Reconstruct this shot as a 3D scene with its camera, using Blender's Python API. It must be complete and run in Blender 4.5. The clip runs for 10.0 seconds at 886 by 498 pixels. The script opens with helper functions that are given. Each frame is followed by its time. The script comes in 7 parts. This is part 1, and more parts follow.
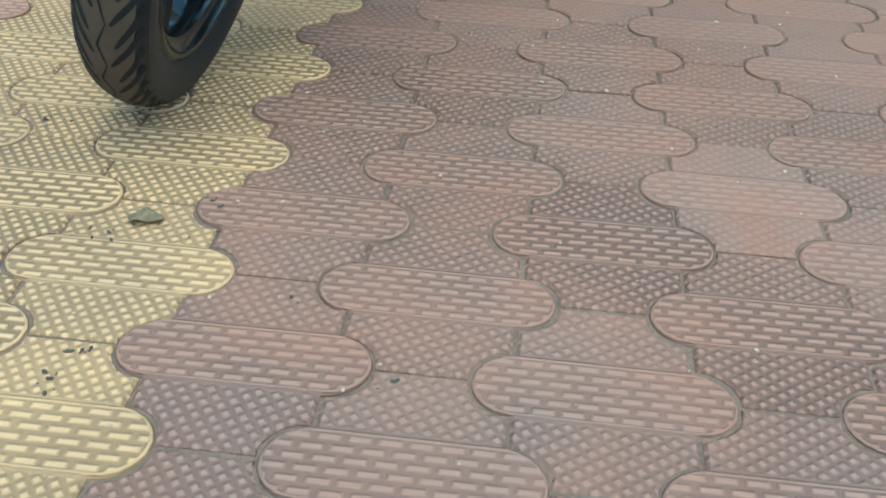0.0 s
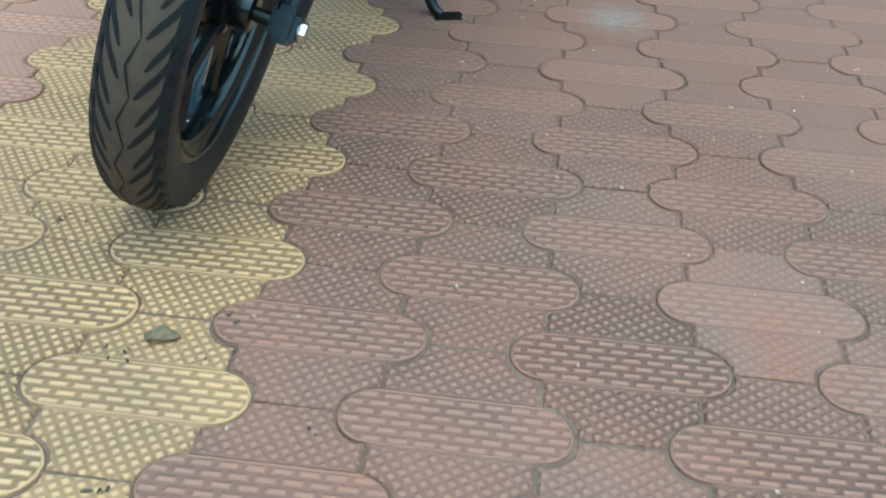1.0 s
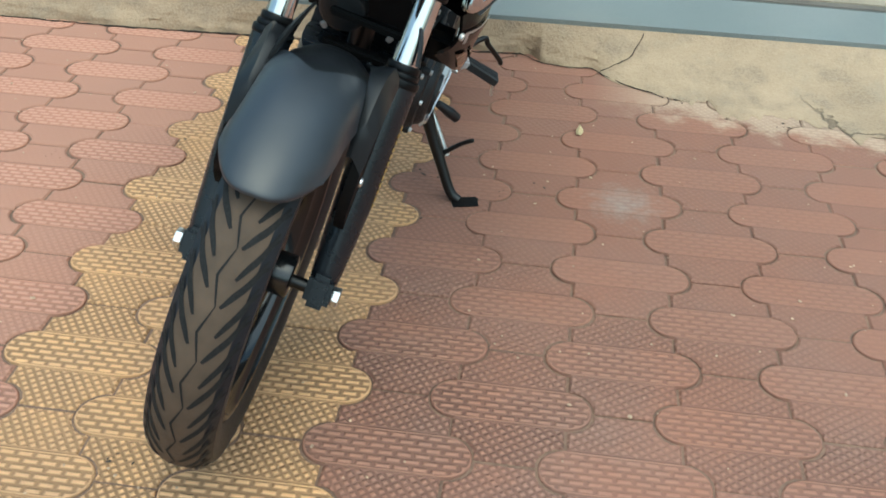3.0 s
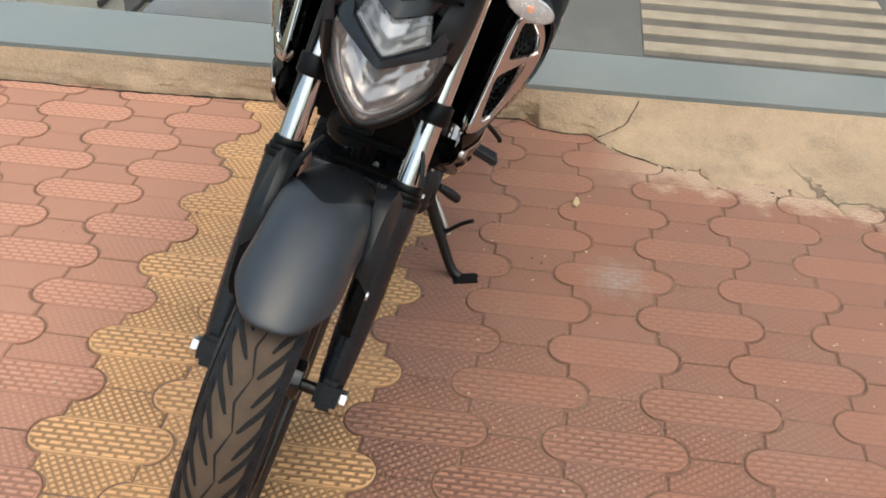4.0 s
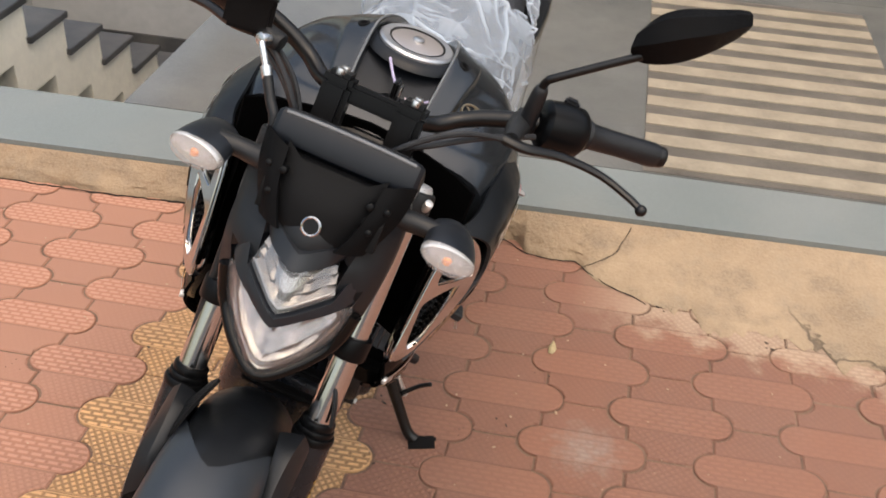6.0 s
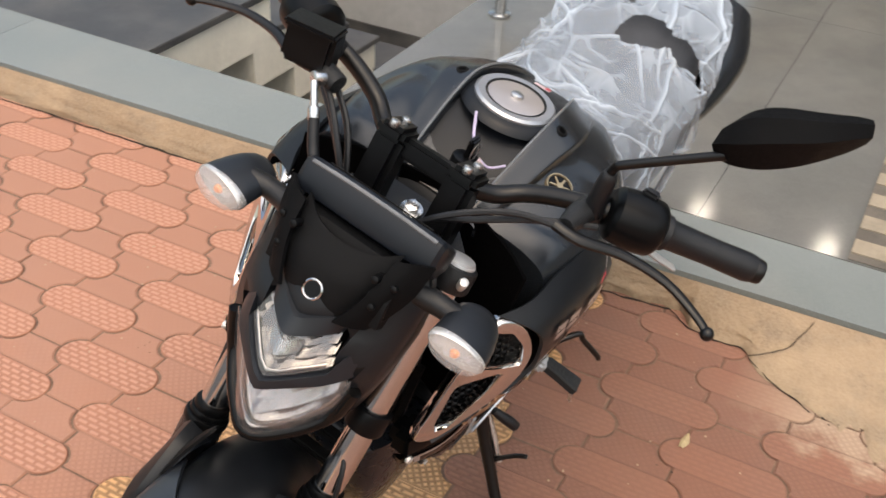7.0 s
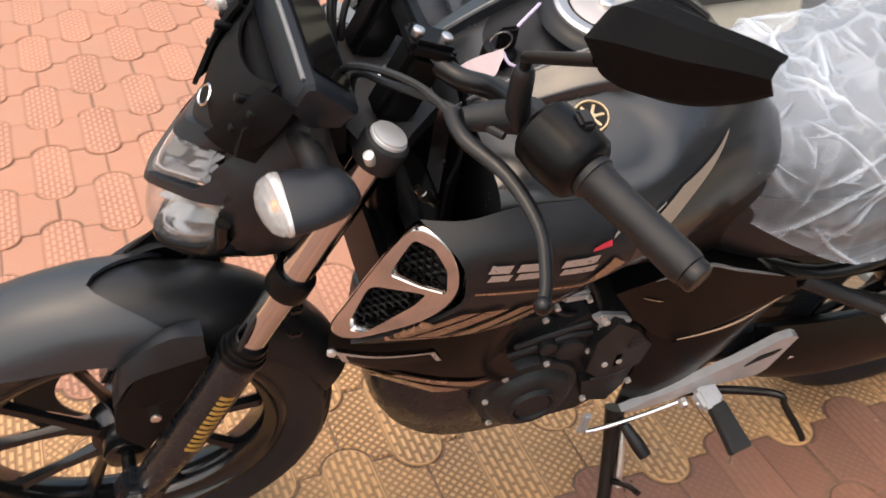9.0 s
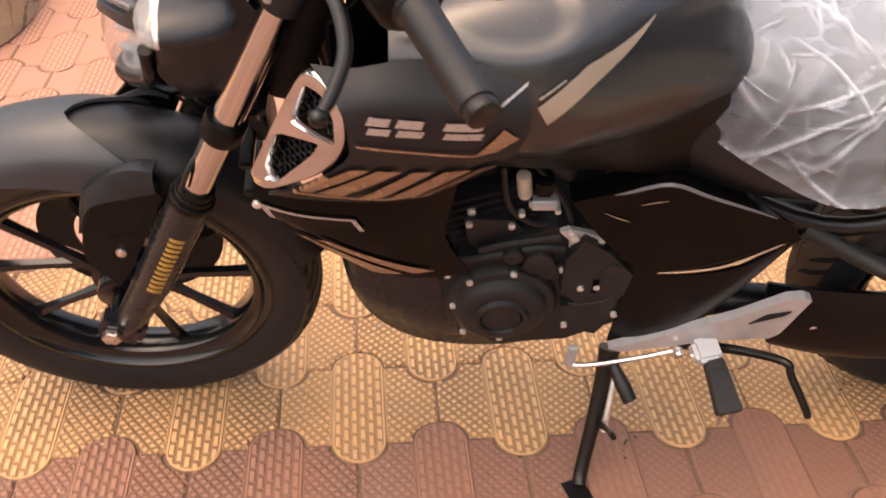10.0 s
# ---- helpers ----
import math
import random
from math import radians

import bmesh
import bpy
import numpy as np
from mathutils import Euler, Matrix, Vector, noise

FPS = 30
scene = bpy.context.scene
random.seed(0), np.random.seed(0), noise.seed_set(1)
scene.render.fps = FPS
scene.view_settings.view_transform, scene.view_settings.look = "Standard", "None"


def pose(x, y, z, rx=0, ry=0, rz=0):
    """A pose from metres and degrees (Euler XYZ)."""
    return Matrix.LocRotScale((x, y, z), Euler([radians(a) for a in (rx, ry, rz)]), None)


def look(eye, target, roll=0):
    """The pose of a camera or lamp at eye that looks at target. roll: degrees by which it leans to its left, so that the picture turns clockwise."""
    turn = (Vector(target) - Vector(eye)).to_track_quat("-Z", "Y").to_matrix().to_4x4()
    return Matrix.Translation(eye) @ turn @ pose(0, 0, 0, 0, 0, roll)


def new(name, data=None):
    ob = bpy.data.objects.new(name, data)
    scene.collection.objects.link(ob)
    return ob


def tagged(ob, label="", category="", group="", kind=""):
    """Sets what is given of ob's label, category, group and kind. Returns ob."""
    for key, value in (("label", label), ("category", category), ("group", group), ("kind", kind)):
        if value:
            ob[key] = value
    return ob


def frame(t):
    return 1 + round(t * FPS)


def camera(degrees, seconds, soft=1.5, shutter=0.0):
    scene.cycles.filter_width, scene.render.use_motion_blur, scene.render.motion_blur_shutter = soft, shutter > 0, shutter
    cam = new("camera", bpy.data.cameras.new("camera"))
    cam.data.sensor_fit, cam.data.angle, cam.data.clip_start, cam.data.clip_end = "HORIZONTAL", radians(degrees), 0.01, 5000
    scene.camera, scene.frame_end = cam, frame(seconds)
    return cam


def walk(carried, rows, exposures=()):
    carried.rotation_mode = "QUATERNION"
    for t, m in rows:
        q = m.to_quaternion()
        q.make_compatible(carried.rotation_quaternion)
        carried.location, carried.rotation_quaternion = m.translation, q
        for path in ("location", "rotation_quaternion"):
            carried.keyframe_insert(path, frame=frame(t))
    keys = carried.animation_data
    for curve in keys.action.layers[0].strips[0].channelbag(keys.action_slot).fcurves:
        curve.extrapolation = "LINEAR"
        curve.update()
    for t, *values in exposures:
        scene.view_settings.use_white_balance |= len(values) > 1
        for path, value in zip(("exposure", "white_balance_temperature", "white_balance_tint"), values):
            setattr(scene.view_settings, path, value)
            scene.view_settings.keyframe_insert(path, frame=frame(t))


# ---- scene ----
cam = camera(46.6, 10.0, 1.6, 0.3)
PATH = [
    (0, (0.268, -0.755, 0.693), (0.114, 0.868, -0.466), 2.2),
    (0.5, (0.262, -0.722, 0.727), (0.107, 0.904, -0.427), 2.3),
    (1, (0.233, -0.673, 0.803), (0.079, 0.953, -0.353), 2.7),
    (1.5, (0.214, -0.628, 0.885), (0.056, 0.999, -0.268), 2.8),
    (2, (0.199, -0.598, 0.968), (0.035, 1.036, -0.174), 2.8),
    (2.5, (0.189, -0.58, 1.053), (0.025, 1.056, -0.086), 2.8),
    (4, (0.177, -0.564, 1.322), (0.005, 1.077, 0.192), 2.7),
    (4.5, (0.168, -0.529, 1.402), (-0.002, 1.111, 0.269), 2.7),
    (5, (0.139, -0.47, 1.454), (-0.029, 1.17, 0.322), 2.8),
    (5.5, (0.171, -0.372, 1.484), (0.003, 1.268, 0.352), 2.6),
    (5.7, (0.213, -0.32, 1.501), (0.039, 1.322, 0.371), 3.0),
    (6.8, (0.458, -0.039, 1.524), (-0.188, 1.474, 0.388), 3.1),
    (7, (0.49, 0.001, 1.517), (-0.243, 1.474, 0.38), 3.2),
    (7.5, (0.605, 0.149, 1.469), (-0.398, 1.45, 0.328), 3.1),
    (8, (0.787, 0.281, 1.441), (-0.392, 1.422, 0.297), 2.7),
    (8.5, (0.873, 0.414, 1.375), (-0.464, 1.362, 0.229), 2.7),
    (9, (0.921, 0.581, 1.328), (-0.588, 1.215, 0.179), 2.4),
    (9.5, (0.986, 0.739, 1.256), (-0.604, 1.12, 0.103), 1.9),
    (10, (1.083, 0.935, 1.212), (-0.541, 1.09, 0.056), 1.3),
]
EXPOSURES = [
    (0.0, 0.52, 4460, -27),
    (1.0, 0.48, 4430, -27),
    (2.0, 0.48, 4780, -21),
    (2.7, 0.49, 5320, -15),
    (3.8, 0.44, 6280, 1),
    (4.5, 0.40, 6820, 7),
    (6.0, 0.42, 6960, 11),
    (7.5, 0.48, 7000, 10),
    (9.0, 0.75, 7230, 13),
    (10.0, 0.99, 7980, 22),
]
from mathutils.bvhtree import BVHTree

walk(cam, [(t, look(eye, target, roll)) for t, eye, target, roll in PATH], EXPOSURES)

# ---- light ----
SUN_EL, SUN_AZ = radians(70), radians(150)
world = bpy.data.worlds.new("sky")
scene.world = world
world.use_nodes = True
wn = world.node_tree.nodes
sky = wn.new("ShaderNodeTexSky")
sky.sky_type, sky.sun_disc, sky.sun_elevation, sky.sun_rotation = "NISHITA", False, SUN_EL, SUN_AZ
sky.air_density, sky.dust_density = 1.6, 5.0
wn["Background"].inputs[1].default_value = 0.15
world.node_tree.links.new(sky.outputs[0], wn["Background"].inputs[0])
sun = new("sun", bpy.data.lights.new("sun", "SUN"))
sun.data.energy, sun.data.angle, sun.data.color = 1.25, radians(115), (1.0, 0.95, 0.88)
sun.matrix_world = look((0, 0, 0), (-math.sin(SUN_AZ) * math.cos(SUN_EL), -math.cos(SUN_AZ) * math.cos(SUN_EL), -math.sin(SUN_EL)))


# ---- materials ----
class Nodes:
    """A small builder for node materials."""

    def __init__(self, name):
        self.mat = bpy.data.materials.new(name)
        self.mat.use_nodes = True
        self.t = self.mat.node_tree
        self.b = self.t.nodes["Principled BSDF"]

    def n(self, kind, **values):
        node = self.t.nodes.new(kind)
        for key, v in values.items():
            node.inputs[key.replace("_", " ")].default_value = v
        return node

    def link(self, a, b):
        self.t.links.new(a, b)

    def math(self, op, a, b=0.0, c=0.0):
        node = self.t.nodes.new("ShaderNodeMath")
        node.operation = op
        for k, v in enumerate((a, b, c)):
            if isinstance(v, (int, float)):
                node.inputs[k].default_value = v
            else:
                self.link(v, node.inputs[k])
        return node.outputs[0]

    def mix(self, f, a, b, blend="MIX"):
        node = self.t.nodes.new("ShaderNodeMix")
        node.data_type, node.blend_type = "RGBA", blend
        for k, v in ((0, f), (6, a), (7, b)):
            if isinstance(v, (int, float)):
                node.inputs[k].default_value = v
            elif isinstance(v, tuple):
                node.inputs[k].default_value = (*v, 1.0)
            else:
                self.link(v, node.inputs[k])
        return node.outputs[2]

    def noise(self, scale, detail=4.0, coords=None, rough=0.55):
        node = self.n("ShaderNodeTexNoise", Scale=scale, Detail=detail, Roughness=rough)
        if coords is None:
            coords = self.coords()
        self.link(coords, node.inputs["Vector"])
        return node.outputs[0]

    def coords(self, kind="Object"):
        return self.t.nodes.new("ShaderNodeTexCoord").outputs[kind]

    def ramp(self, v, lo, hi, a=0.0, b=1.0):
        node = self.t.nodes.new("ShaderNodeMapRange")
        self.link(v, node.inputs[0])
        for k, x in enumerate((lo, hi, a, b)):
            node.inputs[k + 1].default_value = x
        return node.outputs[0]

    def bump(self, h, dist, strength=1.0):
        node = self.n("ShaderNodeBump", Strength=strength, Distance=dist)
        self.link(h, node.inputs["Height"])
        self.link(node.outputs[0], self.b.inputs["Normal"])

    def set(self, **values):
        for key, v in values.items():
            socket = self.b.inputs[key.replace("_", " ")]
            if isinstance(v, (int, float)):
                socket.default_value = v
            elif isinstance(v, tuple):
                socket.default_value = (*v, 1.0)
            else:
                self.link(v, socket)
        return self


def surface(name, colour, rough, metal=0.0, var=0.25, scale=30.0, bump=0.0, bump_scale=400.0, coat=0.0, coat_rough=0.08, dust=0.0, spec=0.5):
    """A plain coloured surface with mottling at two scales, uneven gloss and fine relief."""
    m = Nodes(name)
    big, fine = m.noise(scale, 3.0), m.noise(scale * 9, 5.0)
    both = m.math("ADD", m.math("MULTIPLY", big, 0.6), m.math("MULTIPLY", fine, 0.4))
    f = m.ramp(both, 0.3, 0.7)
    dark = tuple(c * (1 - var) for c in colour)
    light = tuple(min(1, c * (1 + var)) for c in colour)
    col = m.mix(f, dark, light)
    if dust:
        up = m.ramp(m.noise(6.0, 5.0), 0.42, 0.75, 0.0, dust)
        col = m.mix(up, col, (0.35, 0.28, 0.21))
    m.set(Base_Color=col, Roughness=m.ramp(fine, 0.25, 0.75, max(0.02, rough * 0.82), min(1, rough * 1.18)), Metallic=metal)
    m.set(Specular_IOR_Level=spec)
    if coat:
        m.set(Coat_Weight=coat, Coat_Roughness=coat_rough)
    if bump:
        m.bump(m.noise(bump_scale, 3.0), bump)
    return m.mat


def paver_material(name, lo, hi, groove, worn, trodden):
    """Pressed concrete paver: brick-like dashes on the capsule, a square lattice on the shoulders; uv holds metres on the tile."""
    m = Nodes(name)
    uv = m.coords("UV")
    sep = m.t.nodes.new("ShaderNodeSeparateXYZ")
    m.link(uv, sep.inputs[0])
    x, y = sep.outputs[0], sep.outputs[1]
    ax, ay = m.math("ABSOLUTE", x), m.math("ABSOLUTE", y)
    # capsule: distance from its spine
    dx = m.math("MAXIMUM", m.math("SUBTRACT", ax, 0.088), 0.0)
    d = m.math("SQRT", m.math("ADD", m.math("MULTIPLY", dx, dx), m.math("MULTIPLY", y, y)))
    capsule = m.ramp(d, 0.0432, 0.0415)
    field = m.ramp(d, 0.040, 0.038)
    rim = m.math("MULTIPLY", m.ramp(d, 0.049, 0.046), m.ramp(d, 0.0415, 0.0432))
    # dashes
    row = m.math("DIVIDE", m.math("ADD", y, 0.5), 0.0135)
    rowi = m.math("FLOOR", row)
    fy = m.math("ABSOLUTE", m.math("SUBTRACT", m.math("FRACT", row), 0.5))
    col = m.math("ADD", m.math("DIVIDE", m.math("ADD", x, 0.5), 0.0285), m.math("MULTIPLY", rowi, 0.5))
    fx = m.math("ABSOLUTE", m.math("SUBTRACT", m.math("FRACT", col), 0.5))
    dash = m.math("MULTIPLY", m.ramp(fy, 0.38, 0.17), m.ramp(fx, 0.44, 0.31))
    # lattice
    u = m.math("DIVIDE", m.math("ADD", m.math("ADD", m.math("MULTIPLY", x, 0.80), m.math("MULTIPLY", y, 0.60)), 0.5), 0.0128)
    v = m.math("DIVIDE", m.math("ADD", m.math("SUBTRACT", m.math("MULTIPLY", y, 0.80), m.math("MULTIPLY", x, 0.60)), 0.5), 0.0128)
    fu = m.math("ABSOLUTE", m.math("SUBTRACT", m.math("FRACT", u), 0.5))
    fv = m.math("ABSOLUTE", m.math("SUBTRACT", m.math("FRACT", v), 0.5))
    knob = m.math("MULTIPLY", m.ramp(fu, 0.42, 0.18), m.ramp(fv, 0.42, 0.18))
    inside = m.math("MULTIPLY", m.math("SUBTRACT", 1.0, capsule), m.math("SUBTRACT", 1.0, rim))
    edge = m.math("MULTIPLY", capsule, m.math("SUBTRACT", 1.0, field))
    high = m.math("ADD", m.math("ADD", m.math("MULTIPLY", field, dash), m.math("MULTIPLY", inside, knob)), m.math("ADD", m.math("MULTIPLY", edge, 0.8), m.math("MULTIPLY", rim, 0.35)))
    # wear, place by place and tile by tile
    world_co = m.t.nodes.new("ShaderNodeNewGeometry").outputs["Position"]
    wear = m.noise(2.6, 3.0, world_co)
    rnd = m.t.nodes.new("ShaderNodeObjectInfo").outputs["Random"]
    isl = m.t.nodes.new("ShaderNodeNewGeometry").outputs["Random Per Island"]
    tone = m.math("FRACT", m.math("ADD", m.math("MULTIPLY", rnd, 7.31), m.math("MULTIPLY", isl, 3.7)))
    flat = m.ramp(m.math("ADD", wear, m.math("MULTIPLY", tone, 0.22)), 0.42, 0.72, *worn)
    # trodden smooth on the way to the platform
    place = m.t.nodes.new("ShaderNodeSeparateXYZ")
    m.link(world_co, place.inputs[0])
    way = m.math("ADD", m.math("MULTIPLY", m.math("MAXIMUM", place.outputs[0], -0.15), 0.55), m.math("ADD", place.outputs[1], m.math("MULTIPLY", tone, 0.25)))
    flat = m.math("MULTIPLY", flat, m.ramp(way, 0.95, 1.5, 1.0, trodden))
    flat = m.math("MULTIPLY", flat, m.ramp(m.math("FRACT", m.math("MULTIPLY", tone, 5.3)), 0.0, 0.6, 0.72 if trodden < 0.5 else 0.9, 1.0))
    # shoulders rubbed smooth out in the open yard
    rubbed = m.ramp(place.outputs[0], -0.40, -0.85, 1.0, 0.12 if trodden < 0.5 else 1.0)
    flat = m.math("MULTIPLY", flat, m.math("ADD", m.math("MULTIPLY", capsule, m.ramp(rubbed, 0.12, 1.0, 0.55, 1.0)), m.math("MULTIPLY", m.math("SUBTRACT", 1.0, capsule), rubbed)))
    base = m.mix(m.ramp(tone, 0.0, 1.0, 0.25, 0.75), lo, hi)
    grain = m.noise(900.0, 3.0, world_co)
    blot = m.noise(14.0, 5.0, world_co)
    base = m.mix(m.ramp(blot, 0.35, 0.7, 0.0, 0.35), base, tuple(c * 0.72 for c in hi))
    base = m.mix(m.ramp(grain, 0.3, 0.7, 0.0, 0.30), base, tuple(min(1, c * 1.35) for c in hi))
    dusty = m.ramp(m.noise(5.0, 6.0, world_co), 0.36, 0.72, 0.16 if trodden < 0.5 else 0.0, 0.58 if trodden < 0.5 else 0.40)
    base = m.mix(dusty, base, (0.305, 0.225, 0.185))
    patchy = m.ramp(m.noise(1.7, 4.0, world_co), 0.48, 0.68, 0.0, 0.35)
    base = m.mix(patchy, base, (0.285, 0.185, 0.150) if trodden < 0.5 else (0.50, 0.28, 0.13))
    if trodden < 0.5:
        # browner along the way to the platform, paler towards low x
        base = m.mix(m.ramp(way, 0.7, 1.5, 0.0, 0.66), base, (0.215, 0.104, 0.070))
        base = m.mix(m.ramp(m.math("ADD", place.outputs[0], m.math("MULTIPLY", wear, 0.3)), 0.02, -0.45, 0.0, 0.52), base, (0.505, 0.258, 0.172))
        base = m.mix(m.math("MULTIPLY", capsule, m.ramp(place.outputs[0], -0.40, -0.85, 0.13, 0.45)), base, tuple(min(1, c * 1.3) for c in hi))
        # cement spilt along the skirt and one grey splash on the way
        along = m.math("ADD", place.outputs[1], m.math("ADD", m.math("MULTIPLY", place.outputs[0], 0.18), m.math("MULTIPLY", m.noise(16.0, 6.0, world_co), 0.30)))
        spilt = m.math("MULTIPLY", m.ramp(along, 1.955, 2.03, 0.0, 0.8), m.ramp(place.outputs[0], 0.30, 0.50))
        base = m.mix(spilt, base, (0.50, 0.37, 0.26))
        off = m.math("ADD", m.math("POWER", m.math("SUBTRACT", place.outputs[0], 0.37), 2.0), m.math("POWER", m.math("SUBTRACT", place.outputs[1], 1.31), 2.0))
        splash = m.math("ADD", m.math("SQRT", off), m.math("MULTIPLY", m.noise(40.0, 6.0, world_co), 0.16))
        base = m.mix(m.ramp(splash, 0.165, 0.075, 0.0, 0.65), base, (0.34, 0.29, 0.25))
    # dark line drawn along the capsule's rim, even where the relief is flat
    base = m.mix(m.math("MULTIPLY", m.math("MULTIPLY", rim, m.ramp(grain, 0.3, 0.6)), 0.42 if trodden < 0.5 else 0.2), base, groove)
    if trodden < 0.5:
        # raised marks paler towards low x
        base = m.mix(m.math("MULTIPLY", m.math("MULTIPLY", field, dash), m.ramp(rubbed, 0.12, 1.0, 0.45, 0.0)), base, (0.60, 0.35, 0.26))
    # relief contrast also goes into the colour: low parts take the groove tone
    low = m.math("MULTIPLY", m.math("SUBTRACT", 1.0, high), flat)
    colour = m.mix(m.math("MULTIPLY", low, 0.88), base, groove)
    m.set(Base_Color=colour, Roughness=0.82)
    h = m.math("ADD", m.math("MULTIPLY", m.math("MULTIPLY", high, flat), 1.0), m.math("MULTIPLY", grain, 0.18))
    h = m.math("ADD", h, m.math("MULTIPLY", capsule, 0.5))
    m.bump(h, 0.0030, 1.0)
    return m.mat


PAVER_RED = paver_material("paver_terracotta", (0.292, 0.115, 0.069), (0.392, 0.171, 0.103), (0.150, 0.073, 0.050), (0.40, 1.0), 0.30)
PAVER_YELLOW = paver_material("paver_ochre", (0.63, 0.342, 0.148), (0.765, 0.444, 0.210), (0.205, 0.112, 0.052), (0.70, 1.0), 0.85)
DIRT = surface("joint_dirt", (0.195, 0.120, 0.082), 0.95, var=0.4, scale=8, bump=0.004, bump_scale=180)


def cement_material():
    m = Nodes("worn_cement_render")
    co = m.t.nodes.new("ShaderNodeNewGeometry").outputs["Position"]
    a, b, c = m.noise(2.2, 6.0, co, 0.62), m.noise(11.0, 6.0, co, 0.6), m.noise(160.0, 4.0, co)
    col = m.mix(m.ramp(a, 0.35, 0.65), (0.25, 0.175, 0.110), (0.43, 0.312, 0.200))
    col = m.mix(m.ramp(b, 0.50, 0.70, 0.0, 0.75), col, (0.20, 0.150, 0.105))
    streak = m.noise(5.0, 7.0, co, 0.7)
    col = m.mix(m.ramp(streak, 0.53, 0.66, 0.0, 0.55), col, (0.27, 0.215, 0.155))
    col = m.mix(m.ramp(c, 0.35, 0.65, 0.0, 0.22), col, (0.58, 0.46, 0.32))
    vor = m.n("ShaderNodeTexVoronoi", Scale=2.1)
    vor.feature = "DISTANCE_TO_EDGE"
    bent = m.t.nodes.new("ShaderNodeVectorMath")
    bent.operation = "MULTIPLY_ADD"
    warp = m.n("ShaderNodeTexNoise", Scale=7.0, Detail=5.0)
    m.link(co, warp.inputs["Vector"])
    m.link(warp.outputs["Color"], bent.inputs[0])
    bent.inputs[1].default_value = (0.22, 0.22, 0.22)
    m.link(co, bent.inputs[2])
    m.link(bent.outputs[0], vor.inputs["Vector"])
    crack = m.math("MULTIPLY", m.ramp(vor.outputs["Distance"], 0.004, 0.014, 1.0, 0.0), m.ramp(m.noise(1.3, 2.0, co), 0.56, 0.62))
    col = m.mix(m.math("MULTIPLY", crack, 0.85), col, (0.09, 0.065, 0.045))
    m.set(Base_Color=col, Roughness=0.9)
    b = m.math("SUBTRACT", b, m.math("MULTIPLY", crack, 0.5))
    m.bump(m.math("ADD", m.math("MULTIPLY", b, 1.0), m.math("MULTIPLY", c, 0.25)), 0.012, 0.8)
    return m.mat


def granite_material(name, lo, hi, rough, coat=0.0):
    m = Nodes(name)
    co = m.t.nodes.new("ShaderNodeNewGeometry").outputs["Position"]
    speck, cloud = m.noise(420.0, 4.0, co), m.noise(2.4, 5.0, co)
    rnd = m.t.nodes.new("ShaderNodeObjectInfo").outputs["Random"]
    col = m.mix(m.ramp(m.math("ADD", m.math("MULTIPLY", cloud, 0.8), m.math("MULTIPLY", rnd, 0.2)), 0.3, 0.75), lo, hi)
    col = m.mix(m.ramp(speck, 0.45, 0.7, 0.0, 0.45), col, tuple(c * 1.6 for c in hi))
    dust = m.ramp(m.noise(3.4, 6.0, co), 0.45, 0.8, 0.0, 0.22)
    col = m.mix(dust, col, (0.36, 0.33, 0.29))
    m.set(Base_Color=col, Roughness=m.ramp(cloud, 0.3, 0.7, rough * 0.75, rough * 1.25), Coat_Weight=coat, Coat_Roughness=0.04)
    return m.mat


CEMENT = cement_material()
GRANITE_STRIP = granite_material("honed_granite", (0.150, 0.172, 0.172), (0.215, 0.240, 0.238), 0.42)
GRANITE_FLOOR = granite_material("polished_granite", (0.100, 0.102, 0.098), (0.18, 0.182, 0.174), 0.10)
GRANITE_DARK = granite_material("dark_granite", (0.03, 0.03, 0.031), (0.06, 0.06, 0.062), 0.4)
CREAM = surface("cream_paint", (0.80, 0.75, 0.63), 0.75, var=0.12, scale=3, bump=0.004, bump_scale=40)
GREY_WALL = surface("grey_paint", (0.44, 0.44, 0.43), 0.7, var=0.15, scale=2)
CEILING = surface("ceiling_paint", (0.62, 0.60, 0.56), 0.8, var=0.08, scale=1)
STRIP_BEIGE = surface("beige_strip", (0.34, 0.288, 0.214), 0.7, var=0.25, scale=9, bump=0.002, bump_scale=220)
STRIP_DARK = surface("dark_strip", (0.135, 0.118, 0.098), 0.6, var=0.4, scale=7, bump=0.001)
STEEL = surface("brushed_steel", (0.6, 0.6, 0.6), 0.25, metal=1.0, var=0.1)
WOOD_DARK = surface("dark_wood", (0.06, 0.035, 0.025), 0.5, var=0.4, scale=12)

MATTE = surface("matte_black_paint", (0.0085, 0.0100, 0.0125), 0.40, var=0.15, scale=5, dust=0.003, spec=0.36)
FENDER_PAINT = surface("matte_slate_black_paint", (0.0225, 0.0275, 0.0350), 0.40, var=0.15, scale=5, dust=0.003, spec=0.62)
TANK_PAINT = surface("matte_charcoal_paint", (0.0135, 0.0160, 0.0195), 0.24, var=0.12, scale=5, dust=0.002, spec=0.72, coat=0.08, coat_rough=0.2)
SATIN = surface("satin_grey_black", (0.0085, 0.0105, 0.0140), 0.28, var=0.12, scale=6, dust=0.002, spec=0.48)
GLOSS = surface("gloss_black_paint", (0.0045, 0.0042, 0.0042), 0.16, var=0.2, scale=5, spec=0.20)
RIM_PAINT = surface("glossy_rim_paint", (0.0055, 0.0058, 0.0065), 0.15, var=0.2, scale=5, spec=0.60)
PLASTIC = surface("textured_black_plastic", (0.0034, 0.0037, 0.0044), 0.50, var=0.25, scale=40, bump=0.0006, bump_scale=1500, dust=0.003, spec=0.15)
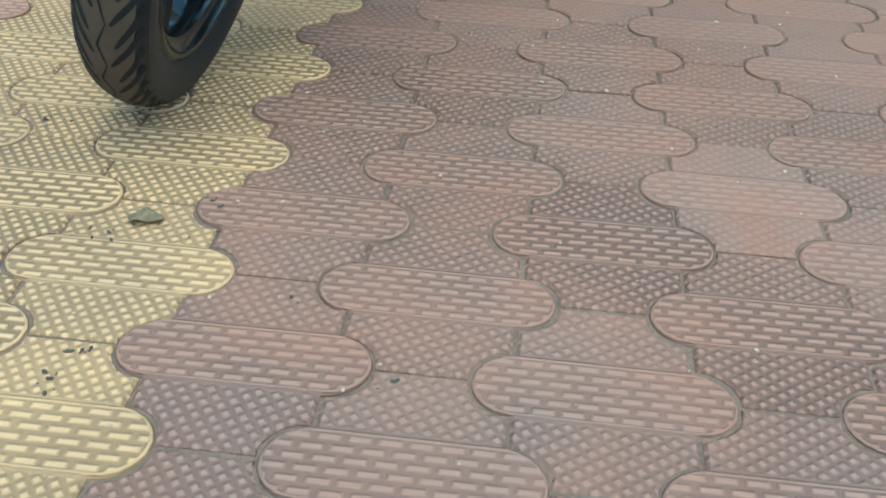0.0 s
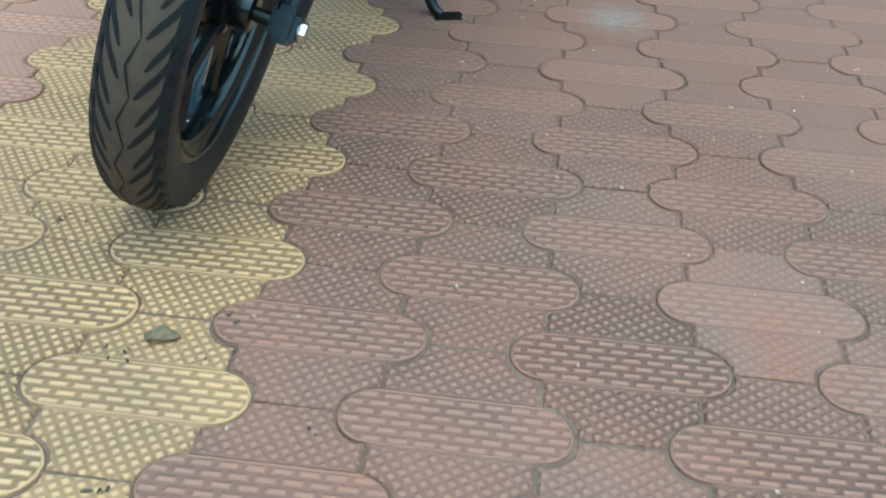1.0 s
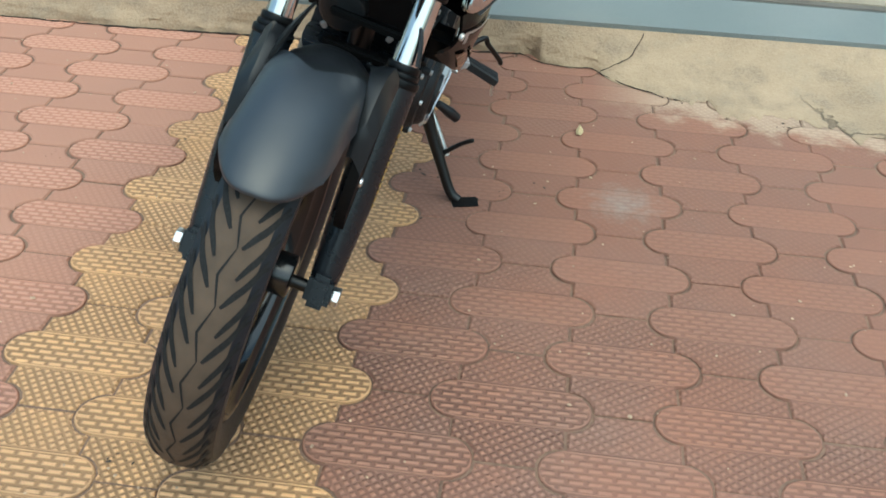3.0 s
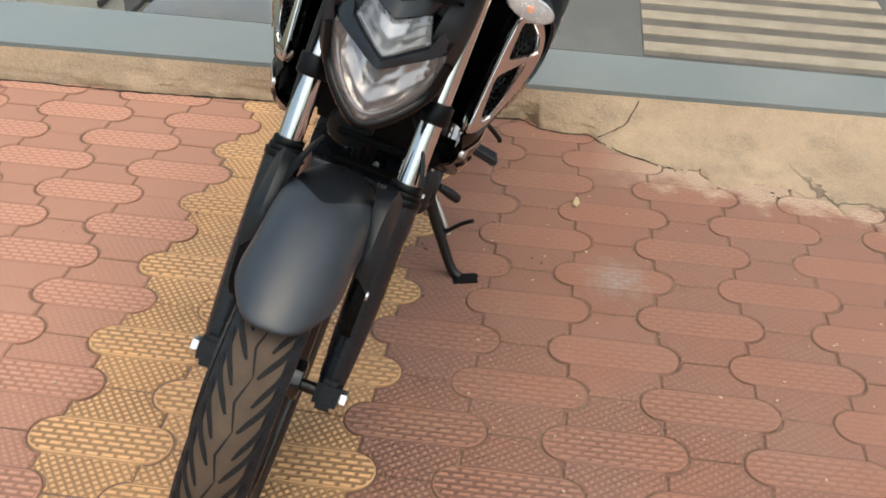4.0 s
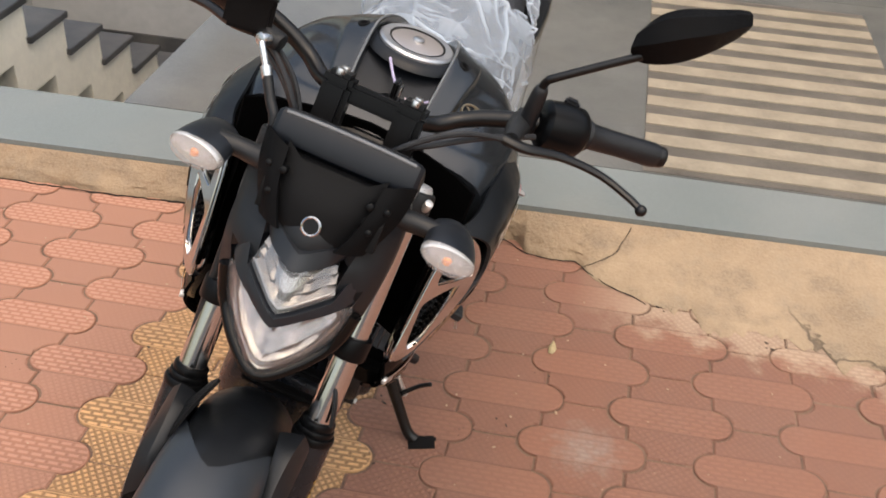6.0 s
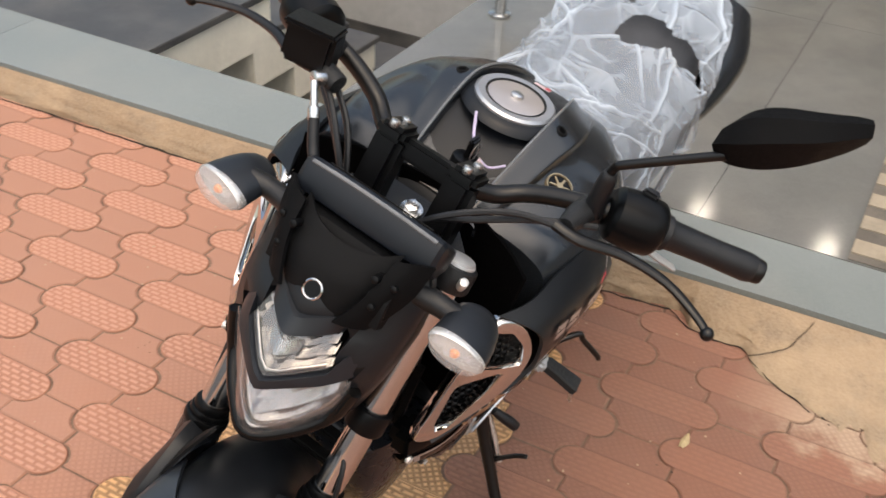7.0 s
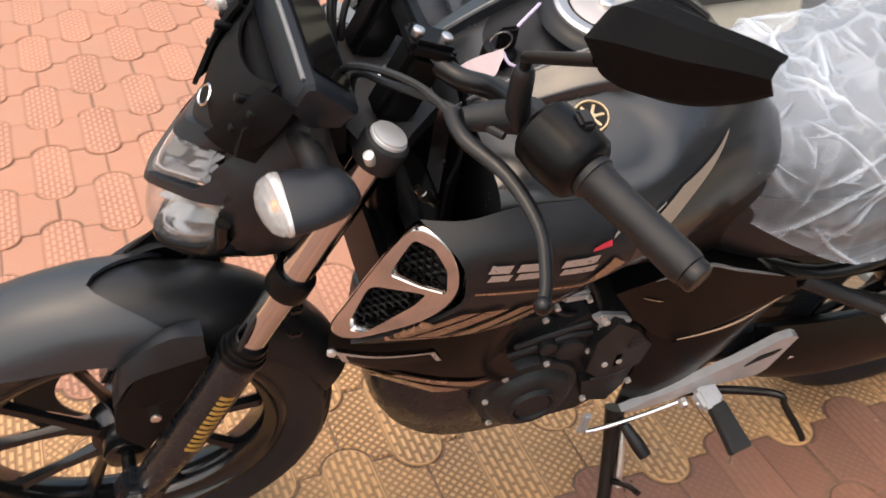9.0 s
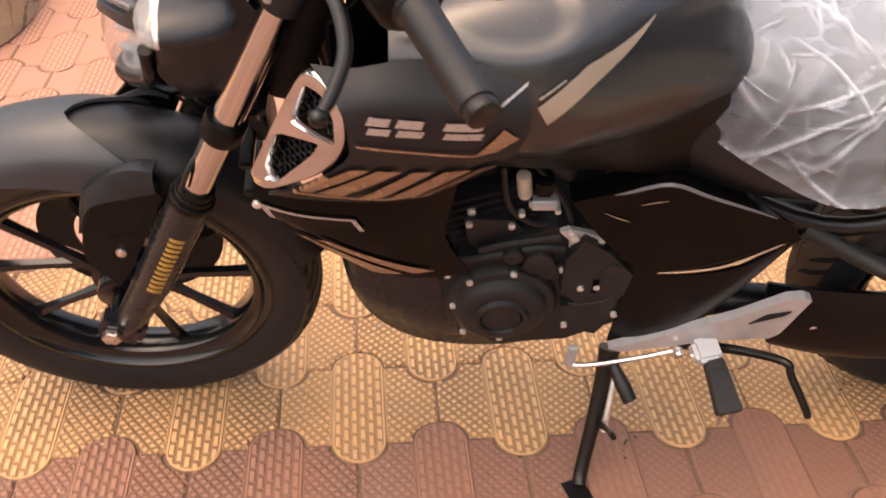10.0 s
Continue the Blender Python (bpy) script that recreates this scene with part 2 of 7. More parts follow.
PLASTIC_SMOOTH = surface("smooth_black_plastic", (0.0028, 0.0031, 0.0037), 0.34, var=0.2, scale=20, dust=0.001, spec=0.18)
ARM = surface("dull_black_plastic", (0.0040, 0.0042, 0.0048), 0.60, var=0.2, scale=30, bump=0.0004, bump_scale=1500, spec=0.08)
METER_PLASTIC = surface("blue_black_plastic", (0.0065, 0.0085, 0.0125), 0.36, var=0.2, scale=14, dust=0.003, spec=0.36)
BOLT = surface("bright_bolt", (0.72, 0.72, 0.71), 0.40, metal=0.6, var=0.1, scale=80)
CAST = surface("black_cast_metal", (0.018, 0.0192, 0.021), 0.38, metal=0.2, var=0.3, scale=30, bump=0.0008, bump_scale=700, spec=0.36)
IRON = surface("black_enamelled_steel", (0.0036, 0.0036, 0.0039), 0.32, var=0.25, scale=25, dust=0.012, spec=0.4)
CHROME = surface("chrome", (0.60, 0.595, 0.59), 0.07, metal=1.0, var=0.04)
FORK_CHROME = surface("fork_chrome", (0.66, 0.65, 0.64), 0.10, metal=1.0, var=0.05)
ALU = surface("cast_aluminium", (0.56, 0.58, 0.60), 0.38, metal=0.5, var=0.1, scale=50)
ZINC = surface("zinc_plated_steel", (0.70, 0.70, 0.70), 0.28, metal=1.0, var=0.12, scale=80)
TREAD = surface("dusty_tyre_tread", (0.082, 0.056, 0.037), 0.85, var=0.3, scale=25, bump=0.0006, bump_scale=900)
SIDEWALL = surface("tyre_sidewall", (0.0105, 0.0125, 0.0165), 0.44, var=0.3, scale=30, dust=0.002, spec=0.32)
# near-black for recesses that are drawn as strips on the surface
GROOVE = surface("tyre_groove", (0.005, 0.005, 0.005), 0.9, var=0.3)
RIDGED = surface("grey_black_rubber", (0.022, 0.024, 0.026), 0.55, var=0.25, scale=40, bump=0.0008, bump_scale=600, dust=0.02, spec=0.3)
RUBBER = surface("black_rubber", (0.0085, 0.0092, 0.0110), 0.38, var=0.3, scale=60, bump=0.0004, bump_scale=900, dust=0.008, spec=0.42)
GOLD = surface("gold_decal", (0.42, 0.26, 0.06), 0.4, var=0.1)
SILVER_DECAL = surface("silver_decal", (0.46, 0.45, 0.44), 0.3, metal=0.6, var=0.1)
BROWN_DECAL = surface("bronze_decal", (0.35, 0.23, 0.15), 0.26, metal=0.5, var=0.06, scale=3, coat=0.2)
RED_DECAL = surface("red_decal", (0.55, 0.03, 0.06), 0.3, var=0.1)
PINK_TAG = surface("pale_pink_tag", (0.62, 0.50, 0.52), 0.5, var=0.1)
BRONZE_RING = surface("bronze_ring", (0.42, 0.34, 0.22), 0.35, metal=0.8, var=0.1)
IVORY = surface("ivory_plastic", (0.52, 0.46, 0.38), 0.45, var=0.12, scale=60)
LILAC = surface("lilac_plastic", (0.50, 0.44, 0.62), 0.4, var=0.1)
# pale grey that paints the sky's sheen along dark edges
EDGE_SHEEN_GREY = surface("edge_sheen_grey", (0.15, 0.157, 0.165), 0.32, var=0.2, scale=40, spec=0.5)
CHEVRON = surface("blue_black_satin", (0.012, 0.0145, 0.019), 0.36, var=0.12, scale=6, spec=0.45)
DEEP_GLOSS = surface("deep_gloss_black", (0.0032, 0.0030, 0.0030), 0.15, var=0.2, scale=5, spec=0.11)
CAP_RING = surface("brushed_cap_ring", (0.50, 0.51, 0.53), 0.36, metal=0.8, var=0.05, scale=30)
CAP_DISC = surface("satin_cap_disc", (0.58, 0.53, 0.51), 0.34, metal=0.7, var=0.03, scale=4)
SKIRT_BLACK = surface("satin_black_panel", (0.0040, 0.0038, 0.0038), 0.34, var=0.2, scale=5, spec=0.15)
BOWL = surface("signal_bowl", (0.60, 0.59, 0.58), 0.25, metal=0.55, var=0.1, scale=60)
# pale bronze stands in for pavers and sky mirrored in the tank's chamfer
CHAMFER = surface("chamfer_reflection_bronze", (0.36, 0.31, 0.26), 0.34, metal=0.40, var=0.06, scale=6)
# near-black that stands in for the shade in gaps, screw recesses and slots
VOID = surface("gap_shade_black", (0.0018, 0.0018, 0.0020), 0.8, var=0.2, scale=20, spec=0.03)
CONSOLE = surface("dark_console_plastic", (0.0075, 0.0088, 0.0115), 0.38, var=0.15, scale=12, spec=0.30)
CRACK = surface("dark_crack", (0.030, 0.021, 0.015), 0.95, var=0.4, scale=60)
SEAT = surface("black_seat_vinyl", (0.030, 0.032, 0.037), 0.45, var=0.2, scale=20, bump=0.0006, bump_scale=500)
LEAF = surface("dry_leaf", (0.46, 0.36, 0.20), 0.6, var=0.35, scale=60)
AMBER = surface("amber_bulb", (0.8, 0.25, 0.04), 0.25, var=0.1)


def clear_material(name, haze=0.06):
    """Thin clear plastic: it lets nearly all through, scatters a little and mirrors the sky at a slant."""
    m = Nodes(name)
    m.set(Base_Color=(0.62, 0.62, 0.63), Roughness=0.5, Specular_IOR_Level=0.0)
    t = m.t
    body = next(n for n in t.nodes if n.type == "BSDF_PRINCIPLED")
    out = next(n for n in t.nodes if n.type == "OUTPUT_MATERIAL")
    clear, gloss = t.nodes.new("ShaderNodeBsdfTransparent"), t.nodes.new("ShaderNodeBsdfGlossy")
    gloss.inputs["Roughness"].default_value = 0.04
    slant = t.nodes.new("ShaderNodeLayerWeight").outputs["Facing"]
    shine = m.math("ADD", m.math("MULTIPLY", m.math("POWER", slant, 5.0), 0.90), 0.045)
    inner, outer = t.nodes.new("ShaderNodeMixShader"), t.nodes.new("ShaderNodeMixShader")
    inner.inputs[0].default_value = haze
    t.links.new(clear.outputs[0], inner.inputs[1])
    t.links.new(body.outputs[0], inner.inputs[2])
    t.links.new(shine, outer.inputs[0])
    t.links.new(inner.outputs[0], outer.inputs[1])
    t.links.new(gloss.outputs[0], outer.inputs[2])
    t.links.new(outer.outputs[0], out.inputs["Surface"])
    return m.mat


LENS = clear_material("clear_lens")
SIGNAL_LENS = clear_material("hazy_signal_lens", 0.22)
REFLECTOR = surface("reflector", (0.145, 0.145, 0.15), 0.12, metal=0.92, var=0.08, scale=60, bump=0.0008, bump_scale=40)

REFLECTOR_LOW = surface("pale_reflector", (0.38, 0.375, 0.375), 0.16, metal=0.75, var=0.1, scale=40, bump=0.002, bump_scale=22)


def wrap_material():
    """Thin milky packing film: folded creases hold two or three layers and let less through."""
    m = Nodes("packing_film")
    co = m.coords("Object")
    cloud = m.noise(5.0, 3.0, co)
    fold = m.t.nodes.new("ShaderNodeAttribute")
    fold.attribute_name = "fold"
    fine = m.noise(30.0, 2.0, co)
    split = m.t.nodes.new("ShaderNodeSeparateXYZ")
    m.link(co, split.inputs[0])
    rear = split.outputs[1]
    milk = m.math("ADD", m.math("ADD", m.ramp(cloud, 0.36, 0.66, 0.05, 0.20), m.math("ADD", m.ramp(rear, 1.0, 1.3, 0.0, 0.18), m.ramp(split.outputs[2], 0.755, 0.80, 0.0, 0.12))), m.math("MULTIPLY", fold.outputs["Fac"], 0.44))
    m.set(Base_Color=(0.68, 0.78, 0.90), Roughness=0.16, Specular_IOR_Level=0.7, Alpha=milk)
    m.bump(fine, 0.002, 0.25)
    return m.mat


FILM = wrap_material()


# ---- mesh helpers ----
def finish(name, bm, mat, smooth=38.0):
    bmesh.ops.recalc_face_normals(bm, faces=bm.faces)
    for f in bm.faces:
        f.smooth = True
    for e in bm.edges:
        if len(e.link_faces) == 2 and e.calc_face_angle(0.0) > radians(smooth):
            e.smooth = False
    me = bpy.data.meshes.new(name)
    bm.to_mesh(me)
    bm.free()
    me.materials.append(mat)
    return me


def part(name, bm, mat, parent, label="", smooth=38.0):
    ob = new(name, finish(name, bm, mat, smooth))
    ob.parent = parent
    return tagged(ob, label)


def solid(name, bm, mat, label, category, group="", kind="", smooth=38.0):
    return tagged(new(name, finish(name, bm, mat, smooth)), label, category, group, kind)


def thing(name, label, category, at=None, group="", kind=""):
    ob = tagged(new(name), label, category, group, kind)
    ob.empty_display_size = 0.1
    if at is not None:
        ob.matrix_world = at
    return ob


def catmull(pts, n, closed=False):
    """A smooth line through the points, n steps a span."""
    p = [Vector(q) for q in pts]
    m = len(p)
    out = []
    for i in range(m if closed else m - 1):
        a, b, c, d = (p[(i + k) % m] if closed else p[min(max(i + k, 0), m - 1)] for k in (-1, 0, 1, 2))
        for s in range(n):
            t = s / n
            out.append(0.5 * (2 * b + (c - a) * t + (2 * a - 5 * b + 4 * c - d) * t * t + (3 * b - a - 3 * c + d) * t**3))
    if not closed:
        out.append(p[-1].copy())
    return out


def skin(bm, rings, closed=True, caps=True):
    """Faces between rings of points; caps close the two ends."""
    vs = [[bm.verts.new(q) for q in ring] for ring in rings]
    n = len(vs[0])
    for a, b in zip(vs, vs[1:]):
        for k in range(n if closed else n - 1):
            q = [a[k], a[(k + 1) % n], b[(k + 1) % n], b[k]]
            if len({v.index if v.index >= 0 else id(v) for v in q}) == 4:
                bm.faces.new(q)
    if caps and closed:
        bm.faces.new(vs[0])
        bm.faces.new(vs[-1])
    return bm


def tube(pts, r, seg=10, sub=5, bm=None, flat=1.0):
    """A round bar along a smooth line; r: one radius or one for each point. flat squeezes it."""
    bm = bm or bmesh.new()
    rs = [r] * len(pts) if isinstance(r, (int, float)) else list(r)
    line = catmull(pts, sub) if sub > 1 and len(pts) > 2 else [Vector(p) for p in pts]
    m = len(line) - 1
    rad = [rs[min(int(i / m * (len(rs) - 1)), len(rs) - 2)] * (1 - (i / m * (len(rs) - 1)) % 1 if i < m else 0) + rs[min(int(i / m * (len(rs) - 1)) + 1, len(rs) - 1)] * ((i / m * (len(rs) - 1)) % 1 if i < m else 1) for i in range(m + 1)]
    up = Vector((0.13, 0.21, 1.0)).normalized()
    rings = []
    for i, c in enumerate(line):
        d = (line[min(i + 1, m)] - line[max(i - 1, 0)]).normalized()
        u = d.cross(up)
        u = u.normalized() if u.length > 1e-3 else Vector((1, 0, 0))
        v = d.cross(u).normalized()
        rings.append([c + (u * math.cos(2 * math.pi * k / seg) + v * flat * math.sin(2 * math.pi * k / seg)) * rad[i] for k in range(seg)])
    return skin(bm, rings)


def rod(a, b, r, seg=14, ease=0.0, bm=None, r2=None):
    """A straight round bar with softened ends."""
    a, b = Vector(a), Vector(b)
    r2 = r if r2 is None else r2
    d = (b - a).normalized()
    if ease:
        return tube([a, a + d * ease * 0.4, a + d * ease * 1.2, b - d * ease * 1.2, b - d * ease * 0.4, b], [r - ease, r - ease * 0.25, r, r2, r2 - ease * 0.25, r2 - ease], seg, 1, bm)
    return tube([a, b], [r, r2], seg, 1, bm)


def revolve(profile, centre, seg=48, axis="X", closed=True, bm=None):
    """A ring: profile of (radius, way along the axis), turned round an axis through the centre."""
    bm = bm or bmesh.new()
    c = Vector(centre)
    rings = []
    for k in range(seg):
        t = 2 * math.pi * k / seg
        ring = []
        for r, w in profile:
            q = (w, -r * math.cos(t), r * math.sin(t))
            ring.append(c + Vector(q if axis == "X" else (q[1], q[2], q[0])))
        rings.append(ring)
    return join_ring(bm, rings, closed)


def join_ring(bm, rings, closed):
    vs = [[bm.verts.new(q) for q in ring] for ring in rings]
    n = len(vs[0])
    for i in range(len(vs)):
        a, b = vs[i], vs[(i + 1) % len(vs)]
        for k in range(n if closed else n - 1):
            bm.faces.new((a[k], a[(k + 1) % n], b[(k + 1) % n], b[k]))
    return bm


def ease_edges(bm, width, seg=2, angle=25.0):
    es = [e for e in bm.edges if len(e.link_faces) == 2 and e.calc_face_angle(0.0) > radians(angle)]
    if width and es:
        bmesh.ops.bevel(bm, geom=es, offset=width, segments=seg, affect="EDGES", clamp_overlap=True)
    return bm


def box(c, s, ease=0.003, turn=None, bm=None):
    one = bmesh.new()
    bmesh.ops.create_cube(one, size=1.0)
    bmesh.ops.scale(one, vec=s, verts=one.verts)
    ease_edges(one, ease)
    m = Matrix.Translation(c) @ (turn.to_4x4() if turn else Matrix.Identity(4))
    bmesh.ops.transform(one, matrix=m, verts=one.verts)
    return merge(bm, one)


def merge(bm, one):
    if bm is None:
        return one
    me = bpy.data.meshes.new("tmp")
    one.to_mesh(me)
    bm.from_mesh(me)
    one.free()
    bpy.data.meshes.remove(me)
    return bm


def prism(poly, lo, hi, axis="x", ease=0.002, bm=None):
    """A flat outline given thickness along an axis; the outline's points are the other two coordinates in order."""
    one = bmesh.new()

    def at(p, w):
        return {"x": (w, p[0], p[1]), "y": (p[0], w, p[1]), "z": (p[0], p[1], w)}[axis]

    a = [one.verts.new(at(p, lo)) for p in poly]
    b = [one.verts.new(at(p, hi)) for p in poly]
    n = len(poly)
    one.faces.new(a[::-1])
    one.faces.new(b)
    for k in range(n):
        one.faces.new((a[k], a[(k + 1) % n], b[(k + 1) % n], b[k]))
    ease_edges(one, ease)
    return merge(bm, one)


def shell(rows, th, sub=(4, 4), bm=None):
    """A curved panel: a grid of points made smooth, with thickness towards its back."""
    bm = bm or bmesh.new()
    cols = [catmull(r, sub[1]) for r in rows]
    grid = list(zip(*[catmull(c, sub[0]) for c in zip(*cols)]))
    m, n = len(grid), len(grid[0])
    back = []
    for i in range(m):
        line = []
        for j in range(n):
            du = grid[min(i + 1, m - 1)][j] - grid[max(i - 1, 0)][j]
            dv = grid[i][min(j + 1, n - 1)] - grid[i][max(j - 1, 0)]
            nn = du.cross(dv)
            line.append(grid[i][j] - (nn.normalized() if nn.length > 1e-12 else Vector((0, 0, 1))) * th)
        back.append(line)
    f = [[bm.verts.new(q) for q in r] for r in grid]
    b = [[bm.verts.new(q) for q in r] for r in back]
    for i in range(m - 1):
        for j in range(n - 1):
            bm.faces.new((f[i][j], f[i][j + 1], f[i + 1][j + 1], f[i + 1][j]))
            bm.faces.new((b[i][j], b[i + 1][j], b[i + 1][j + 1], b[i][j + 1]))
    for i in range(m - 1):
        bm.faces.new((f[i][0], f[i + 1][0], b[i + 1][0], b[i][0]))
        bm.faces.new((f[i][-1], b[i][-1], b[i + 1][-1], f[i + 1][-1]))
    for j in range(n - 1):
        bm.faces.new((f[0][j], b[0][j], b[0][j + 1], f[0][j + 1]))
        bm.faces.new((f[-1][j], f[-1][j + 1], b[-1][j + 1], b[-1][j]))
    return bm


def flip(bm):
    """The mirror image across the bike's middle plane, as a mesh of its own."""
    out = bm.copy()
    bmesh.ops.scale(out, vec=(-1, 1, 1), verts=out.verts)
    bmesh.ops.reverse_faces(out, faces=out.faces)
    return out


def pair(name, make, mat, parent, label="", smooth=38.0):
    """A left part and its mirror image."""
    bm = make()
    other = flip(bm)
    return part(name, bm, mat, parent, label, smooth), part(name, other, mat, parent, label, smooth)


def sheet(x0, x1, y0, y1, z, bm=None):
    bm = bm or bmesh.new()
    bm.faces.new([bm.verts.new(p) for p in ((x0, y0, z), (x1, y0, z), (x1, y1, z), (x0, y1, z))])
    return bm


# ---- ground, platform, stairwell and building ----
EDGE = 2.072  # front edge of the platform at x = 0; it runs back 25 mm a metre
SLOPE = 0.025
TOP = 0.09


def edge_y(x):
    return EDGE + SLOPE * x


# the ground, one sheet to the horizon, with the stairwell left open
bm = bmesh.new()
xs, ys = (-400, -3.4, -1.12, 400), (-400, 2.34, 5.6, 400)
for i in range(3):
    for j in range(3):
        if not (i == 1 and j == 1):
            sheet(xs[i], xs[i + 1], ys[j], ys[j + 1], -0.0038, bm)
bmesh.ops.remove_doubles(bm, verts=bm.verts, dist=1e-4)
ground = solid("ground", bm, DIRT, "dark sandy bedding under the pavers", "ground", kind="structure")

# cement skirt: a sloping band that spreads over the pavers where it was trowelled out
foot = [(-6.0, 1.90), (-3.0, 1.94), (-1.40, 1.975), (-0.98, 1.978), (-0.60, 2.0), (-0.2, 2.01), (0.10, 2.035), (0.165, 1.985), (0.23, 1.974), (0.295, 1.976), (0.335, 1.936), (0.385, 1.895), (0.447, 1.863), (0.478, 1.842), (0.56, 1.828), (0.68, 1.783), (0.85, 1.745), (1.03, 1.732), (1.5, 1.70), (3.0, 1.66), (6.0, 1.62)]
CRACK_FOOT = [(x, y - 0.003, 0.003) for x, y in foot[6:14]]
CRACK_LEFT = [(x, y - 0.006, 0.003) for x, y in foot[1:7]]
CRACK_UP = [(0.318, 1.955, 0.006), (0.357, 1.965, 0.027), (0.390, 1.985, 0.039), (0.408, 2.02, 0.055), (0.418, 2.045, 0.067), (0.424, 2.062, 0.077)]
rows = []
line = catmull([(x, y, 0) for x, y in foot], 30)
steps = 14
for k in range(steps + 1):
    s = k / steps
    row = []
    for p in line:
        top = edge_y(p.x) - 0.012
        wob = noise.noise(Vector((p.x * 7, s * 3, 1.7))) * 0.016 + noise.noise(Vector((p.x * 23, s * 9, 5.1))) * 0.011 + noise.noise(Vector((p.x * 61, s * 20, 9.1))) * 0.005
        wide = top - p.y
        flat = min(1.0, max(0.0, (wide - 0.09) / 0.2))
        wob *= 0.55 + 0.45 * flat
        y = p.y + (top - p.y) * s + wob * (1 - s) * 1.6
        z = 0.004 + (TOP - 0.012) * (s ** (1 + 1.3 * flat)) + wob * 0.22 * math.sin(math.pi * s)
        fringe = min(1.0, max(0.0, (p.x - 0.42) / 0.15)) * (1 - s) ** 3
        y += fringe * (0.075 * noise.noise(Vector((p.x * 17, 3.3, 0.2))) + 0.030 * noise.noise(Vector((p.x * 55, 3.3, 0.7))))
        if k == 0:
            z = -0.012 if flat < 0.1 else 0.001
        row.append((p.x, y, z))
    rows.append(row)
bm = bmesh.new()
vs = [[bm.verts.new(q) for q in r] for r in rows]
tail = [bm.verts.new((p.x, edge_y(p.x) + 0.02, TOP - 0.03)) for p in line]
vs.append(tail)
for a, b in zip(vs, vs[1:]):
    for k in range(len(a) - 1):
        bm.faces.new((a[k], a[k + 1], b[k + 1], b[k]))
skirt = solid("cement_skirt", bm, CEMENT, "rough beige cement skirting with cracks and stains along the platform", "kerb", kind="structure", smooth=60)

# the broken edge of the skirt: an open crack at its foot and one that climbs it
# dark tubes on the surface stand in for the shadow in these gaps
for pts, r in ((CRACK_FOOT, 0.0024), (CRACK_LEFT, 0.0034), (CRACK_UP, 0.0022)):
    wavy = []
    for p in catmull(pts, 40 if pts is CRACK_LEFT else 8):
        k = noise.noise(Vector((p.x * 40, p.y * 40, 0.3)))
        wavy.append(p + Vector((0.004 * noise.noise(Vector((p.x * 70, 1.1, 0))), 0.006 * k, 0)))
    part("crack", tube(wavy, [r * (0.35 + 0.9 * abs(noise.noise(Vector((q.x * 30, 5.5, 0))))) for q in wavy], 6, 1), CRACK, skirt)

# granite nosing slabs
joints = [-6.0, -4.1, -2.28, -0.36, 1.62, 3.5, 6.0]
slab = thing("platform_edge", "grey honed granite nosing slabs along the platform edge", "step edge", kind="structure")
for k, (a, b) in enumerate(zip(joints, joints[1:])):
    a, b = a + 0.0012, b - 0.0012
    one = bmesh.new()
    low, high = TOP - 0.03, TOP
    pts = [(a, edge_y(a)), (b, edge_y(b)), (b, 2.335), (a, 2.335)]
    prism(pts, low, high, "z", 0.003, one)
    part("slab", one, GRANITE_STRIP, slab)

# polished floor slabs behind it
floor = thing("floor", "polished dark grey granite floor with thin joints", "floor", kind="structure")
gx, gy = [-1.10, 0.062, 1.42, 2.8, 4.2, 6.0], [2.338, 3.92, 5.5, 7.1, 9.0]
for i in range(len(gx) - 1):
    for j in range(len(gy) - 1):
        one = bmesh.new()
        prism([(gx[i] + 0.001, gy[j] + 0.001), (gx[i + 1] - 0.001, gy[j] + 0.001), (gx[i + 1] - 0.001, gy[j + 1] - 0.001), (gx[i] + 0.001, gy[j + 1] - 0.001)], TOP - 0.03, TOP, "z", 0.0012, one)
        part("floor_tile", one, GRANITE_FLOOR, floor)
for a, b, c, d in ((-6.0, -3.42, 2.338, 5.6), (-6.0, -1.102, 5.6, 9.0)):
    one = bmesh.new()
    prism([(a, c), (b, c), (b, d), (a, d)], TOP - 0.03, TOP, "z", 0.0012, one)
    part("floor_tile", one, GRANITE_FLOOR, floor)

bm = bmesh.new()
prism([(-1.098, 2.36), (6.0, 2.36), (6.0, 9.0), (-1.098, 9.0)], -0.015, TOP - 0.031, "z", 0, bm)
solid("platform_base", bm, CEMENT, "cement bed below the granite floor", "platform", kind="structure")

# stairwell
bm = bmesh.new()
box((-1.108, 3.98, -0.66), (0.02, 3.28, 1.44), 0.0, None, bm)
solid("wall_east", bm, GREY_WALL, "grey painted stairwell wall below the floor", "wall", kind="structure")
bm = bmesh.new()
box((-2.26, 2.325, -0.66), (2.32, 0.02, 1.44), 0.0, None, bm)
solid("wall_south", bm, GREY_WALL, "grey painted stairwell wall under the nosing", "wall", kind="structure")
bm = bmesh.new()
box((-2.26, 5.62, -0.49), (2.32, 0.04, 1.78), 0.0, None, bm)
solid("wall_north", bm, GREY_WALL, "grey painted wall behind the stairs", "wall", kind="structure")
bm = bmesh.new()
box((-3.42, 3.98, -0.665), (0.04, 3.28, 1.43), 0.0, None, bm)
solid("wall_west", bm, GREY_WALL, "grey painted wall beside the stairs", "wall", kind="structure")
bm = bmesh.new()
box((-2.26, 3.98, -1.33), (2.32, 3.28, 0.04), 0.0, None, bm)
solid("floor_basement", bm, GRANITE_FLOOR, "grey tiled floor at the foot of the stairs", "floor", kind="structure")
bm = bmesh.new()
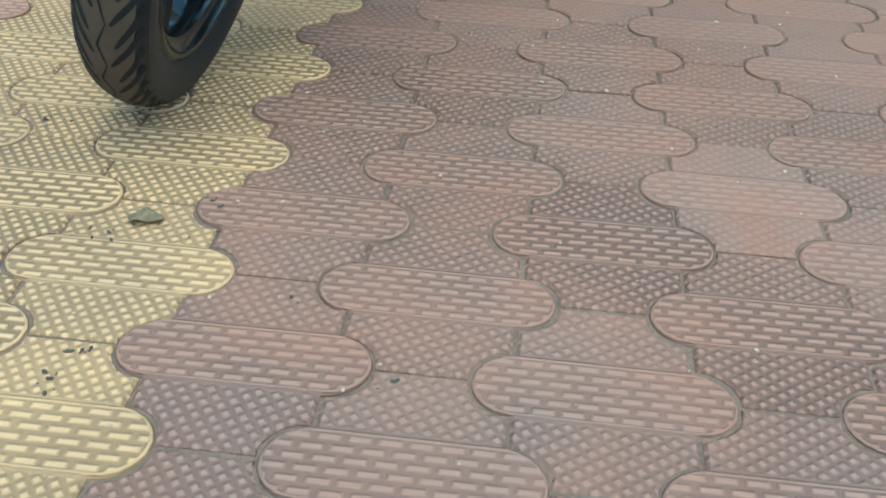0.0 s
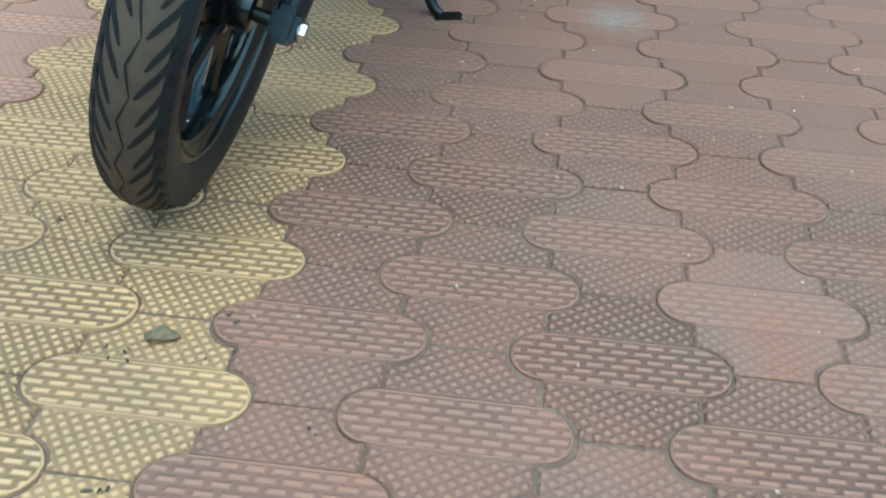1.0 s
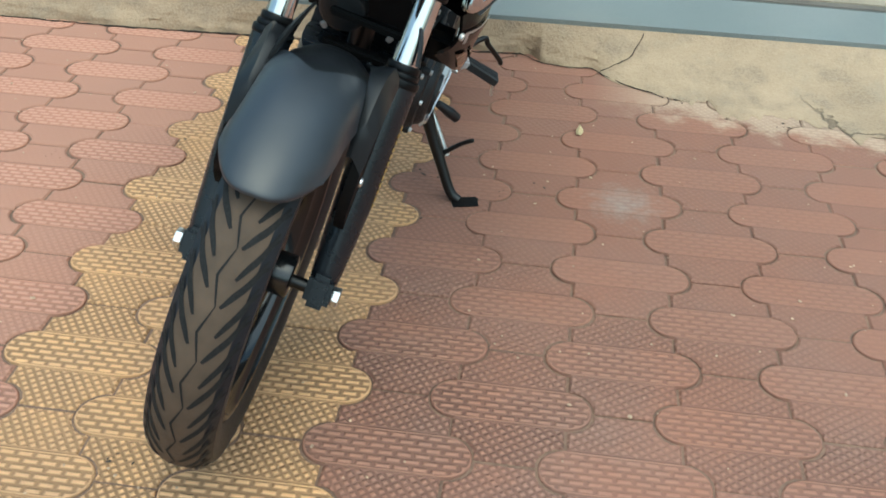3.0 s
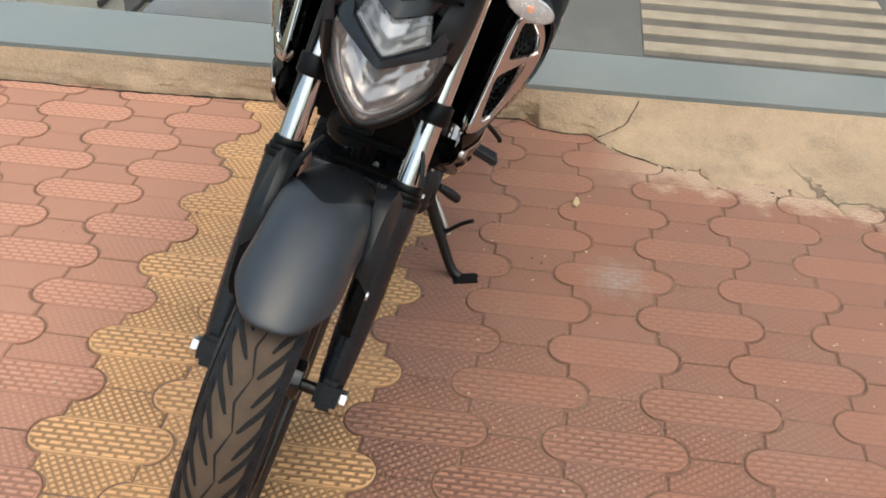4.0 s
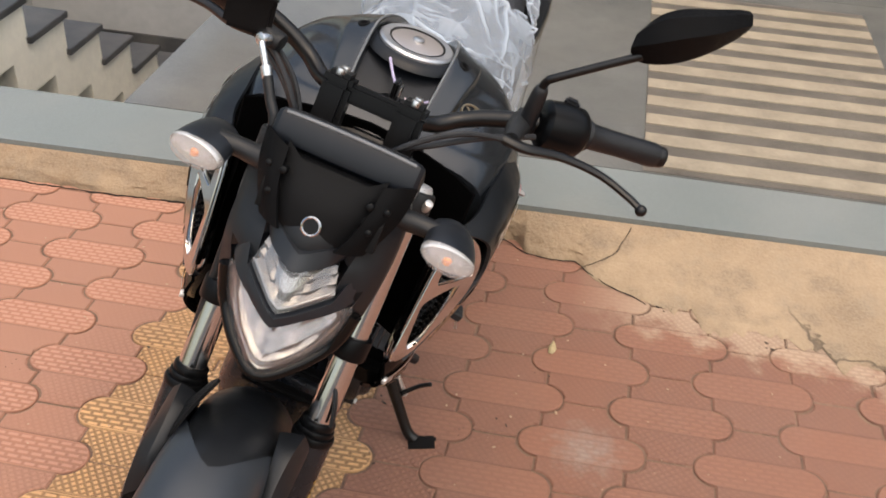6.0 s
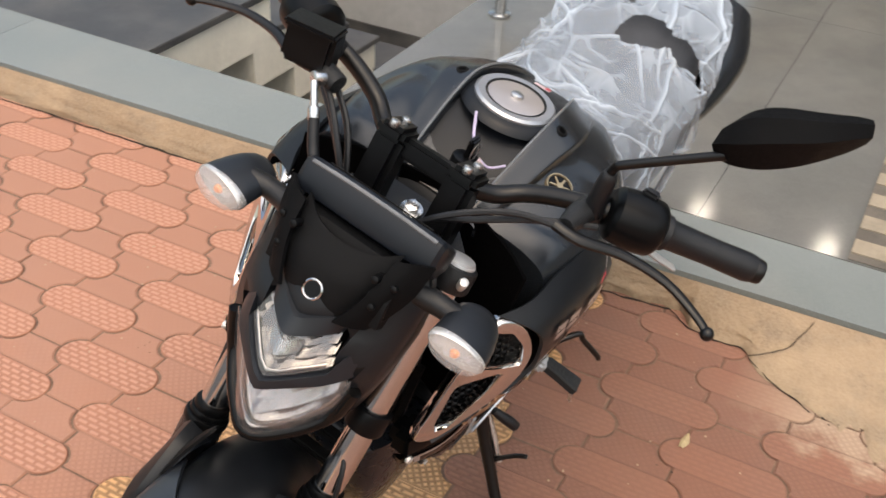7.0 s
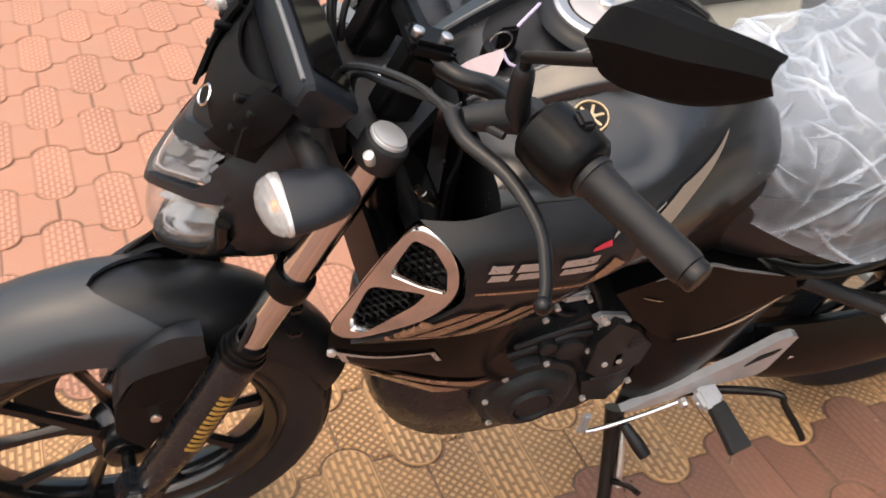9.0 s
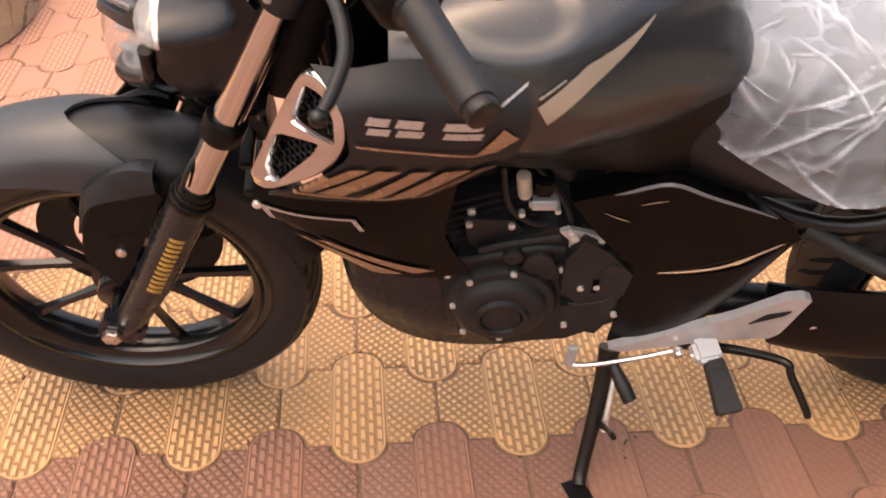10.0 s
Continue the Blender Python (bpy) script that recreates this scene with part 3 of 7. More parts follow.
box((-2.26, 5.59, -1.25), (2.28, 0.02, 0.11), 0.003, None, bm)
solid("baseboard", bm, GRANITE_DARK, "dark granite skirting along the stairwell wall", "baseboard", kind="structure")

# a folded stair that goes down away from the platform
stairs = thing("staircase", "cream painted concrete stairs with dark granite treads, going down", "stairs")
GO, RISE, SX, SY, SZ = 0.265, 0.159, -1.87, 3.106, -0.108
prof = []
N = 8
for k in range(-1, N):
    prof += [(SY + GO * k, SZ - RISE * k - 0.03), (SY + GO * (k + 1), SZ - RISE * k - 0.03)]
under = []
for k in range(N - 1, -2, -1):
    under += [(SY + GO * (k + 1) - 0.12, SZ - RISE * k - 0.225), (SY + GO * k - 0.12, SZ - RISE * k - 0.225)]
bm = bmesh.new()
prism([(2.36, SZ + RISE - 0.03)] + prof + under + [(2.36, SZ + RISE - 0.225)], SX - 1.3, SX, "x", 0, bm)
part("flight", bm, CREAM, stairs)
for k in range(-1, N):
    bm = bmesh.new()
    y0 = SY + GO * k - (0.0 if k > -1 else 0.48)
    box((SX - 0.645, (y0 - 0.01 + SY + GO * (k + 1) + 0.012) / 2, SZ - RISE * k - 0.014), (1.33, SY + GO * (k + 1) - y0 + 0.022, 0.028), 0.003, None, bm)
    part("tread", bm, GRANITE_DARK, stairs)

post = thing("railing_post", "brushed steel railing post with a round base on the granite floor", "post")
part("pole", rod((-0.965, 3.28, TOP + 0.006), (-0.965, 3.28, 1.0), 0.021, 20), STEEL, post)
part("base_flange", rod((-0.965, 3.28, TOP), (-0.965, 3.28, TOP + 0.012), 0.042, 24, 0.003), STEEL, post)

cab = thing("wooden_door", "dark brown wooden door at the foot of the stairs", "door")
bm = box((-1.72, 5.585, -0.45), (0.62, 0.03, 1.7), 0.004)
part("leaf_panel", bm, WOOD_DARK, cab)
part("frame_post", box((-2.05, 5.58, -0.45), (0.06, 0.06, 1.72), 0.004), WOOD_DARK, cab)

# striped anti-slip mat let on to the floor
mat = thing("striped_mat", "striped beige and dark mat on the granite floor", "mat")
part("backing", prism([(0.445, 2.345), (1.252, 2.345), (1.252, 3.80), (0.445, 3.80)], TOP, TOP + 0.003, "z", 0.0005), STRIP_DARK, mat)
for k in range(11):
    y = 2.376 + k * 0.1305
    part("strip", prism([(0.447, y), (1.250, y), (1.250, y + 0.068), (0.447, y + 0.068)], TOP + 0.003, TOP + 0.0065, "z", 0.001), STRIP_BEIGE, mat)

# building over the platform
# the two walls are out of view, added to close the space
for name, c, s, mt, lab in (
    ("ceiling", (1.25, 6.85, 2.92), (9.5, 4.4, 0.12), CEILING, "plain off-white ceiling over the platform"),
    ("wall_back", (2.45, 9.05, 1.4), (7.1, 0.1, 2.92), GREY_WALL, "plain grey back wall"),
    ("wall_side_right", (6.05, 5.6, 1.4), (0.1, 6.9, 2.92), GREY_WALL, "plain grey side wall"),
):
    solid(name, box(c, s, 0.004), mt, lab, "ceiling" if name == "ceiling" else "wall", kind="structure")

LAMP = Nodes("lamp_glow").set(Base_Color=(1, 1, 1), Emission_Color=(1.0, 0.93, 0.82), Emission_Strength=60.0).mat
for x in (-1.7, -0.75, 0.2, 1.15):
    lamp = thing("ceiling_lamp", "small round recessed ceiling lamp, lit", "lamp", group="ceiling lamps")
    part("rim", revolve([(0.062, 2.849), (0.075, 2.852), (0.077, 2.86), (0.06, 2.86)], (x, 6.9, 0), 28, "Z"), CHROME, lamp)
    part("disc", rod((x, 6.9, 2.853), (x, 6.9, 2.86), 0.061, 28), LAMP, lamp)

# unseen wall added behind the walk, so that shiny parts reflect something darker
solid("wall_unseen", box((0, -14.0, 1.1), (60, 0.2, 2.2), 0.02), GREY_WALL, "plain grey wall added out of view to darken reflections", "wall", kind="structure")

# low round plinth at the edge of the yard
bm = bmesh.new()
bmesh.ops.create_cone(bm, cap_ends=True, segments=64, radius1=0.60, radius2=0.585, depth=0.16)
ease_edges(bm, 0.012)
bmesh.ops.translate(bm, vec=(-1.86, -0.60, 0.075), verts=bm.verts)
solid("round_plinth", bm, CEMENT, "low round cement plinth standing on the pavers", "plinth")


# ---- the motorcycle: x to its left, y to its tail, z up; it leans on its side stand ----
BIKE = Matrix.Translation((-0.28, 0.58, 0.0)) @ pose(0, 0, 0, 0, 0, -2.6) @ pose(0, 0, 0, 0, 16.5, 0)
bike = thing("motorcycle", "matte black motorcycle leaning on its side stand on the pavers", "motorcycle", BIKE)
AX = Vector((0, 0.0, 0.296))


# front and rear wheels
def wheel(name, c, width, radius, label):
    c = Vector(c)
    rim_r = 0.218
    hw = width / 2
    round_r = hw * 1.28

    def crown(x):
        return radius - round_r + math.sqrt(round_r**2 - x * x)

    lip = [(rim_r + 0.003, hw * 0.66), (rim_r + 0.005, hw * 0.78), (rim_r, hw * 0.83), (rim_r - 0.006, hw * 0.80), (rim_r - 0.008, hw * 0.70), (rim_r - 0.012, hw * 0.64), (rim_r - 0.015, hw * 0.56), (rim_r - 0.024, hw * 0.50), (rim_r - 0.029, 0.014)]
    rim = revolve(lip + [(r, -x) for r, x in lip[::-1]], c, 96)
    rod(c - Vector((0.052, 0, 0)), c + Vector((0.052, 0, 0)), 0.032, 24, 0.004, rim)
    revolve([(0.044, 0.02), (0.046, 0.0), (0.044, -0.02), (0.028, -0.02), (0.028, 0.02)], c, 28, "X", True, rim)
    w = part(name, rim, RIM_PAINT, bike, label)
    for k in range(10):
        t = 2 * math.pi * (k // 2) / 5 + (0.20 if k % 2 else -0.20) + 0.35
        t2 = 2 * math.pi * (k // 2) / 5 + (0.30 if k % 2 else -0.30) + 0.35
        a = c + Vector((0.012 if k % 2 else -0.012, -math.cos(t) * 0.034, math.sin(t) * 0.034))
        b = c + Vector((0, -math.cos(t2) * (rim_r - 0.027), math.sin(t2) * (rim_r - 0.027)))
        m = a.lerp(b, 0.5)
        part("spoke", tube([a, m, b], [0.0135, 0.0090, 0.0120], 6, 3, None, 0.75), RIM_PAINT, w)
    n = 9
    outer = [(crown(hw * s), hw * s) for s in [i / n - 1 for i in range(2 * n + 1)]]
    drop = radius - crown(hw)
    side = [(crown(hw), hw), (radius - drop - 0.010, hw * 1.015), (radius - drop - 0.026, hw * 0.98), (rim_r + 0.012, hw * 0.86), (rim_r + 0.004, hw * 0.76), (rim_r - 0.003, hw * 0.62)]
    back = [(r, -x) for r, x in side[::-1]]
    part("tyre", revolve(outer + side[1:] + back[:-1], c, 96), SIDEWALL, w, "black rubber tyre, dusty at the tread")
    tread = bmesh.new()
    prof = [(crown(hw * s) + 0.0008, hw * s) for s in [0.74 * (i / n - 1) for i in range(2 * n + 1)]]
    revolve(prof + [(r - 0.003, x) for r, x in prof[::-1]], c, 96, "X", True, tread)
    part("tread", tread, TREAD, w, "dusty brown tread of the tyre")
    # black strips lie on the tread and stand in for its grooves
    grooves = bmesh.new()

    def strip(path, width0):
        left, right = [], []
        for i, (t, x) in enumerate(path):
            t0, x0 = path[max(i - 1, 0)]
            t1, x1 = path[min(i + 1, len(path) - 1)]
            d = Vector(((t1 - t0) * radius, x1 - x0)).normalized()
            f = i / (len(path) - 1)
            half = width0 * (0.15 + 0.85 * math.sin(math.pi * min(1, 0.12 + 0.82 * f)))
            for side_, out in ((1, left), (-1, right)):
                tt, xx = t + side_ * -d.y * half / radius, x + side_ * d.x * half
                rr = crown(xx) + 0.0016
                out.append(grooves.verts.new(c + Vector((xx, -math.cos(tt) * rr, math.sin(tt) * rr))))
        for i in range(len(path) - 1):
            grooves.faces.new((left[i], left[i + 1], right[i + 1], right[i]))

    count = 26
    step = 2 * math.pi / count
    for k in range(count):
        t = step * k
        for side_ in (1, -1):
            for h in (0, 1):
                tt = t + step * (0.5 * h + (0.25 if side_ < 0 else 0.0))
                lo = 0.34 if h else 0.22
                strip([(tt + 0.24 * u ** 1.45 + 0.012 * math.sin(6.3 * u), side_ * hw * (lo + (0.90 - lo) * u)) for u in [i / 10 for i in range(11)]], 0.0036 if h else 0.0040)
                strip([(tt + 0.17 + 0.05 * u, side_ * hw * (0.80 + 0.17 * u)) for u in [i / 4 for i in range(5)]], 0.0018)
        strip([(t + step * u, hw * 0.11 * (abs(2 * u - 1) * 2 - 1)) for u in [i / 8 for i in range(9)]], 0.0016)
    part("tread_groove", grooves, GROOVE, w)
    return w


front = wheel("front_wheel", AX, 0.095, 0.296, "black cast front wheel with ten thin spokes")
rear = wheel("rear_wheel", (0, 1.325, 0.302), 0.140, 0.302, "black cast rear wheel")
part("brake_disc", revolve([(0.085, -0.066), (0.140, -0.066), (0.140, -0.070), (0.085, -0.070)], AX, 60), CAST, front, "dark steel brake disc")
part("brake_caliper", box((-0.078, 0.128, 0.36), (0.05, 0.062, 0.10), 0.010, Euler((radians(-20), 0, 0)).to_matrix()), CAST, bike)

# fork: it rakes back
RAKE = 0.458


def fork_y(z):
    return 0.155 + (z - 0.565) * RAKE


def fp(x, z, dy=0.0):
    return Vector((x, fork_y(z) + dy, z))


def lower_leg():
    bm = tube([fp(0.093, 0.268, -0.010), fp(0.093, 0.280, -0.010), fp(0.093, 0.31, -0.007), fp(0.093, 0.40), fp(0.093, 0.535), fp(0.093, 0.563)], [0.012, 0.019, 0.0225, 0.0275, 0.0285, 0.0285], 22, 1)
    box((0.093, 0.012, 0.285), (0.038, 0.064, 0.050), 0.008, Euler((radians(-25), 0, 0)).to_matrix(), bm)
    return bm


legs = pair("fork_leg", lower_leg, SATIN, bike, "satin black fork leg")
pair("fork_tube", lambda: rod(fp(0.093, 0.545), fp(0.093, 0.895), 0.0190, 32), FORK_CHROME, bike, "polished chrome fork tube")
pair("dust_seal", lambda: rod(fp(0.093, 0.560), fp(0.093, 0.572), 0.0300, 24, 0.003, rod(fp(0.093, 0.570), fp(0.093, 0.580), 0.0265, 24, 0.003, rod(fp(0.093, 0.578), fp(0.093, 0.590), 0.0240, 24, 0.003))), PLASTIC_SMOOTH, bike)
pair("fork_cap", lambda: rod(fp(0.094, 0.890), fp(0.094, 0.9015), 0.0205, 32, 0.002, rod(fp(0.094, 0.900), fp(0.094, 0.9040), 0.0185, 32, 0.001)), ALU, bike, "silver fork cap")
pair("clamp_ring", lambda: rod(fp(0.093, 0.676), fp(0.093, 0.706), 0.0260, 24, 0.004, box((0.05, fork_y(0.69) + 0.014, 0.69), (0.07, 0.036, 0.026), 0.006)), PLASTIC_SMOOTH, bike)
pair("upper_clamp_end", lambda: rod(fp(0.095, 0.868), fp(0.095, 0.898), 0.0255, 28, 0.005), CAST, bike)
part("pinch_bolt", rod((0.112, 0.286, 0.886), (0.1160, 0.281, 0.902), 0.0060, 12, 0.002), BOLT, bike, "bright pinch bolt")
part("lower_clamp", box((0, fork_y(0.69) + 0.02, 0.69), (0.16, 0.055, 0.03), 0.010), CAST, bike)
part("upper_clamp", prism([(-0.10, 0.285), (-0.06, 0.270), (0.06, 0.270), (0.10, 0.285), (0.105, 0.315), (0.05, 0.375), (-0.05, 0.375), (-0.105, 0.315)], 0.872, 0.892, "z", 0.005), CAST, bike, "black upper fork clamp")
part("steering_nut", rod((0.006, 0.336, 0.900), (0.006, 0.333, 0.909), 0.0095, 6, 0.001, rod((0.006, 0.337, 0.888), (0.006, 0.335, 0.902), 0.0145, 24, 0.001)), ZINC, bike, "shiny steering nut")
part("steering_head", rod((0, 0.268, 0.68), (0, 0.345, 0.87), 0.034, 20), CAST, bike)
part("axle", rod((-0.122, 0.0, 0.29), (0.122, 0.0, 0.29), 0.010, 14, 0.002), IRON, bike, "black axle")
part("axle_nut", rod((0.112, 0.0, 0.29), (0.124, 0.0, 0.29), 0.0145, 6, 0.002), ZINC, bike)
part("axle_head", rod((-0.124, 0.0, 0.29), (-0.112, 0.0, 0.29), 0.0145, 6, 0.002), ZINC, bike)
for k in range(12):
    z = 0.402 + k * 0.0097
    lean = 0.0042
    bm = bmesh.new()
    line = []
    for s in range(7):
        a = -0.42 + s * 0.78 / 6
        for dz in (0.0, 0.0062):
            zz = z + dz + lean * (s / 6 - 0.5) * 2
            line.append(bm.verts.new((0.093 + 0.0288 * math.cos(a), fork_y(zz) - 0.0288 * math.sin(a), zz)))
    for s in range(6):
        bm.faces.new((line[2 * s], line[2 * s + 2], line[2 * s + 3], line[2 * s + 1]))
    part("decal_bar", bm, GOLD, legs[0], "gold bars along the fork leg")


def guard():
    poly = [(0.006, 0.505), (0.033, 0.554), (0.075, 0.567), (0.114, 0.579), (0.119, 0.568), (0.097, 0.516), (0.054, 0.424), (0.030, 0.384), (0.008, 0.413), (-0.004, 0.440), (0.000, 0.480)]
    return prism(poly, 0.080, 0.095, "x", 0.004)


guards = pair("fork_guard", guard, PLASTIC, bike, "black plastic guard beside the fork leg")
for g, s in zip(guards, (1, -1)):
    part("bolt", rod((s * 0.092, 0.046, 0.458), (s * 0.099, 0.046, 0.458), 0.0075, 12, 0.002), ZINC, g)
    part("ridge", rod((s * 0.0950, 0.034, 0.488), (s * 0.0950, 0.078, 0.496), 0.0016, 6), PLASTIC_SMOOTH, g)

# front fender
FR = 0.326
SPAN = (-1.0, -0.97, -0.88, -0.66, -0.36, 0.0, 0.36, 0.66, 0.88, 0.97, 1.0)


def fender_ring(deg, w, skirt, lift=0.0, sweep=0.0):
    """One cross-section of the fender at an angle from straight ahead, from its right skirt to its left; sweep bends its sides back."""
    out = []
    for s in SPAN:
        q = abs(s)
        a = radians(deg + sweep * q ** (1.6 if deg > 70 else 3.2))
        drop = 0.0 if q < 0.01 else 0.030 * (q / 0.88) ** 2.4 if q <= 0.88 else 0.030 + (skirt - 0.030) * (q - 0.88) / 0.12
        r = FR + lift - drop
        out.append(Vector((w * s, AX.y - math.cos(a) * r, AX.z + math.sin(a) * r)))
    return out


rows = [fender_ring(*r) for r in ((52, 0.060, 0.034, -0.004, 10), (52.8, 0.064, 0.036, 0, 10), (56, 0.067, 0.040, 0, 9), (63, 0.070, 0.050, 0, 8), (73, 0.070, 0.062, 0, 8), (82, 0.073, 0.072, 0, 13), (89, 0.073, 0.076, 0.001, 21))]
fender = part("front_fender", shell(rows, -0.005, (4, 2)), FENDER_PAINT, bike, "matte black front fender, softly rounded", 50)
rows = [fender_ring(*r) for r in ((80, 0.060, 0.060, -0.010), (92, 0.063, 0.070, -0.007), (106, 0.066, 0.076, -0.004), (122, 0.068, 0.062), (136, 0.067, 0.050), (148, 0.064, 0.046), (158, 0.060, 0.044), (165, 0.054, 0.042))]
part("fender_rear", shell(rows, -0.003, (4, 2)), MATTE, fender, "black textured rear half of the fender", 50)


def shoulder():
    return shell([
        [(0.070, 0.006, 0.515), (0.078, 0.006, 0.516), (0.094, 0.003, 0.496)],
        [(0.070, 0.020, 0.552), (0.079, 0.018, 0.556), (0.095, 0.014, 0.524)],
        [(0.068, 0.040, 0.572), (0.079, 0.036, 0.575), (0.095, 0.033, 0.553)],
        [(0.062, 0.080, 0.594), (0.080, 0.076, 0.600), (0.095, 0.075, 0.567)],
        [(0.056, 0.112, 0.590), (0.086, 0.113, 0.602), (0.095, 0.114, 0.578)],
    ], 0.004, (3, 2))


pair("fender_shoulder", shoulder, MATTE, fender, "matte black mount between fender and fork leg", 30)


def fin():
    return shell([
        [(0.064, 0.040, 0.588), (0.064, 0.085, 0.604), (0.062, 0.128, 0.580)],
        [(0.052, 0.064, 0.624), (0.050, 0.090, 0.634), (0.050, 0.114, 0.622)],
        [(0.036, 0.082, 0.660), (0.034, 0.088, 0.663), (0.035, 0.095, 0.659)],
    ], 0.004, (4, 4))


part("fender_fin", flip(fin()), PLASTIC, fender, "small black fin on the fender")

# headlight unit: a prow that is most forward at the tip of its chevron
PROW = ((0.66, 0.140), (0.68, 0.107), (0.695, 0.090), (0.71, 0.079), (0.73, 0.073), (0.76, 0.074), (0.79, 0.081), (0.81, 0.0875), (0.83, 0.099), (0.85, 0.1125), (0.868, 0.126), (0.90, 0.148), (0.95, 0.190), (1.0, 0.235))


def face_y(x, z):
    for (z0, y0), (z1, y1) in zip(PROW, PROW[1:]):
        if z <= z1:
            break
    f = max(0.0, min(1.0, (z - z0) / (z1 - z0)))
    sweep = 1.10 - 0.34 * max(0.0, min(1.0, (z - 0.75) / 0.06))
    return y0 + (y1 - y0) * f + sweep * (math.hypot(x - 0.004, 0.014) - 0.014)


def along(line, n, soft):
    if soft:
        pts = catmull([(x, z, 0) for x, z in line], 12)
    else:
        pts = []
        for (x0, z0), (x1, z1) in zip(line, line[1:]):
            pts += [Vector((x0 + (x1 - x0) * k / 12, z0 + (z1 - z0) * k / 12, 0)) for k in range(12)]
        pts.append(Vector((*line[-1], 0)))
    return [pts[round(k * (len(pts) - 1) / n)] for k in range(n + 1)]


def patch(top, bottom, out, th, soft=(False, True), n=24, m=6, ends=0.0):
    """A panel on the curved face between two lines, with thickness; ends lets its two ends sink in."""
    a, b = along(top, n, soft[0]), along(bottom, n, soft[1])
    bm = bmesh.new()
    grid, back = [], []
    for i in range(m + 1):
        row, low = [], []
        for p, q in zip(a, b):
            c = p.lerp(q, i / m)
            y = face_y(c.x, c.y) - out + ends * abs(2 * len(row) / n - 1) ** 6
            row.append(bm.verts.new((c.x, y, c.y)))
            low.append(bm.verts.new((c.x, y + th, c.y)))
        grid.append(row)
        back.append(low)
    for g in (grid, back):
        for i in range(m):
            for j in range(n):
                bm.faces.new((g[i][j], g[i][j + 1], g[i + 1][j + 1], g[i + 1][j]))
    for i in range(m):
        for j in (0, n):
            bm.faces.new((grid[i][j], grid[i + 1][j], back[i + 1][j], back[i][j]))
    for j in range(n):
        for i in (0, m):
            bm.faces.new((grid[i][j], grid[i][j + 1], back[i][j + 1], back[i][j]))
    return bm


rows = []
for z, w, deep in ((0.688, 0.018, 0.03), (0.696, 0.042, 0.05), (0.716, 0.066, 0.08), (0.745, 0.082, 0.10), (0.79, 0.091, 0.115), (0.83, 0.096, 0.12), (0.87, 0.098, 0.070), (0.905, 0.096, 0.036), (0.925, 0.090, 0.020)):
    ring = []
    for s in range(-8, 9):
        x = w * s / 8
        hollow = (z < 0.812 and abs(x - 0.004) < 0.074) or (z < 0.862 and abs(x - 0.004) < 0.052)
        ring.append(Vector((x, face_y(x, z) + (0.085 if hollow and z > 0.69 else 0.006) + 0.006 * abs(s / 8) ** 6, z)))
    edge = face_y(w, z)
    tail = [(1.03, edge + 0.35 * deep), (1.02, edge + 0.7 * deep), (0.92, edge + deep)]
    ring = [Vector((-w * k, y, z)) for k, y in tail[::-1]] + ring + [Vector((w * k, y, z)) for k, y in tail]
    rows.append(ring)
head = part("headlight_housing", shell(rows, 0.004, (3, 1)), MATTE, bike, "satin black headlight surround", 50)
LOW_T, LOW_B = [(-0.073, 0.813), (-0.034, 0.802), (0.005, 0.791), (0.044, 0.803), (0.082, 0.816)], [(-0.075, 0.806), (-0.059, 0.748), (0.004, 0.709), (0.067, 0.748), (0.084, 0.808)]
UP_T, UP_B = [(-0.040, 0.860), (0.004, 0.851), (0.047, 0.860)], [(-0.048, 0.830), (0.006, 0.807), (0.058, 0.827)]


def bowl_patch(top, bottom, soft, back, deep, lobes):
    """A reflector behind a lens: lobed bowls with fine upright flutes."""
    a, b = along(top, 48, soft[0]), along(bottom, 48, soft[1])
    bm = bmesh.new()
    g = []
    for i in range(13):
        row = []
        for j, (p0, q0) in enumerate(zip(a, b)):
            c = p0.lerp(q0, i / 12)
            h = 0.45 * math.sin(math.pi * i / 12) * abs(math.sin(math.pi * lobes * j / 48)) ** 0.6
            h += 0.08 * ((j // 3) % 2) * math.sin(math.pi * i / 12) + ((12 - i) % 4) / 4 * (1.0 + 0.35 * math.cos(math.pi * lobes * j / 24))
            row.append(bm.verts.new((c.x, face_y(c.x, max(c.y, 0.765)) + back + deep * h, c.y)))
        g.append(row)
    for i in range(12):
        for j in range(48):
            bm.faces.new((g[i][j], g[i][j + 1], g[i + 1][j + 1], g[i + 1][j]))
    return bm


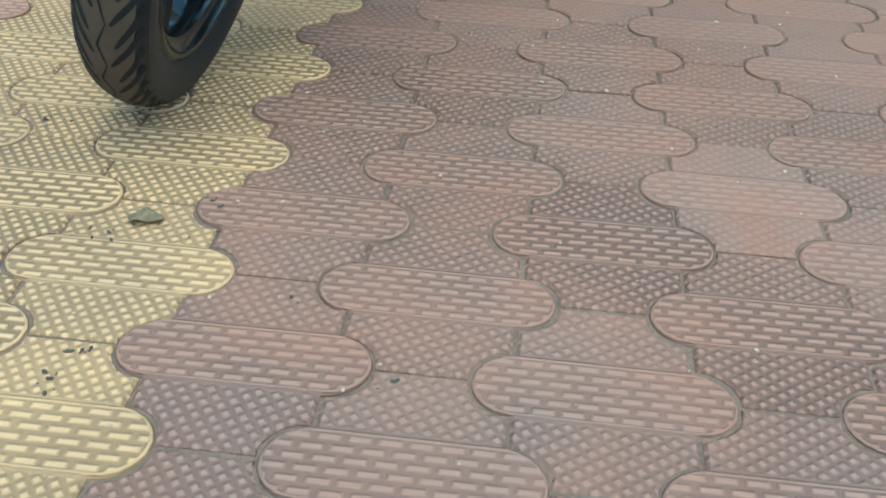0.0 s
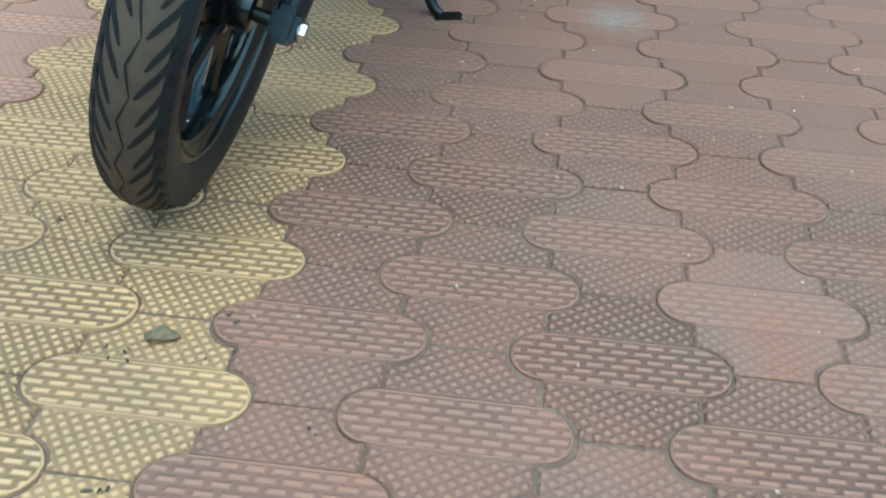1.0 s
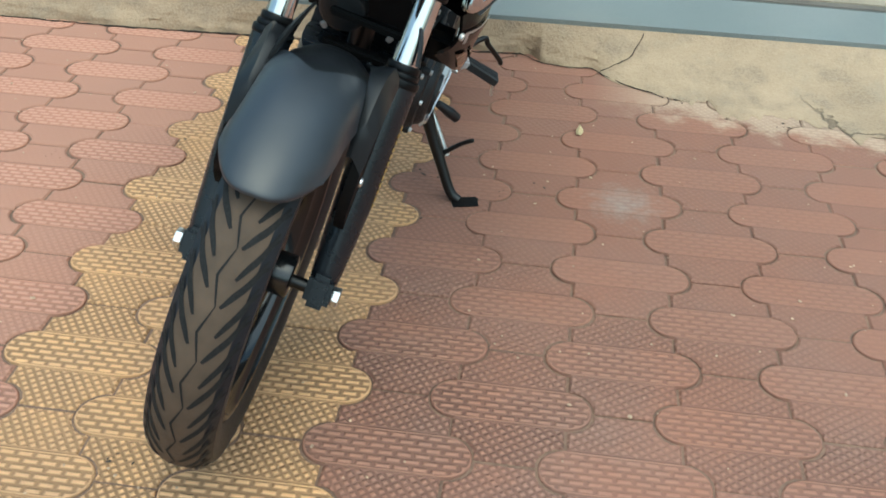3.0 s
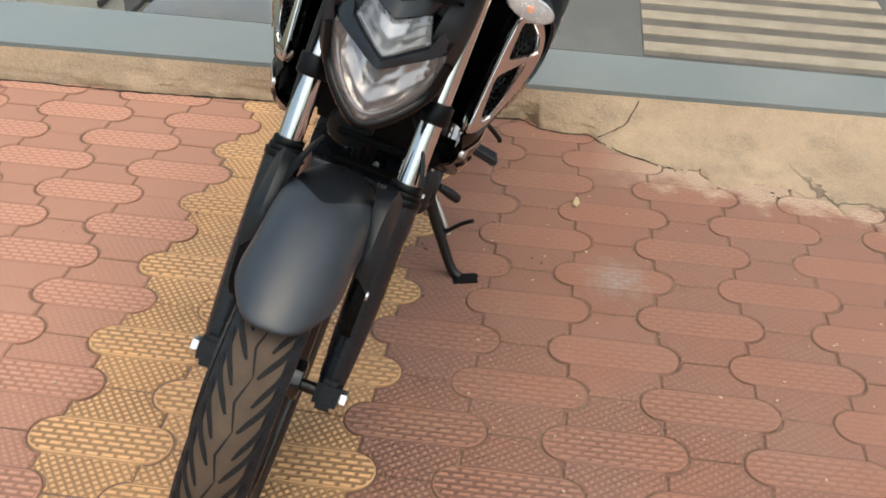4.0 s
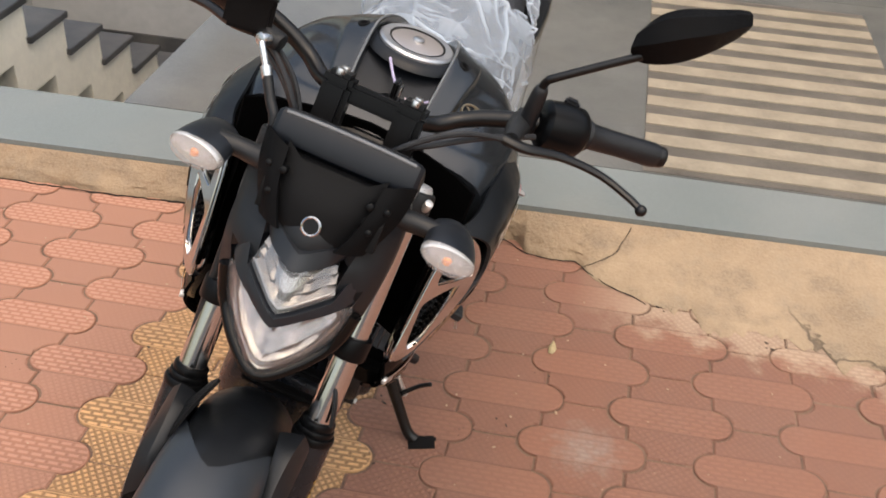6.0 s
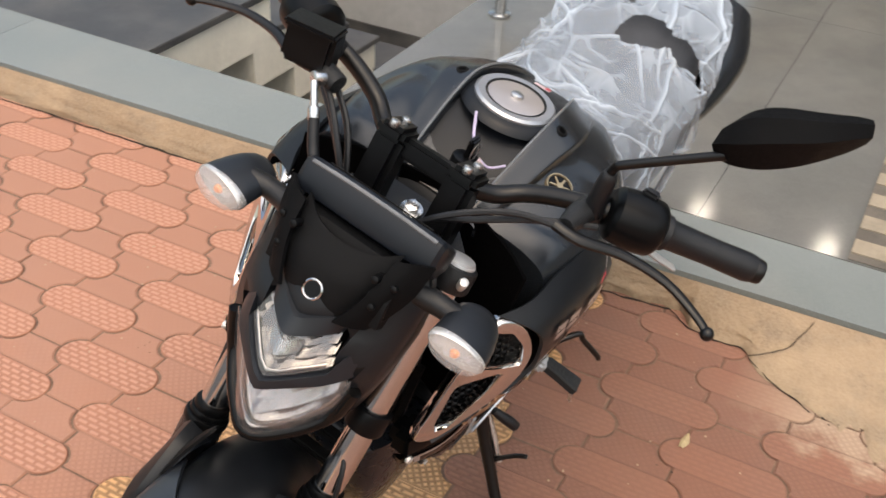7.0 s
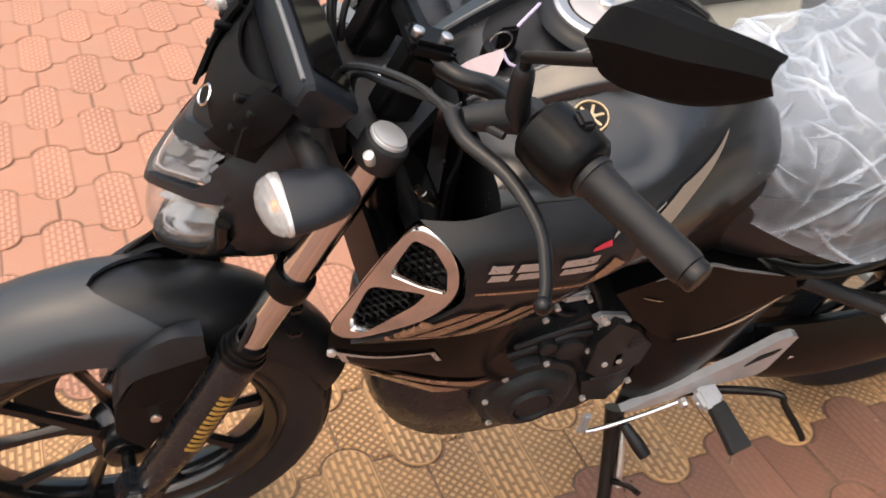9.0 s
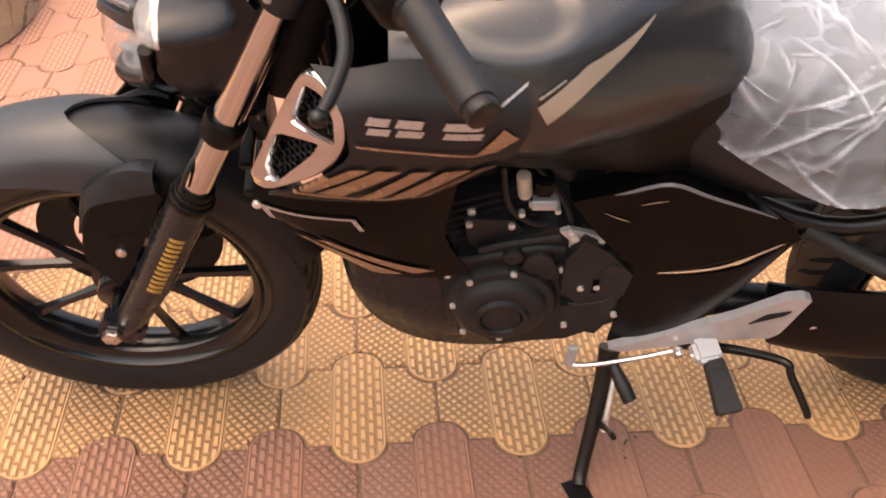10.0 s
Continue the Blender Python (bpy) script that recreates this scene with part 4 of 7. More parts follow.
for nm, a, b, soft in (("lower_lens", LOW_T, LOW_B, (False, True)), ("upper_lens", UP_T, UP_B, (False, False))):
    low = nm == "lower_lens"
    lens = part(nm, patch(a, b, 0.001, 0.002, soft), LENS, head, "clear headlight lens", 30)
    part("reflector", bowl_patch(a, b, soft, 0.012 if low else 0.005, 0.026 if low else 0.012, 2 if low else 4), REFLECTOR_LOW if low else REFLECTOR, lens, "bright faceted reflector", 20)
    if not low:
        part("light_guide", patch([(-0.016, 0.849), (0.004, 0.844), (0.024, 0.849)], [(-0.013, 0.836), (0.005, 0.828), (0.023, 0.836)], -0.0025, 0.002, (False, False), 10, 2), REFLECTOR_LOW, lens, "pale light guide")
        part("guide_line", tube([Vector((x, face_y(x, z) + 0.0015, z)) for x, z in ((-0.043, 0.833), (-0.020, 0.823), (0.005, 0.812), (0.030, 0.821), (0.053, 0.830))], 0.0020, 8, 2), REFLECTOR_LOW, lens)
    else:
        part("guide_line", tube([Vector((x, face_y(x, z) + 0.014, z)) for x, z in ((-0.066, 0.782), (-0.054, 0.756), (-0.030, 0.730), (0.004, 0.718), (0.038, 0.730), (0.062, 0.756), (0.074, 0.782))], 0.0028, 8, 4), REFLECTOR_LOW, lens)
part("chevron", patch([(-0.074, 0.858), (-0.056, 0.842), (-0.050, 0.828), (0.006, 0.804), (0.060, 0.824), (0.065, 0.840), (0.082, 0.858)], [(-0.076, 0.816), (-0.056, 0.810), (-0.036, 0.805), (0.0055, 0.793), (0.044, 0.806), (0.064, 0.812), (0.084, 0.819)], 0.007, 0.016, (False, False), 36, 3, 0.017), CHEVRON, head, "blue-black chevron between the two lenses", 25)
rim_line = catmull([(x, z, 0) for x, z in LOW_B], 8)
part("bezel", tube([Vector((p.x * 1.06 - 0.0002, face_y(p.x, p.y) + 0.005, p.y - 0.006)) for p in rim_line], 0.0085, 12, 1), GLOSS, head, "glossy black rim under the lens")
part("brow", patch([(-0.060, 0.888), (-0.034, 0.882), (0.004, 0.872), (0.042, 0.882), (0.068, 0.888)], [(-0.043, 0.863), (-0.022, 0.859), (0.004, 0.854), (0.026, 0.859), (0.050, 0.863)], 0.006, 0.014, (False, False), 24, 3, 0.012), CHEVRON, head, "satin black brow over the lens")

# visor panel with its badge, held between two arms
visor = part("visor", shell([
    [(-0.060, 0.204, 0.958), (-0.032, 0.186, 0.950), (0.004, 0.180, 0.946), (0.040, 0.186, 0.950), (0.066, 0.204, 0.958)],
    [(-0.056, 0.178, 0.926), (-0.030, 0.162, 0.923), (0.004, 0.157, 0.921), (0.038, 0.162, 0.923), (0.062, 0.178, 0.926)],
    [(-0.046, 0.160, 0.898), (-0.024, 0.149, 0.897), (0.004, 0.145, 0.896), (0.032, 0.149, 0.897), (0.052, 0.160, 0.898)],
    [(-0.028, 0.146, 0.876), (-0.012, 0.139, 0.873), (0.004, 0.137, 0.872), (0.020, 0.139, 0.873), (0.036, 0.146, 0.876)],
], 0.004, (4, 4)), PLASTIC, bike, "black textured visor panel below the meter", 50)
for s in (-1, 1):
    def vx(x, y, z):
        return Vector((0.004 + s * x, y, z))
    arm = part("visor_arm", shell([
        [vx(0.060, 0.190, 0.958), vx(0.078, 0.196, 0.962), vx(0.096, 0.214, 0.958)],
        [vx(0.055, 0.164, 0.928), vx(0.074, 0.174, 0.932), vx(0.092, 0.196, 0.924)],
        [vx(0.046, 0.148, 0.902), vx(0.064, 0.158, 0.904), vx(0.080, 0.178, 0.896)],
        [vx(0.036, 0.136, 0.883), vx(0.050, 0.143, 0.881), vx(0.066, 0.158, 0.878)],
    ], 0.005 * s, (4, 3)), ARM, visor, "black arm beside the visor", 40)
    for x, y, z, r in ((0.074, 0.183, 0.934, 0.0042), (0.063, 0.167, 0.909, 0.0042), (0.054, 0.175, 0.938, 0.0048)):
        part("screw", rod(vx(x, y + 0.006, z - 0.003), vx(x, y - 0.010, z + 0.004), r, 10, 0.0015), PLASTIC_SMOOTH, arm)
badge = part("badge", revolve([(0.0090, -0.001), (0.0106, -0.0024), (0.0122, -0.001), (0.0122, 0.002), (0.0090, 0.002)], (0, 0, 0), 28, "Z"), CHROME, visor, "chrome ring badge")
badge.matrix_local = Matrix.Translation((0.004, 0.1445, 0.8988)) @ pose(0, 0, 0, 236, 0, 0)
part("badge_disc", rod((0, 0, 0.0015), (0, 0, -0.0012), 0.0092, 20), PLASTIC_SMOOTH, badge)
# meter: a slab with a slanting front, its screen turned to the rider
prof = [(0.2065, 0.951), (0.2075, 0.956), (0.2200, 0.979), (0.2240, 0.9825), (0.2320, 0.9815), (0.2750, 0.942), (0.2770, 0.936), (0.2620, 0.918), (0.2250, 0.925), (0.2120, 0.945)]
mid_y = sum(q[0] for q in prof) / len(prof)
mid_z = sum(q[1] for q in prof) / len(prof)
bm = bmesh.new()
rings = []
for x, k in ((-0.088, 0.55), (-0.086, 0.80), (-0.081, 0.94), (-0.073, 1.0), (-0.03, 1.03), (0.006, 1.04), (0.042, 1.03), (0.085, 1.0), (0.093, 0.94), (0.098, 0.80), (0.100, 0.55)):
    rings.append([(x, mid_y + (y - mid_y) * k, mid_z + (z - mid_z) * k) for y, z in prof])
skin(bm, rings)
meter = part("meter", bm, METER_PLASTIC, bike, "blue-black instrument cluster with rounded corners", 24)
part("screen", prism([(0.2360, 0.9795), (0.2720, 0.9465), (0.2728, 0.9475), (0.2368, 0.9808)], -0.062, 0.074, "x", 0.0004), GLOSS, meter, "dark meter screen")
# pale line painted as the light caught by the meter's top edge
part("rim_line", tube([(-0.076, 0.2225, 0.9812), (-0.03, 0.2225, 0.9832), (0.006, 0.2225, 0.9836), (0.042, 0.2225, 0.9832), (0.088, 0.2225, 0.9812)], 0.0026, 8, 4), EDGE_SHEEN_GREY, meter)
part("meter_bracket", prism([(0.168, 0.918), (0.196, 0.946), (0.225, 0.940), (0.268, 0.915), (0.270, 0.870), (0.190, 0.865), (0.160, 0.885)], -0.070, 0.080, "x", 0.008), PLASTIC, bike)

# turn signals: a bullet on a stalk with a flat oval lens
for s in (1, -1):
    sx0, sz0 = s * 0.161 + 0.002, 0.903

    def lobe(steps, flat=0.47, seg=28):
        return tube([(sx0 + s * dx, y, sz0) for dx, y, r in steps], [r for dx, y, r in steps], seg, 1, None, flat)

    sig = part("turn_signal", lobe([(-0.012, 0.258, 0.006), (-0.011, 0.256, 0.016), (-0.009, 0.249, 0.024), (-0.006, 0.236, 0.0295), (-0.003, 0.218, 0.0325), (-0.001, 0.202, 0.0340), (0.0, 0.190, 0.0345), (0.0, 0.187, 0.0340)]), CHEVRON, bike, "turn signal with a clear lens", 50)
    part("stalk", tube([(s * 0.078, 0.222, 0.903), (s * 0.100, 0.226, 0.903), (s * 0.125, 0.228, 0.903), (s * 0.148, 0.224, 0.903)], [0.0165, 0.0140, 0.0130, 0.0150], 14, 3), RUBBER, sig)
    part("lens_rim", lobe([(0.0, 0.190, 0.0345), (0.0, 0.189, 0.0353), (0.0005, 0.184, 0.0351), (0.0008, 0.182, 0.0325)]), BOWL, sig, "pale clear rim of the lens", 30)
    part("lens", lobe([(0.0005, 0.185, 0.0338), (0.0012, 0.178, 0.0322), (0.002, 0.171, 0.0270), (0.0026, 0.166, 0.0160), (0.003, 0.164, 0.004)]), SIGNAL_LENS, sig, "clear faceted lens", 12)
    part("bowl", lobe([(0.0, 0.186, 0.0322), (-0.0018, 0.197, 0.0120)], 0.47, 14), BOWL, sig, "", 5)
    part("bulb", tube([(sx0 - s * 0.002, 0.196, sz0), (sx0, 0.186, sz0), (sx0 + s * 0.001, 0.178, sz0)], [0.006, 0.0075, 0.004], 10, 2), AMBER, sig, "amber bulb")

# handlebar and controls
bar_l = [(0.0, 0.355, 0.962), (0.052, 0.357, 0.960), (0.080, 0.377, 0.954), (0.108, 0.397, 0.964), (0.148, 0.404, 0.982), (0.205, 0.408, 0.999), (0.290, 0.440, 0.998), (0.366, 0.4745, 0.989)]
bar = part("handlebar", tube([(-x, y, z) for x, y, z in bar_l[:0:-1]] + bar_l, 0.0112, 14, 4), IRON, bike, "black tubular handlebar")
for s in (1, -1):
    lean = Euler((radians(-22), 0, 0)).to_matrix()
    riser = part("riser", box((s * 0.050, 0.336, 0.930), (0.038, 0.044, 0.094), 0.008, lean), PLASTIC_SMOOTH, bike, "black handlebar riser")
    part("riser_cap", box((s * 0.050, 0.354, 0.975), (0.038, 0.052, 0.020), 0.006, lean), PLASTIC_SMOOTH, riser)
    for dy in (-0.014, 0.016):
        part("clamp_bolt", rod((s * 0.051, 0.353 + dy, 0.981 - dy * 0.4), (s * 0.051, 0.356 + dy, 0.990 - dy * 0.4), 0.0062, 16, 0.0015), ZINC, riser)
part("bar_bridge", box((0, 0.352, 0.962), (0.084, 0.022, 0.026), 0.005, Euler((radians(-22), 0, 0)).to_matrix()), PLASTIC_SMOOTH, bike, "black block between the risers")
for s in (1, -1):
    a, b2 = Vector((s * 0.268, 0.4310, 0.999)), Vector((s * 0.366, 0.4750, 0.989))
    d = (b2 - a).normalized()
    grip = part("grip", tube([a - d * 0.012, a, a + d * 0.006, a.lerp(b2, 0.5), b2 - d * 0.004, b2 + d * 0.004], [0.0205, 0.0215, 0.0178, 0.0166, 0.0175, 0.0150], 18, 2), RUBBER, bike, "black rubber handlebar grip")
    part("bar_end", rod(b2 + d * 0.002, b2 + d * 0.016, 0.0150, 16, 0.003), IRON, grip)
    c = Vector((s * 0.233, 0.416, 1.001))
    hs = part("switch_housing", tube([c - d * 0.034, c - d * 0.027, c, c + d * 0.024, c + d * 0.032], [0.021, 0.032, 0.035, 0.033, 0.023], 18, 2), PLASTIC_SMOOTH, bike, "black switch housing")
    part("switch", box(c + Vector((0, 0.012, 0.030)), (0.020, 0.014, 0.018), 0.003), RUBBER, hs)
    part("switch", box(c + Vector((s * 0.010, 0.030, 0.006)), (0.014, 0.008, 0.014), 0.002), RUBBER, hs)
    piv = Vector((s * 0.172, 0.352, 0.998))
    perch = part("lever_perch", tube([(s * 0.184, 0.400, 0.996), (s * 0.180, 0.372, 0.998), (s * 0.178, 0.342, 0.998)], [0.017, 0.015, 0.010], 12, 2), CAST, bike, "black lever perch")
    part("lever", tube([(s * 0.168, 0.336, 0.998), (s * 0.200, 0.338, 0.996), (s * 0.245, 0.362, 0.992), (s * 0.300, 0.372, 0.985), (s * 0.345, 0.362, 0.977), (s * 0.364, 0.353, 0.973)], [0.0085, 0.0085, 0.0075, 0.0065, 0.006, 0.0055], 10, 4, None, 0.8), IRON, bike, "black hand lever")
    tip = bmesh.new()
    bmesh.ops.create_uvsphere(tip, u_segments=14, v_segments=10, radius=0.0080)
    bmesh.ops.translate(tip, vec=(s * 0.366, 0.352, 0.972), verts=tip.verts)
    part("lever_ball", tip, IRON, perch)
# left mirror: a wedge-shaped shell, its glass turned to the rear
mirror = part("mirror", shell([
    [(0.2743, 0.4052, 1.1417), (0.2892, 0.4069, 1.1408), (0.3153, 0.4173, 1.1454), (0.3432, 0.4327, 1.1601), (0.3673, 0.4465, 1.1822), (0.3813, 0.4560, 1.2006)],
    [(0.2720, 0.3992, 1.1412), (0.2880, 0.3960, 1.1424), (0.3144, 0.4040, 1.1500), (0.3440, 0.4200, 1.1670), (0.3700, 0.4385, 1.1900), (0.3836, 0.4525, 1.2050)],
    [(0.2669, 0.3897, 1.1536), (0.2836, 0.3794, 1.1711), (0.3078, 0.3811, 1.1895), (0.3450, 0.4001, 1.2061), (0.3711, 0.4276, 1.2144), (0.3850, 0.4465, 1.2162)],
    [(0.2697, 0.3949, 1.1647), (0.2836, 0.3915, 1.1895), (0.3060, 0.3932, 1.2061), (0.3432, 0.4121, 1.2162), (0.3692, 0.4353, 1.2208), (0.3831, 0.4508, 1.2199)],
    [(0.2743, 0.4052, 1.1693), (0.2864, 0.4035, 1.1941), (0.3060, 0.4069, 1.2098), (0.3422, 0.4250, 1.2180), (0.3673, 0.4439, 1.2217), (0.3804, 0.4568, 1.2199)],
], 0.006, (1, 4)), ARM, bike, "black wedge-shaped rear-view mirror on a stem", 24)
part("mirror_glass", shell([
    [(0.2753, 0.4069, 1.1454), (0.3041, 0.4147, 1.1463), (0.3432, 0.4353, 1.1638), (0.3785, 0.4551, 1.2006)],
    [(0.2743, 0.4069, 1.1656), (0.3041, 0.4087, 1.2061), (0.3422, 0.4267, 1.2144), (0.3785, 0.4560, 1.2171)],
], 0.002, (2, 4)), CHROME, mirror, "mirror glass")
part("mirror_stem", tube([(0.1878, 0.386, 1.040), (0.1880, 0.3855, 1.060), (0.1903, 0.384, 1.0705), (0.1970, 0.3825, 1.0785), (0.240, 0.387, 1.1130), (0.282, 0.390, 1.147)], 0.0054, 12, 5), IRON, mirror)
part("mirror_boot", tube([(0.1885, 0.392, 0.996), (0.1885, 0.389, 1.006), (0.1882, 0.387, 1.022), (0.1880, 0.386, 1.040), (0.1880, 0.3858, 1.054), (0.1880, 0.3855, 1.060)], [0.0120, 0.0118, 0.0112, 0.0108, 0.0098, 0.0070], 14, 3), RUBBER, mirror)
part("mount_collar", rod((0.176, 0.404, 0.994), (0.200, 0.407, 0.998), 0.0175, 18, 0.003), CAST, mirror)
# right side: brake cylinder, its box and hose
box_r = part("brake_reservoir", box((-0.182, 0.346, 1.020), (0.060, 0.046, 0.050), 0.006, Euler((radians(-12), 0, radians(14))).to_matrix()), PLASTIC_SMOOTH, bike, "square black brake fluid box")
part("lid", box((-0.182, 0.343, 1.046), (0.064, 0.050, 0.008), 0.003, Euler((radians(-12), 0, radians(14))).to_matrix()), PLASTIC_SMOOTH, box_r)
part("master_cylinder", rod((-0.130, 0.335, 0.996), (-0.205, 0.352, 1.008), 0.0135, 14, 0.003), CAST, bike)
part("hose_fitting", rod((-0.150, 0.312, 1.002), (-0.127, 0.2917, 0.972), 0.0045, 12, 0.001, rod((-0.154, 0.314, 1.003), (-0.146, 0.328, 1.000), 0.0085, 14, 0.002)), ZINC, bike, "zinc plated brake hose fitting")
part("hose_ferrule", rod((-0.134, 0.298, 0.981), (-0.1255, 0.2905, 0.969), 0.0070, 12, 0.001), ZINC, bike)
part("brake_hose", tube([(-0.127, 0.2917, 0.972), (-0.112, 0.278, 0.950), (-0.0985, 0.266, 0.930), (-0.095, 0.250, 0.880), (-0.105, 0.230, 0.78), (-0.105, 0.19, 0.66), (-0.10, 0.14, 0.52), (-0.085, 0.13, 0.40)], 0.0068, 12, 5), RUBBER, bike, "black brake hose")
cables = [
    [(0.170, 0.334, 0.998), (0.130, 0.318, 0.996), (0.09, 0.292, 0.985), (0.05, 0.272, 0.955), (0.02, 0.278, 0.90), (0.02, 0.300, 0.80)],
    [(0.205, 0.372, 0.998), (0.150, 0.336, 0.990), (0.095, 0.300, 0.972), (0.040, 0.285, 0.935), (0.02, 0.290, 0.85)],
    [(-0.205, 0.372, 1.000), (-0.130, 0.322, 0.985), (-0.080, 0.290, 0.940), (-0.050, 0.290, 0.87), (-0.045, 0.31, 0.78)],
    [(-0.190, 0.365, 0.992), (-0.120, 0.316, 0.970), (-0.075, 0.292, 0.925), (-0.040, 0.292, 0.85)],
    [(-0.165, 0.362, 0.995), (-0.105, 0.330, 0.962), (-0.072, 0.302, 0.915), (-0.055, 0.30, 0.84)],
]
for c in cables:
    part("cable", tube(c, 0.0040, 8, 5), RUBBER, bike)
part("cable_ring", tube([(0.062, 0.215, 0.680), (0.100, 0.170, 0.640), (0.112, 0.150, 0.600)], 0.0035, 8, 4), RUBBER, bike)
part("horn", rod((-0.02, 0.225, 0.600), (-0.02, 0.250, 0.605), 0.036, 24, 0.006), CAST, bike)
for z in (0.55, 0.60):
    part("bracket", box((0.02, 0.225, z), (0.11, 0.018, 0.012), 0.003), IRON, bike)

part("cable_adjuster", rod((0.0755, 0.352, 0.797), (0.0828, 0.377, 0.772), 0.0050, 10, 0.001, rod((0.078, 0.360, 0.788), (0.080, 0.366, 0.782), 0.0072, 6)), ZINC, bike, "zinc cable adjuster")
part("breather_pipe", tube([(-0.088, 0.398, 0.380), (-0.070, 0.396, 0.408), (-0.050, 0.395, 0.437), (-0.030, 0.400, 0.470)], [0.0045, 0.0035, 0.0030, 0.0030], 8, 4), ZINC, bike, "bright pipe under the headlight")
for x, y, z in ((-0.035, 0.375, 0.450), (0.010, 0.380, 0.430), (0.028, 0.372, 0.470), (-0.060, 0.360, 0.505), (0.046, 0.365, 0.520)):
    part("clip", box((x, y, z), (0.010, 0.006, 0.014), 0.002, Euler((radians(20), radians(30 * x / 0.06), 0)).to_matrix()), ALU, bike)
# key with a tag
key = part("ignition_lock", rod((0.008, 0.450, 0.900), (0.008, 0.453, 0.921), 0.019, 24, 0.003), PLASTIC_SMOOTH, bike)
part("key", box((0.0078, 0.458, 0.934), (0.008, 0.022, 0.030), 0.003), IRON, key)
part("key_ring", revolve([(0.012, 0.0008), (0.0132, 0.0), (0.012, -0.0008), (0.0108, 0.0)], (0.017, 0.447, 0.938), 24), ZINC, key)
part("tag", shell([[(0.025, 0.447, 0.935), (0.031, 0.448, 0.931)], [(0.028, 0.436, 0.935), (0.038, 0.441, 0.926)], [(0.034, 0.416, 0.936), (0.048, 0.433, 0.921)], [(0.043, 0.396, 0.936), (0.053, 0.420, 0.922)], [(0.052, 0.390, 0.934), (0.055, 0.402, 0.928)]], 0.0016, (3, 3)), PINK_TAG, key, "pale pink paper tag on the key")
part("tie", tube([(0.028, 0.447, 0.932), (0.040, 0.451, 0.926), (0.056, 0.463, 0.934)], 0.0017, 8, 4), LILAC, key)
part("tie", tube([(0.004, 0.466, 0.938), (-0.004, 0.477, 0.942), (-0.019, 0.502, 0.952)], 0.0021, 8, 4), LILAC, key)

# tank: half outlines from the middle of the top down to the lower edge
SEC = [
    (0.405, [(0, 0.925), (0.055, 0.925), (0.076, 0.924), (0.094, 0.880), (0.130, 0.870), (0.168, 0.856), (0.190, 0.815), (0.180, 0.760), (0.150, 0.715)]),
    (0.45, [(0, 0.945), (0.058, 0.945), (0.080, 0.944), (0.099, 0.898), (0.138, 0.886), (0.180, 0.862), (0.203, 0.815), (0.192, 0.760), (0.155, 0.712)]),
    (0.51, [(0, 0.954), (0.058, 0.954), (0.083, 0.958), (0.104, 0.916), (0.144, 0.895), (0.188, 0.862), (0.213, 0.814), (0.200, 0.758), (0.158, 0.708)]),
    (0.57, [(0, 0.955), (0.058, 0.955), (0.083, 0.960), (0.106, 0.922), (0.146, 0.896), (0.188, 0.862), (0.213, 0.812), (0.196, 0.752), (0.150, 0.705)]),
    (0.63, [(0, 0.945), (0.057, 0.946), (0.080, 0.949), (0.106, 0.916), (0.142, 0.892), (0.176, 0.858), (0.196, 0.806), (0.178, 0.748), (0.140, 0.700)]),
    (0.69, [(0, 0.925), (0.054, 0.926), (0.076, 0.926), (0.102, 0.903), (0.132, 0.880), (0.157, 0.848), (0.168, 0.802), (0.155, 0.746), (0.125, 0.698)]),
    (0.745, [(0, 0.895), (0.050, 0.896), (0.071, 0.895), (0.095, 0.879), (0.118, 0.860), (0.135, 0.832), (0.143, 0.796), (0.132, 0.748), (0.110, 0.700)]),
    (0.785, [(0, 0.860), (0.046, 0.860), (0.065, 0.858), (0.084, 0.846), (0.102, 0.830), (0.116, 0.810), (0.122, 0.784), (0.114, 0.748), (0.098, 0.706)]),
    (0.805, [(0, 0.820), (0.042, 0.820), (0.058, 0.818), (0.074, 0.810), (0.088, 0.800), (0.099, 0.786), (0.103, 0.768), (0.098, 0.744), (0.086, 0.715)]),
]
rows = []
for y, half in SEC:
    k = 1.0 if y < 0.65 else 0.5 if y < 0.70 else 0.0
    half = [(x, z - (0.040 if y < 0.42 else 0.038 if y < 0.46 else 0.022 if y < 0.52 else 0.012)) if n < 3 else (x + 0.006 * k, z + 0.004 * k) if n == 3 else (x + 0.010 * k, z + 0.010 * k) if n == 4 else (x + 0.004 * k, z + 0.008 * k) if n == 5 else (x, z) for n, (x, z) in enumerate(half)]
    rows.append([Vector((-x, y, z)) for x, z in half[:0:-1]] + [Vector((x, y, z)) for x, z in half])
bm = bmesh.new()
fine = [catmull(r, 7) for r in rows]
grid = [list(c) for c in zip(*[catmull(c, 10) for c in zip(*fine)])]
for line in grid:
    for q in line:
        # a shallow bowl pressed into each shoulder, with a crease at its rear end
        if abs(q.x) > 0.085:
            e = math.hypot((q.y - 0.500) / 0.100, (q.z - 0.912 + 0.10 * (q.y - 0.5)) / 0.034)
            f = min(1.0, max(0.0, (1.0 - e) / 0.30))
            q += Vector((-math.copysign(0.78, q.x), 0, -0.62)) * 0.0065 * f * f * (3 - 2 * f)
skin(bm, grid)
tank = part("fuel_tank", bm, TANK_PAINT, bike, "matte black fuel tank with wide shoulders", 60)
cap_c = Vector((0.003, 0.567, 0.9525))
cap = part("filler_cap", revolve([(0.040, 0.004), (0.043, 0.0070), (0.053, 0.0075), (0.0565, 0.0045), (0.0565, -0.016), (0.040, -0.016)], (0, 0, 0), 64, "Z"), CAP_RING, tank, "round brushed metal filler cap")
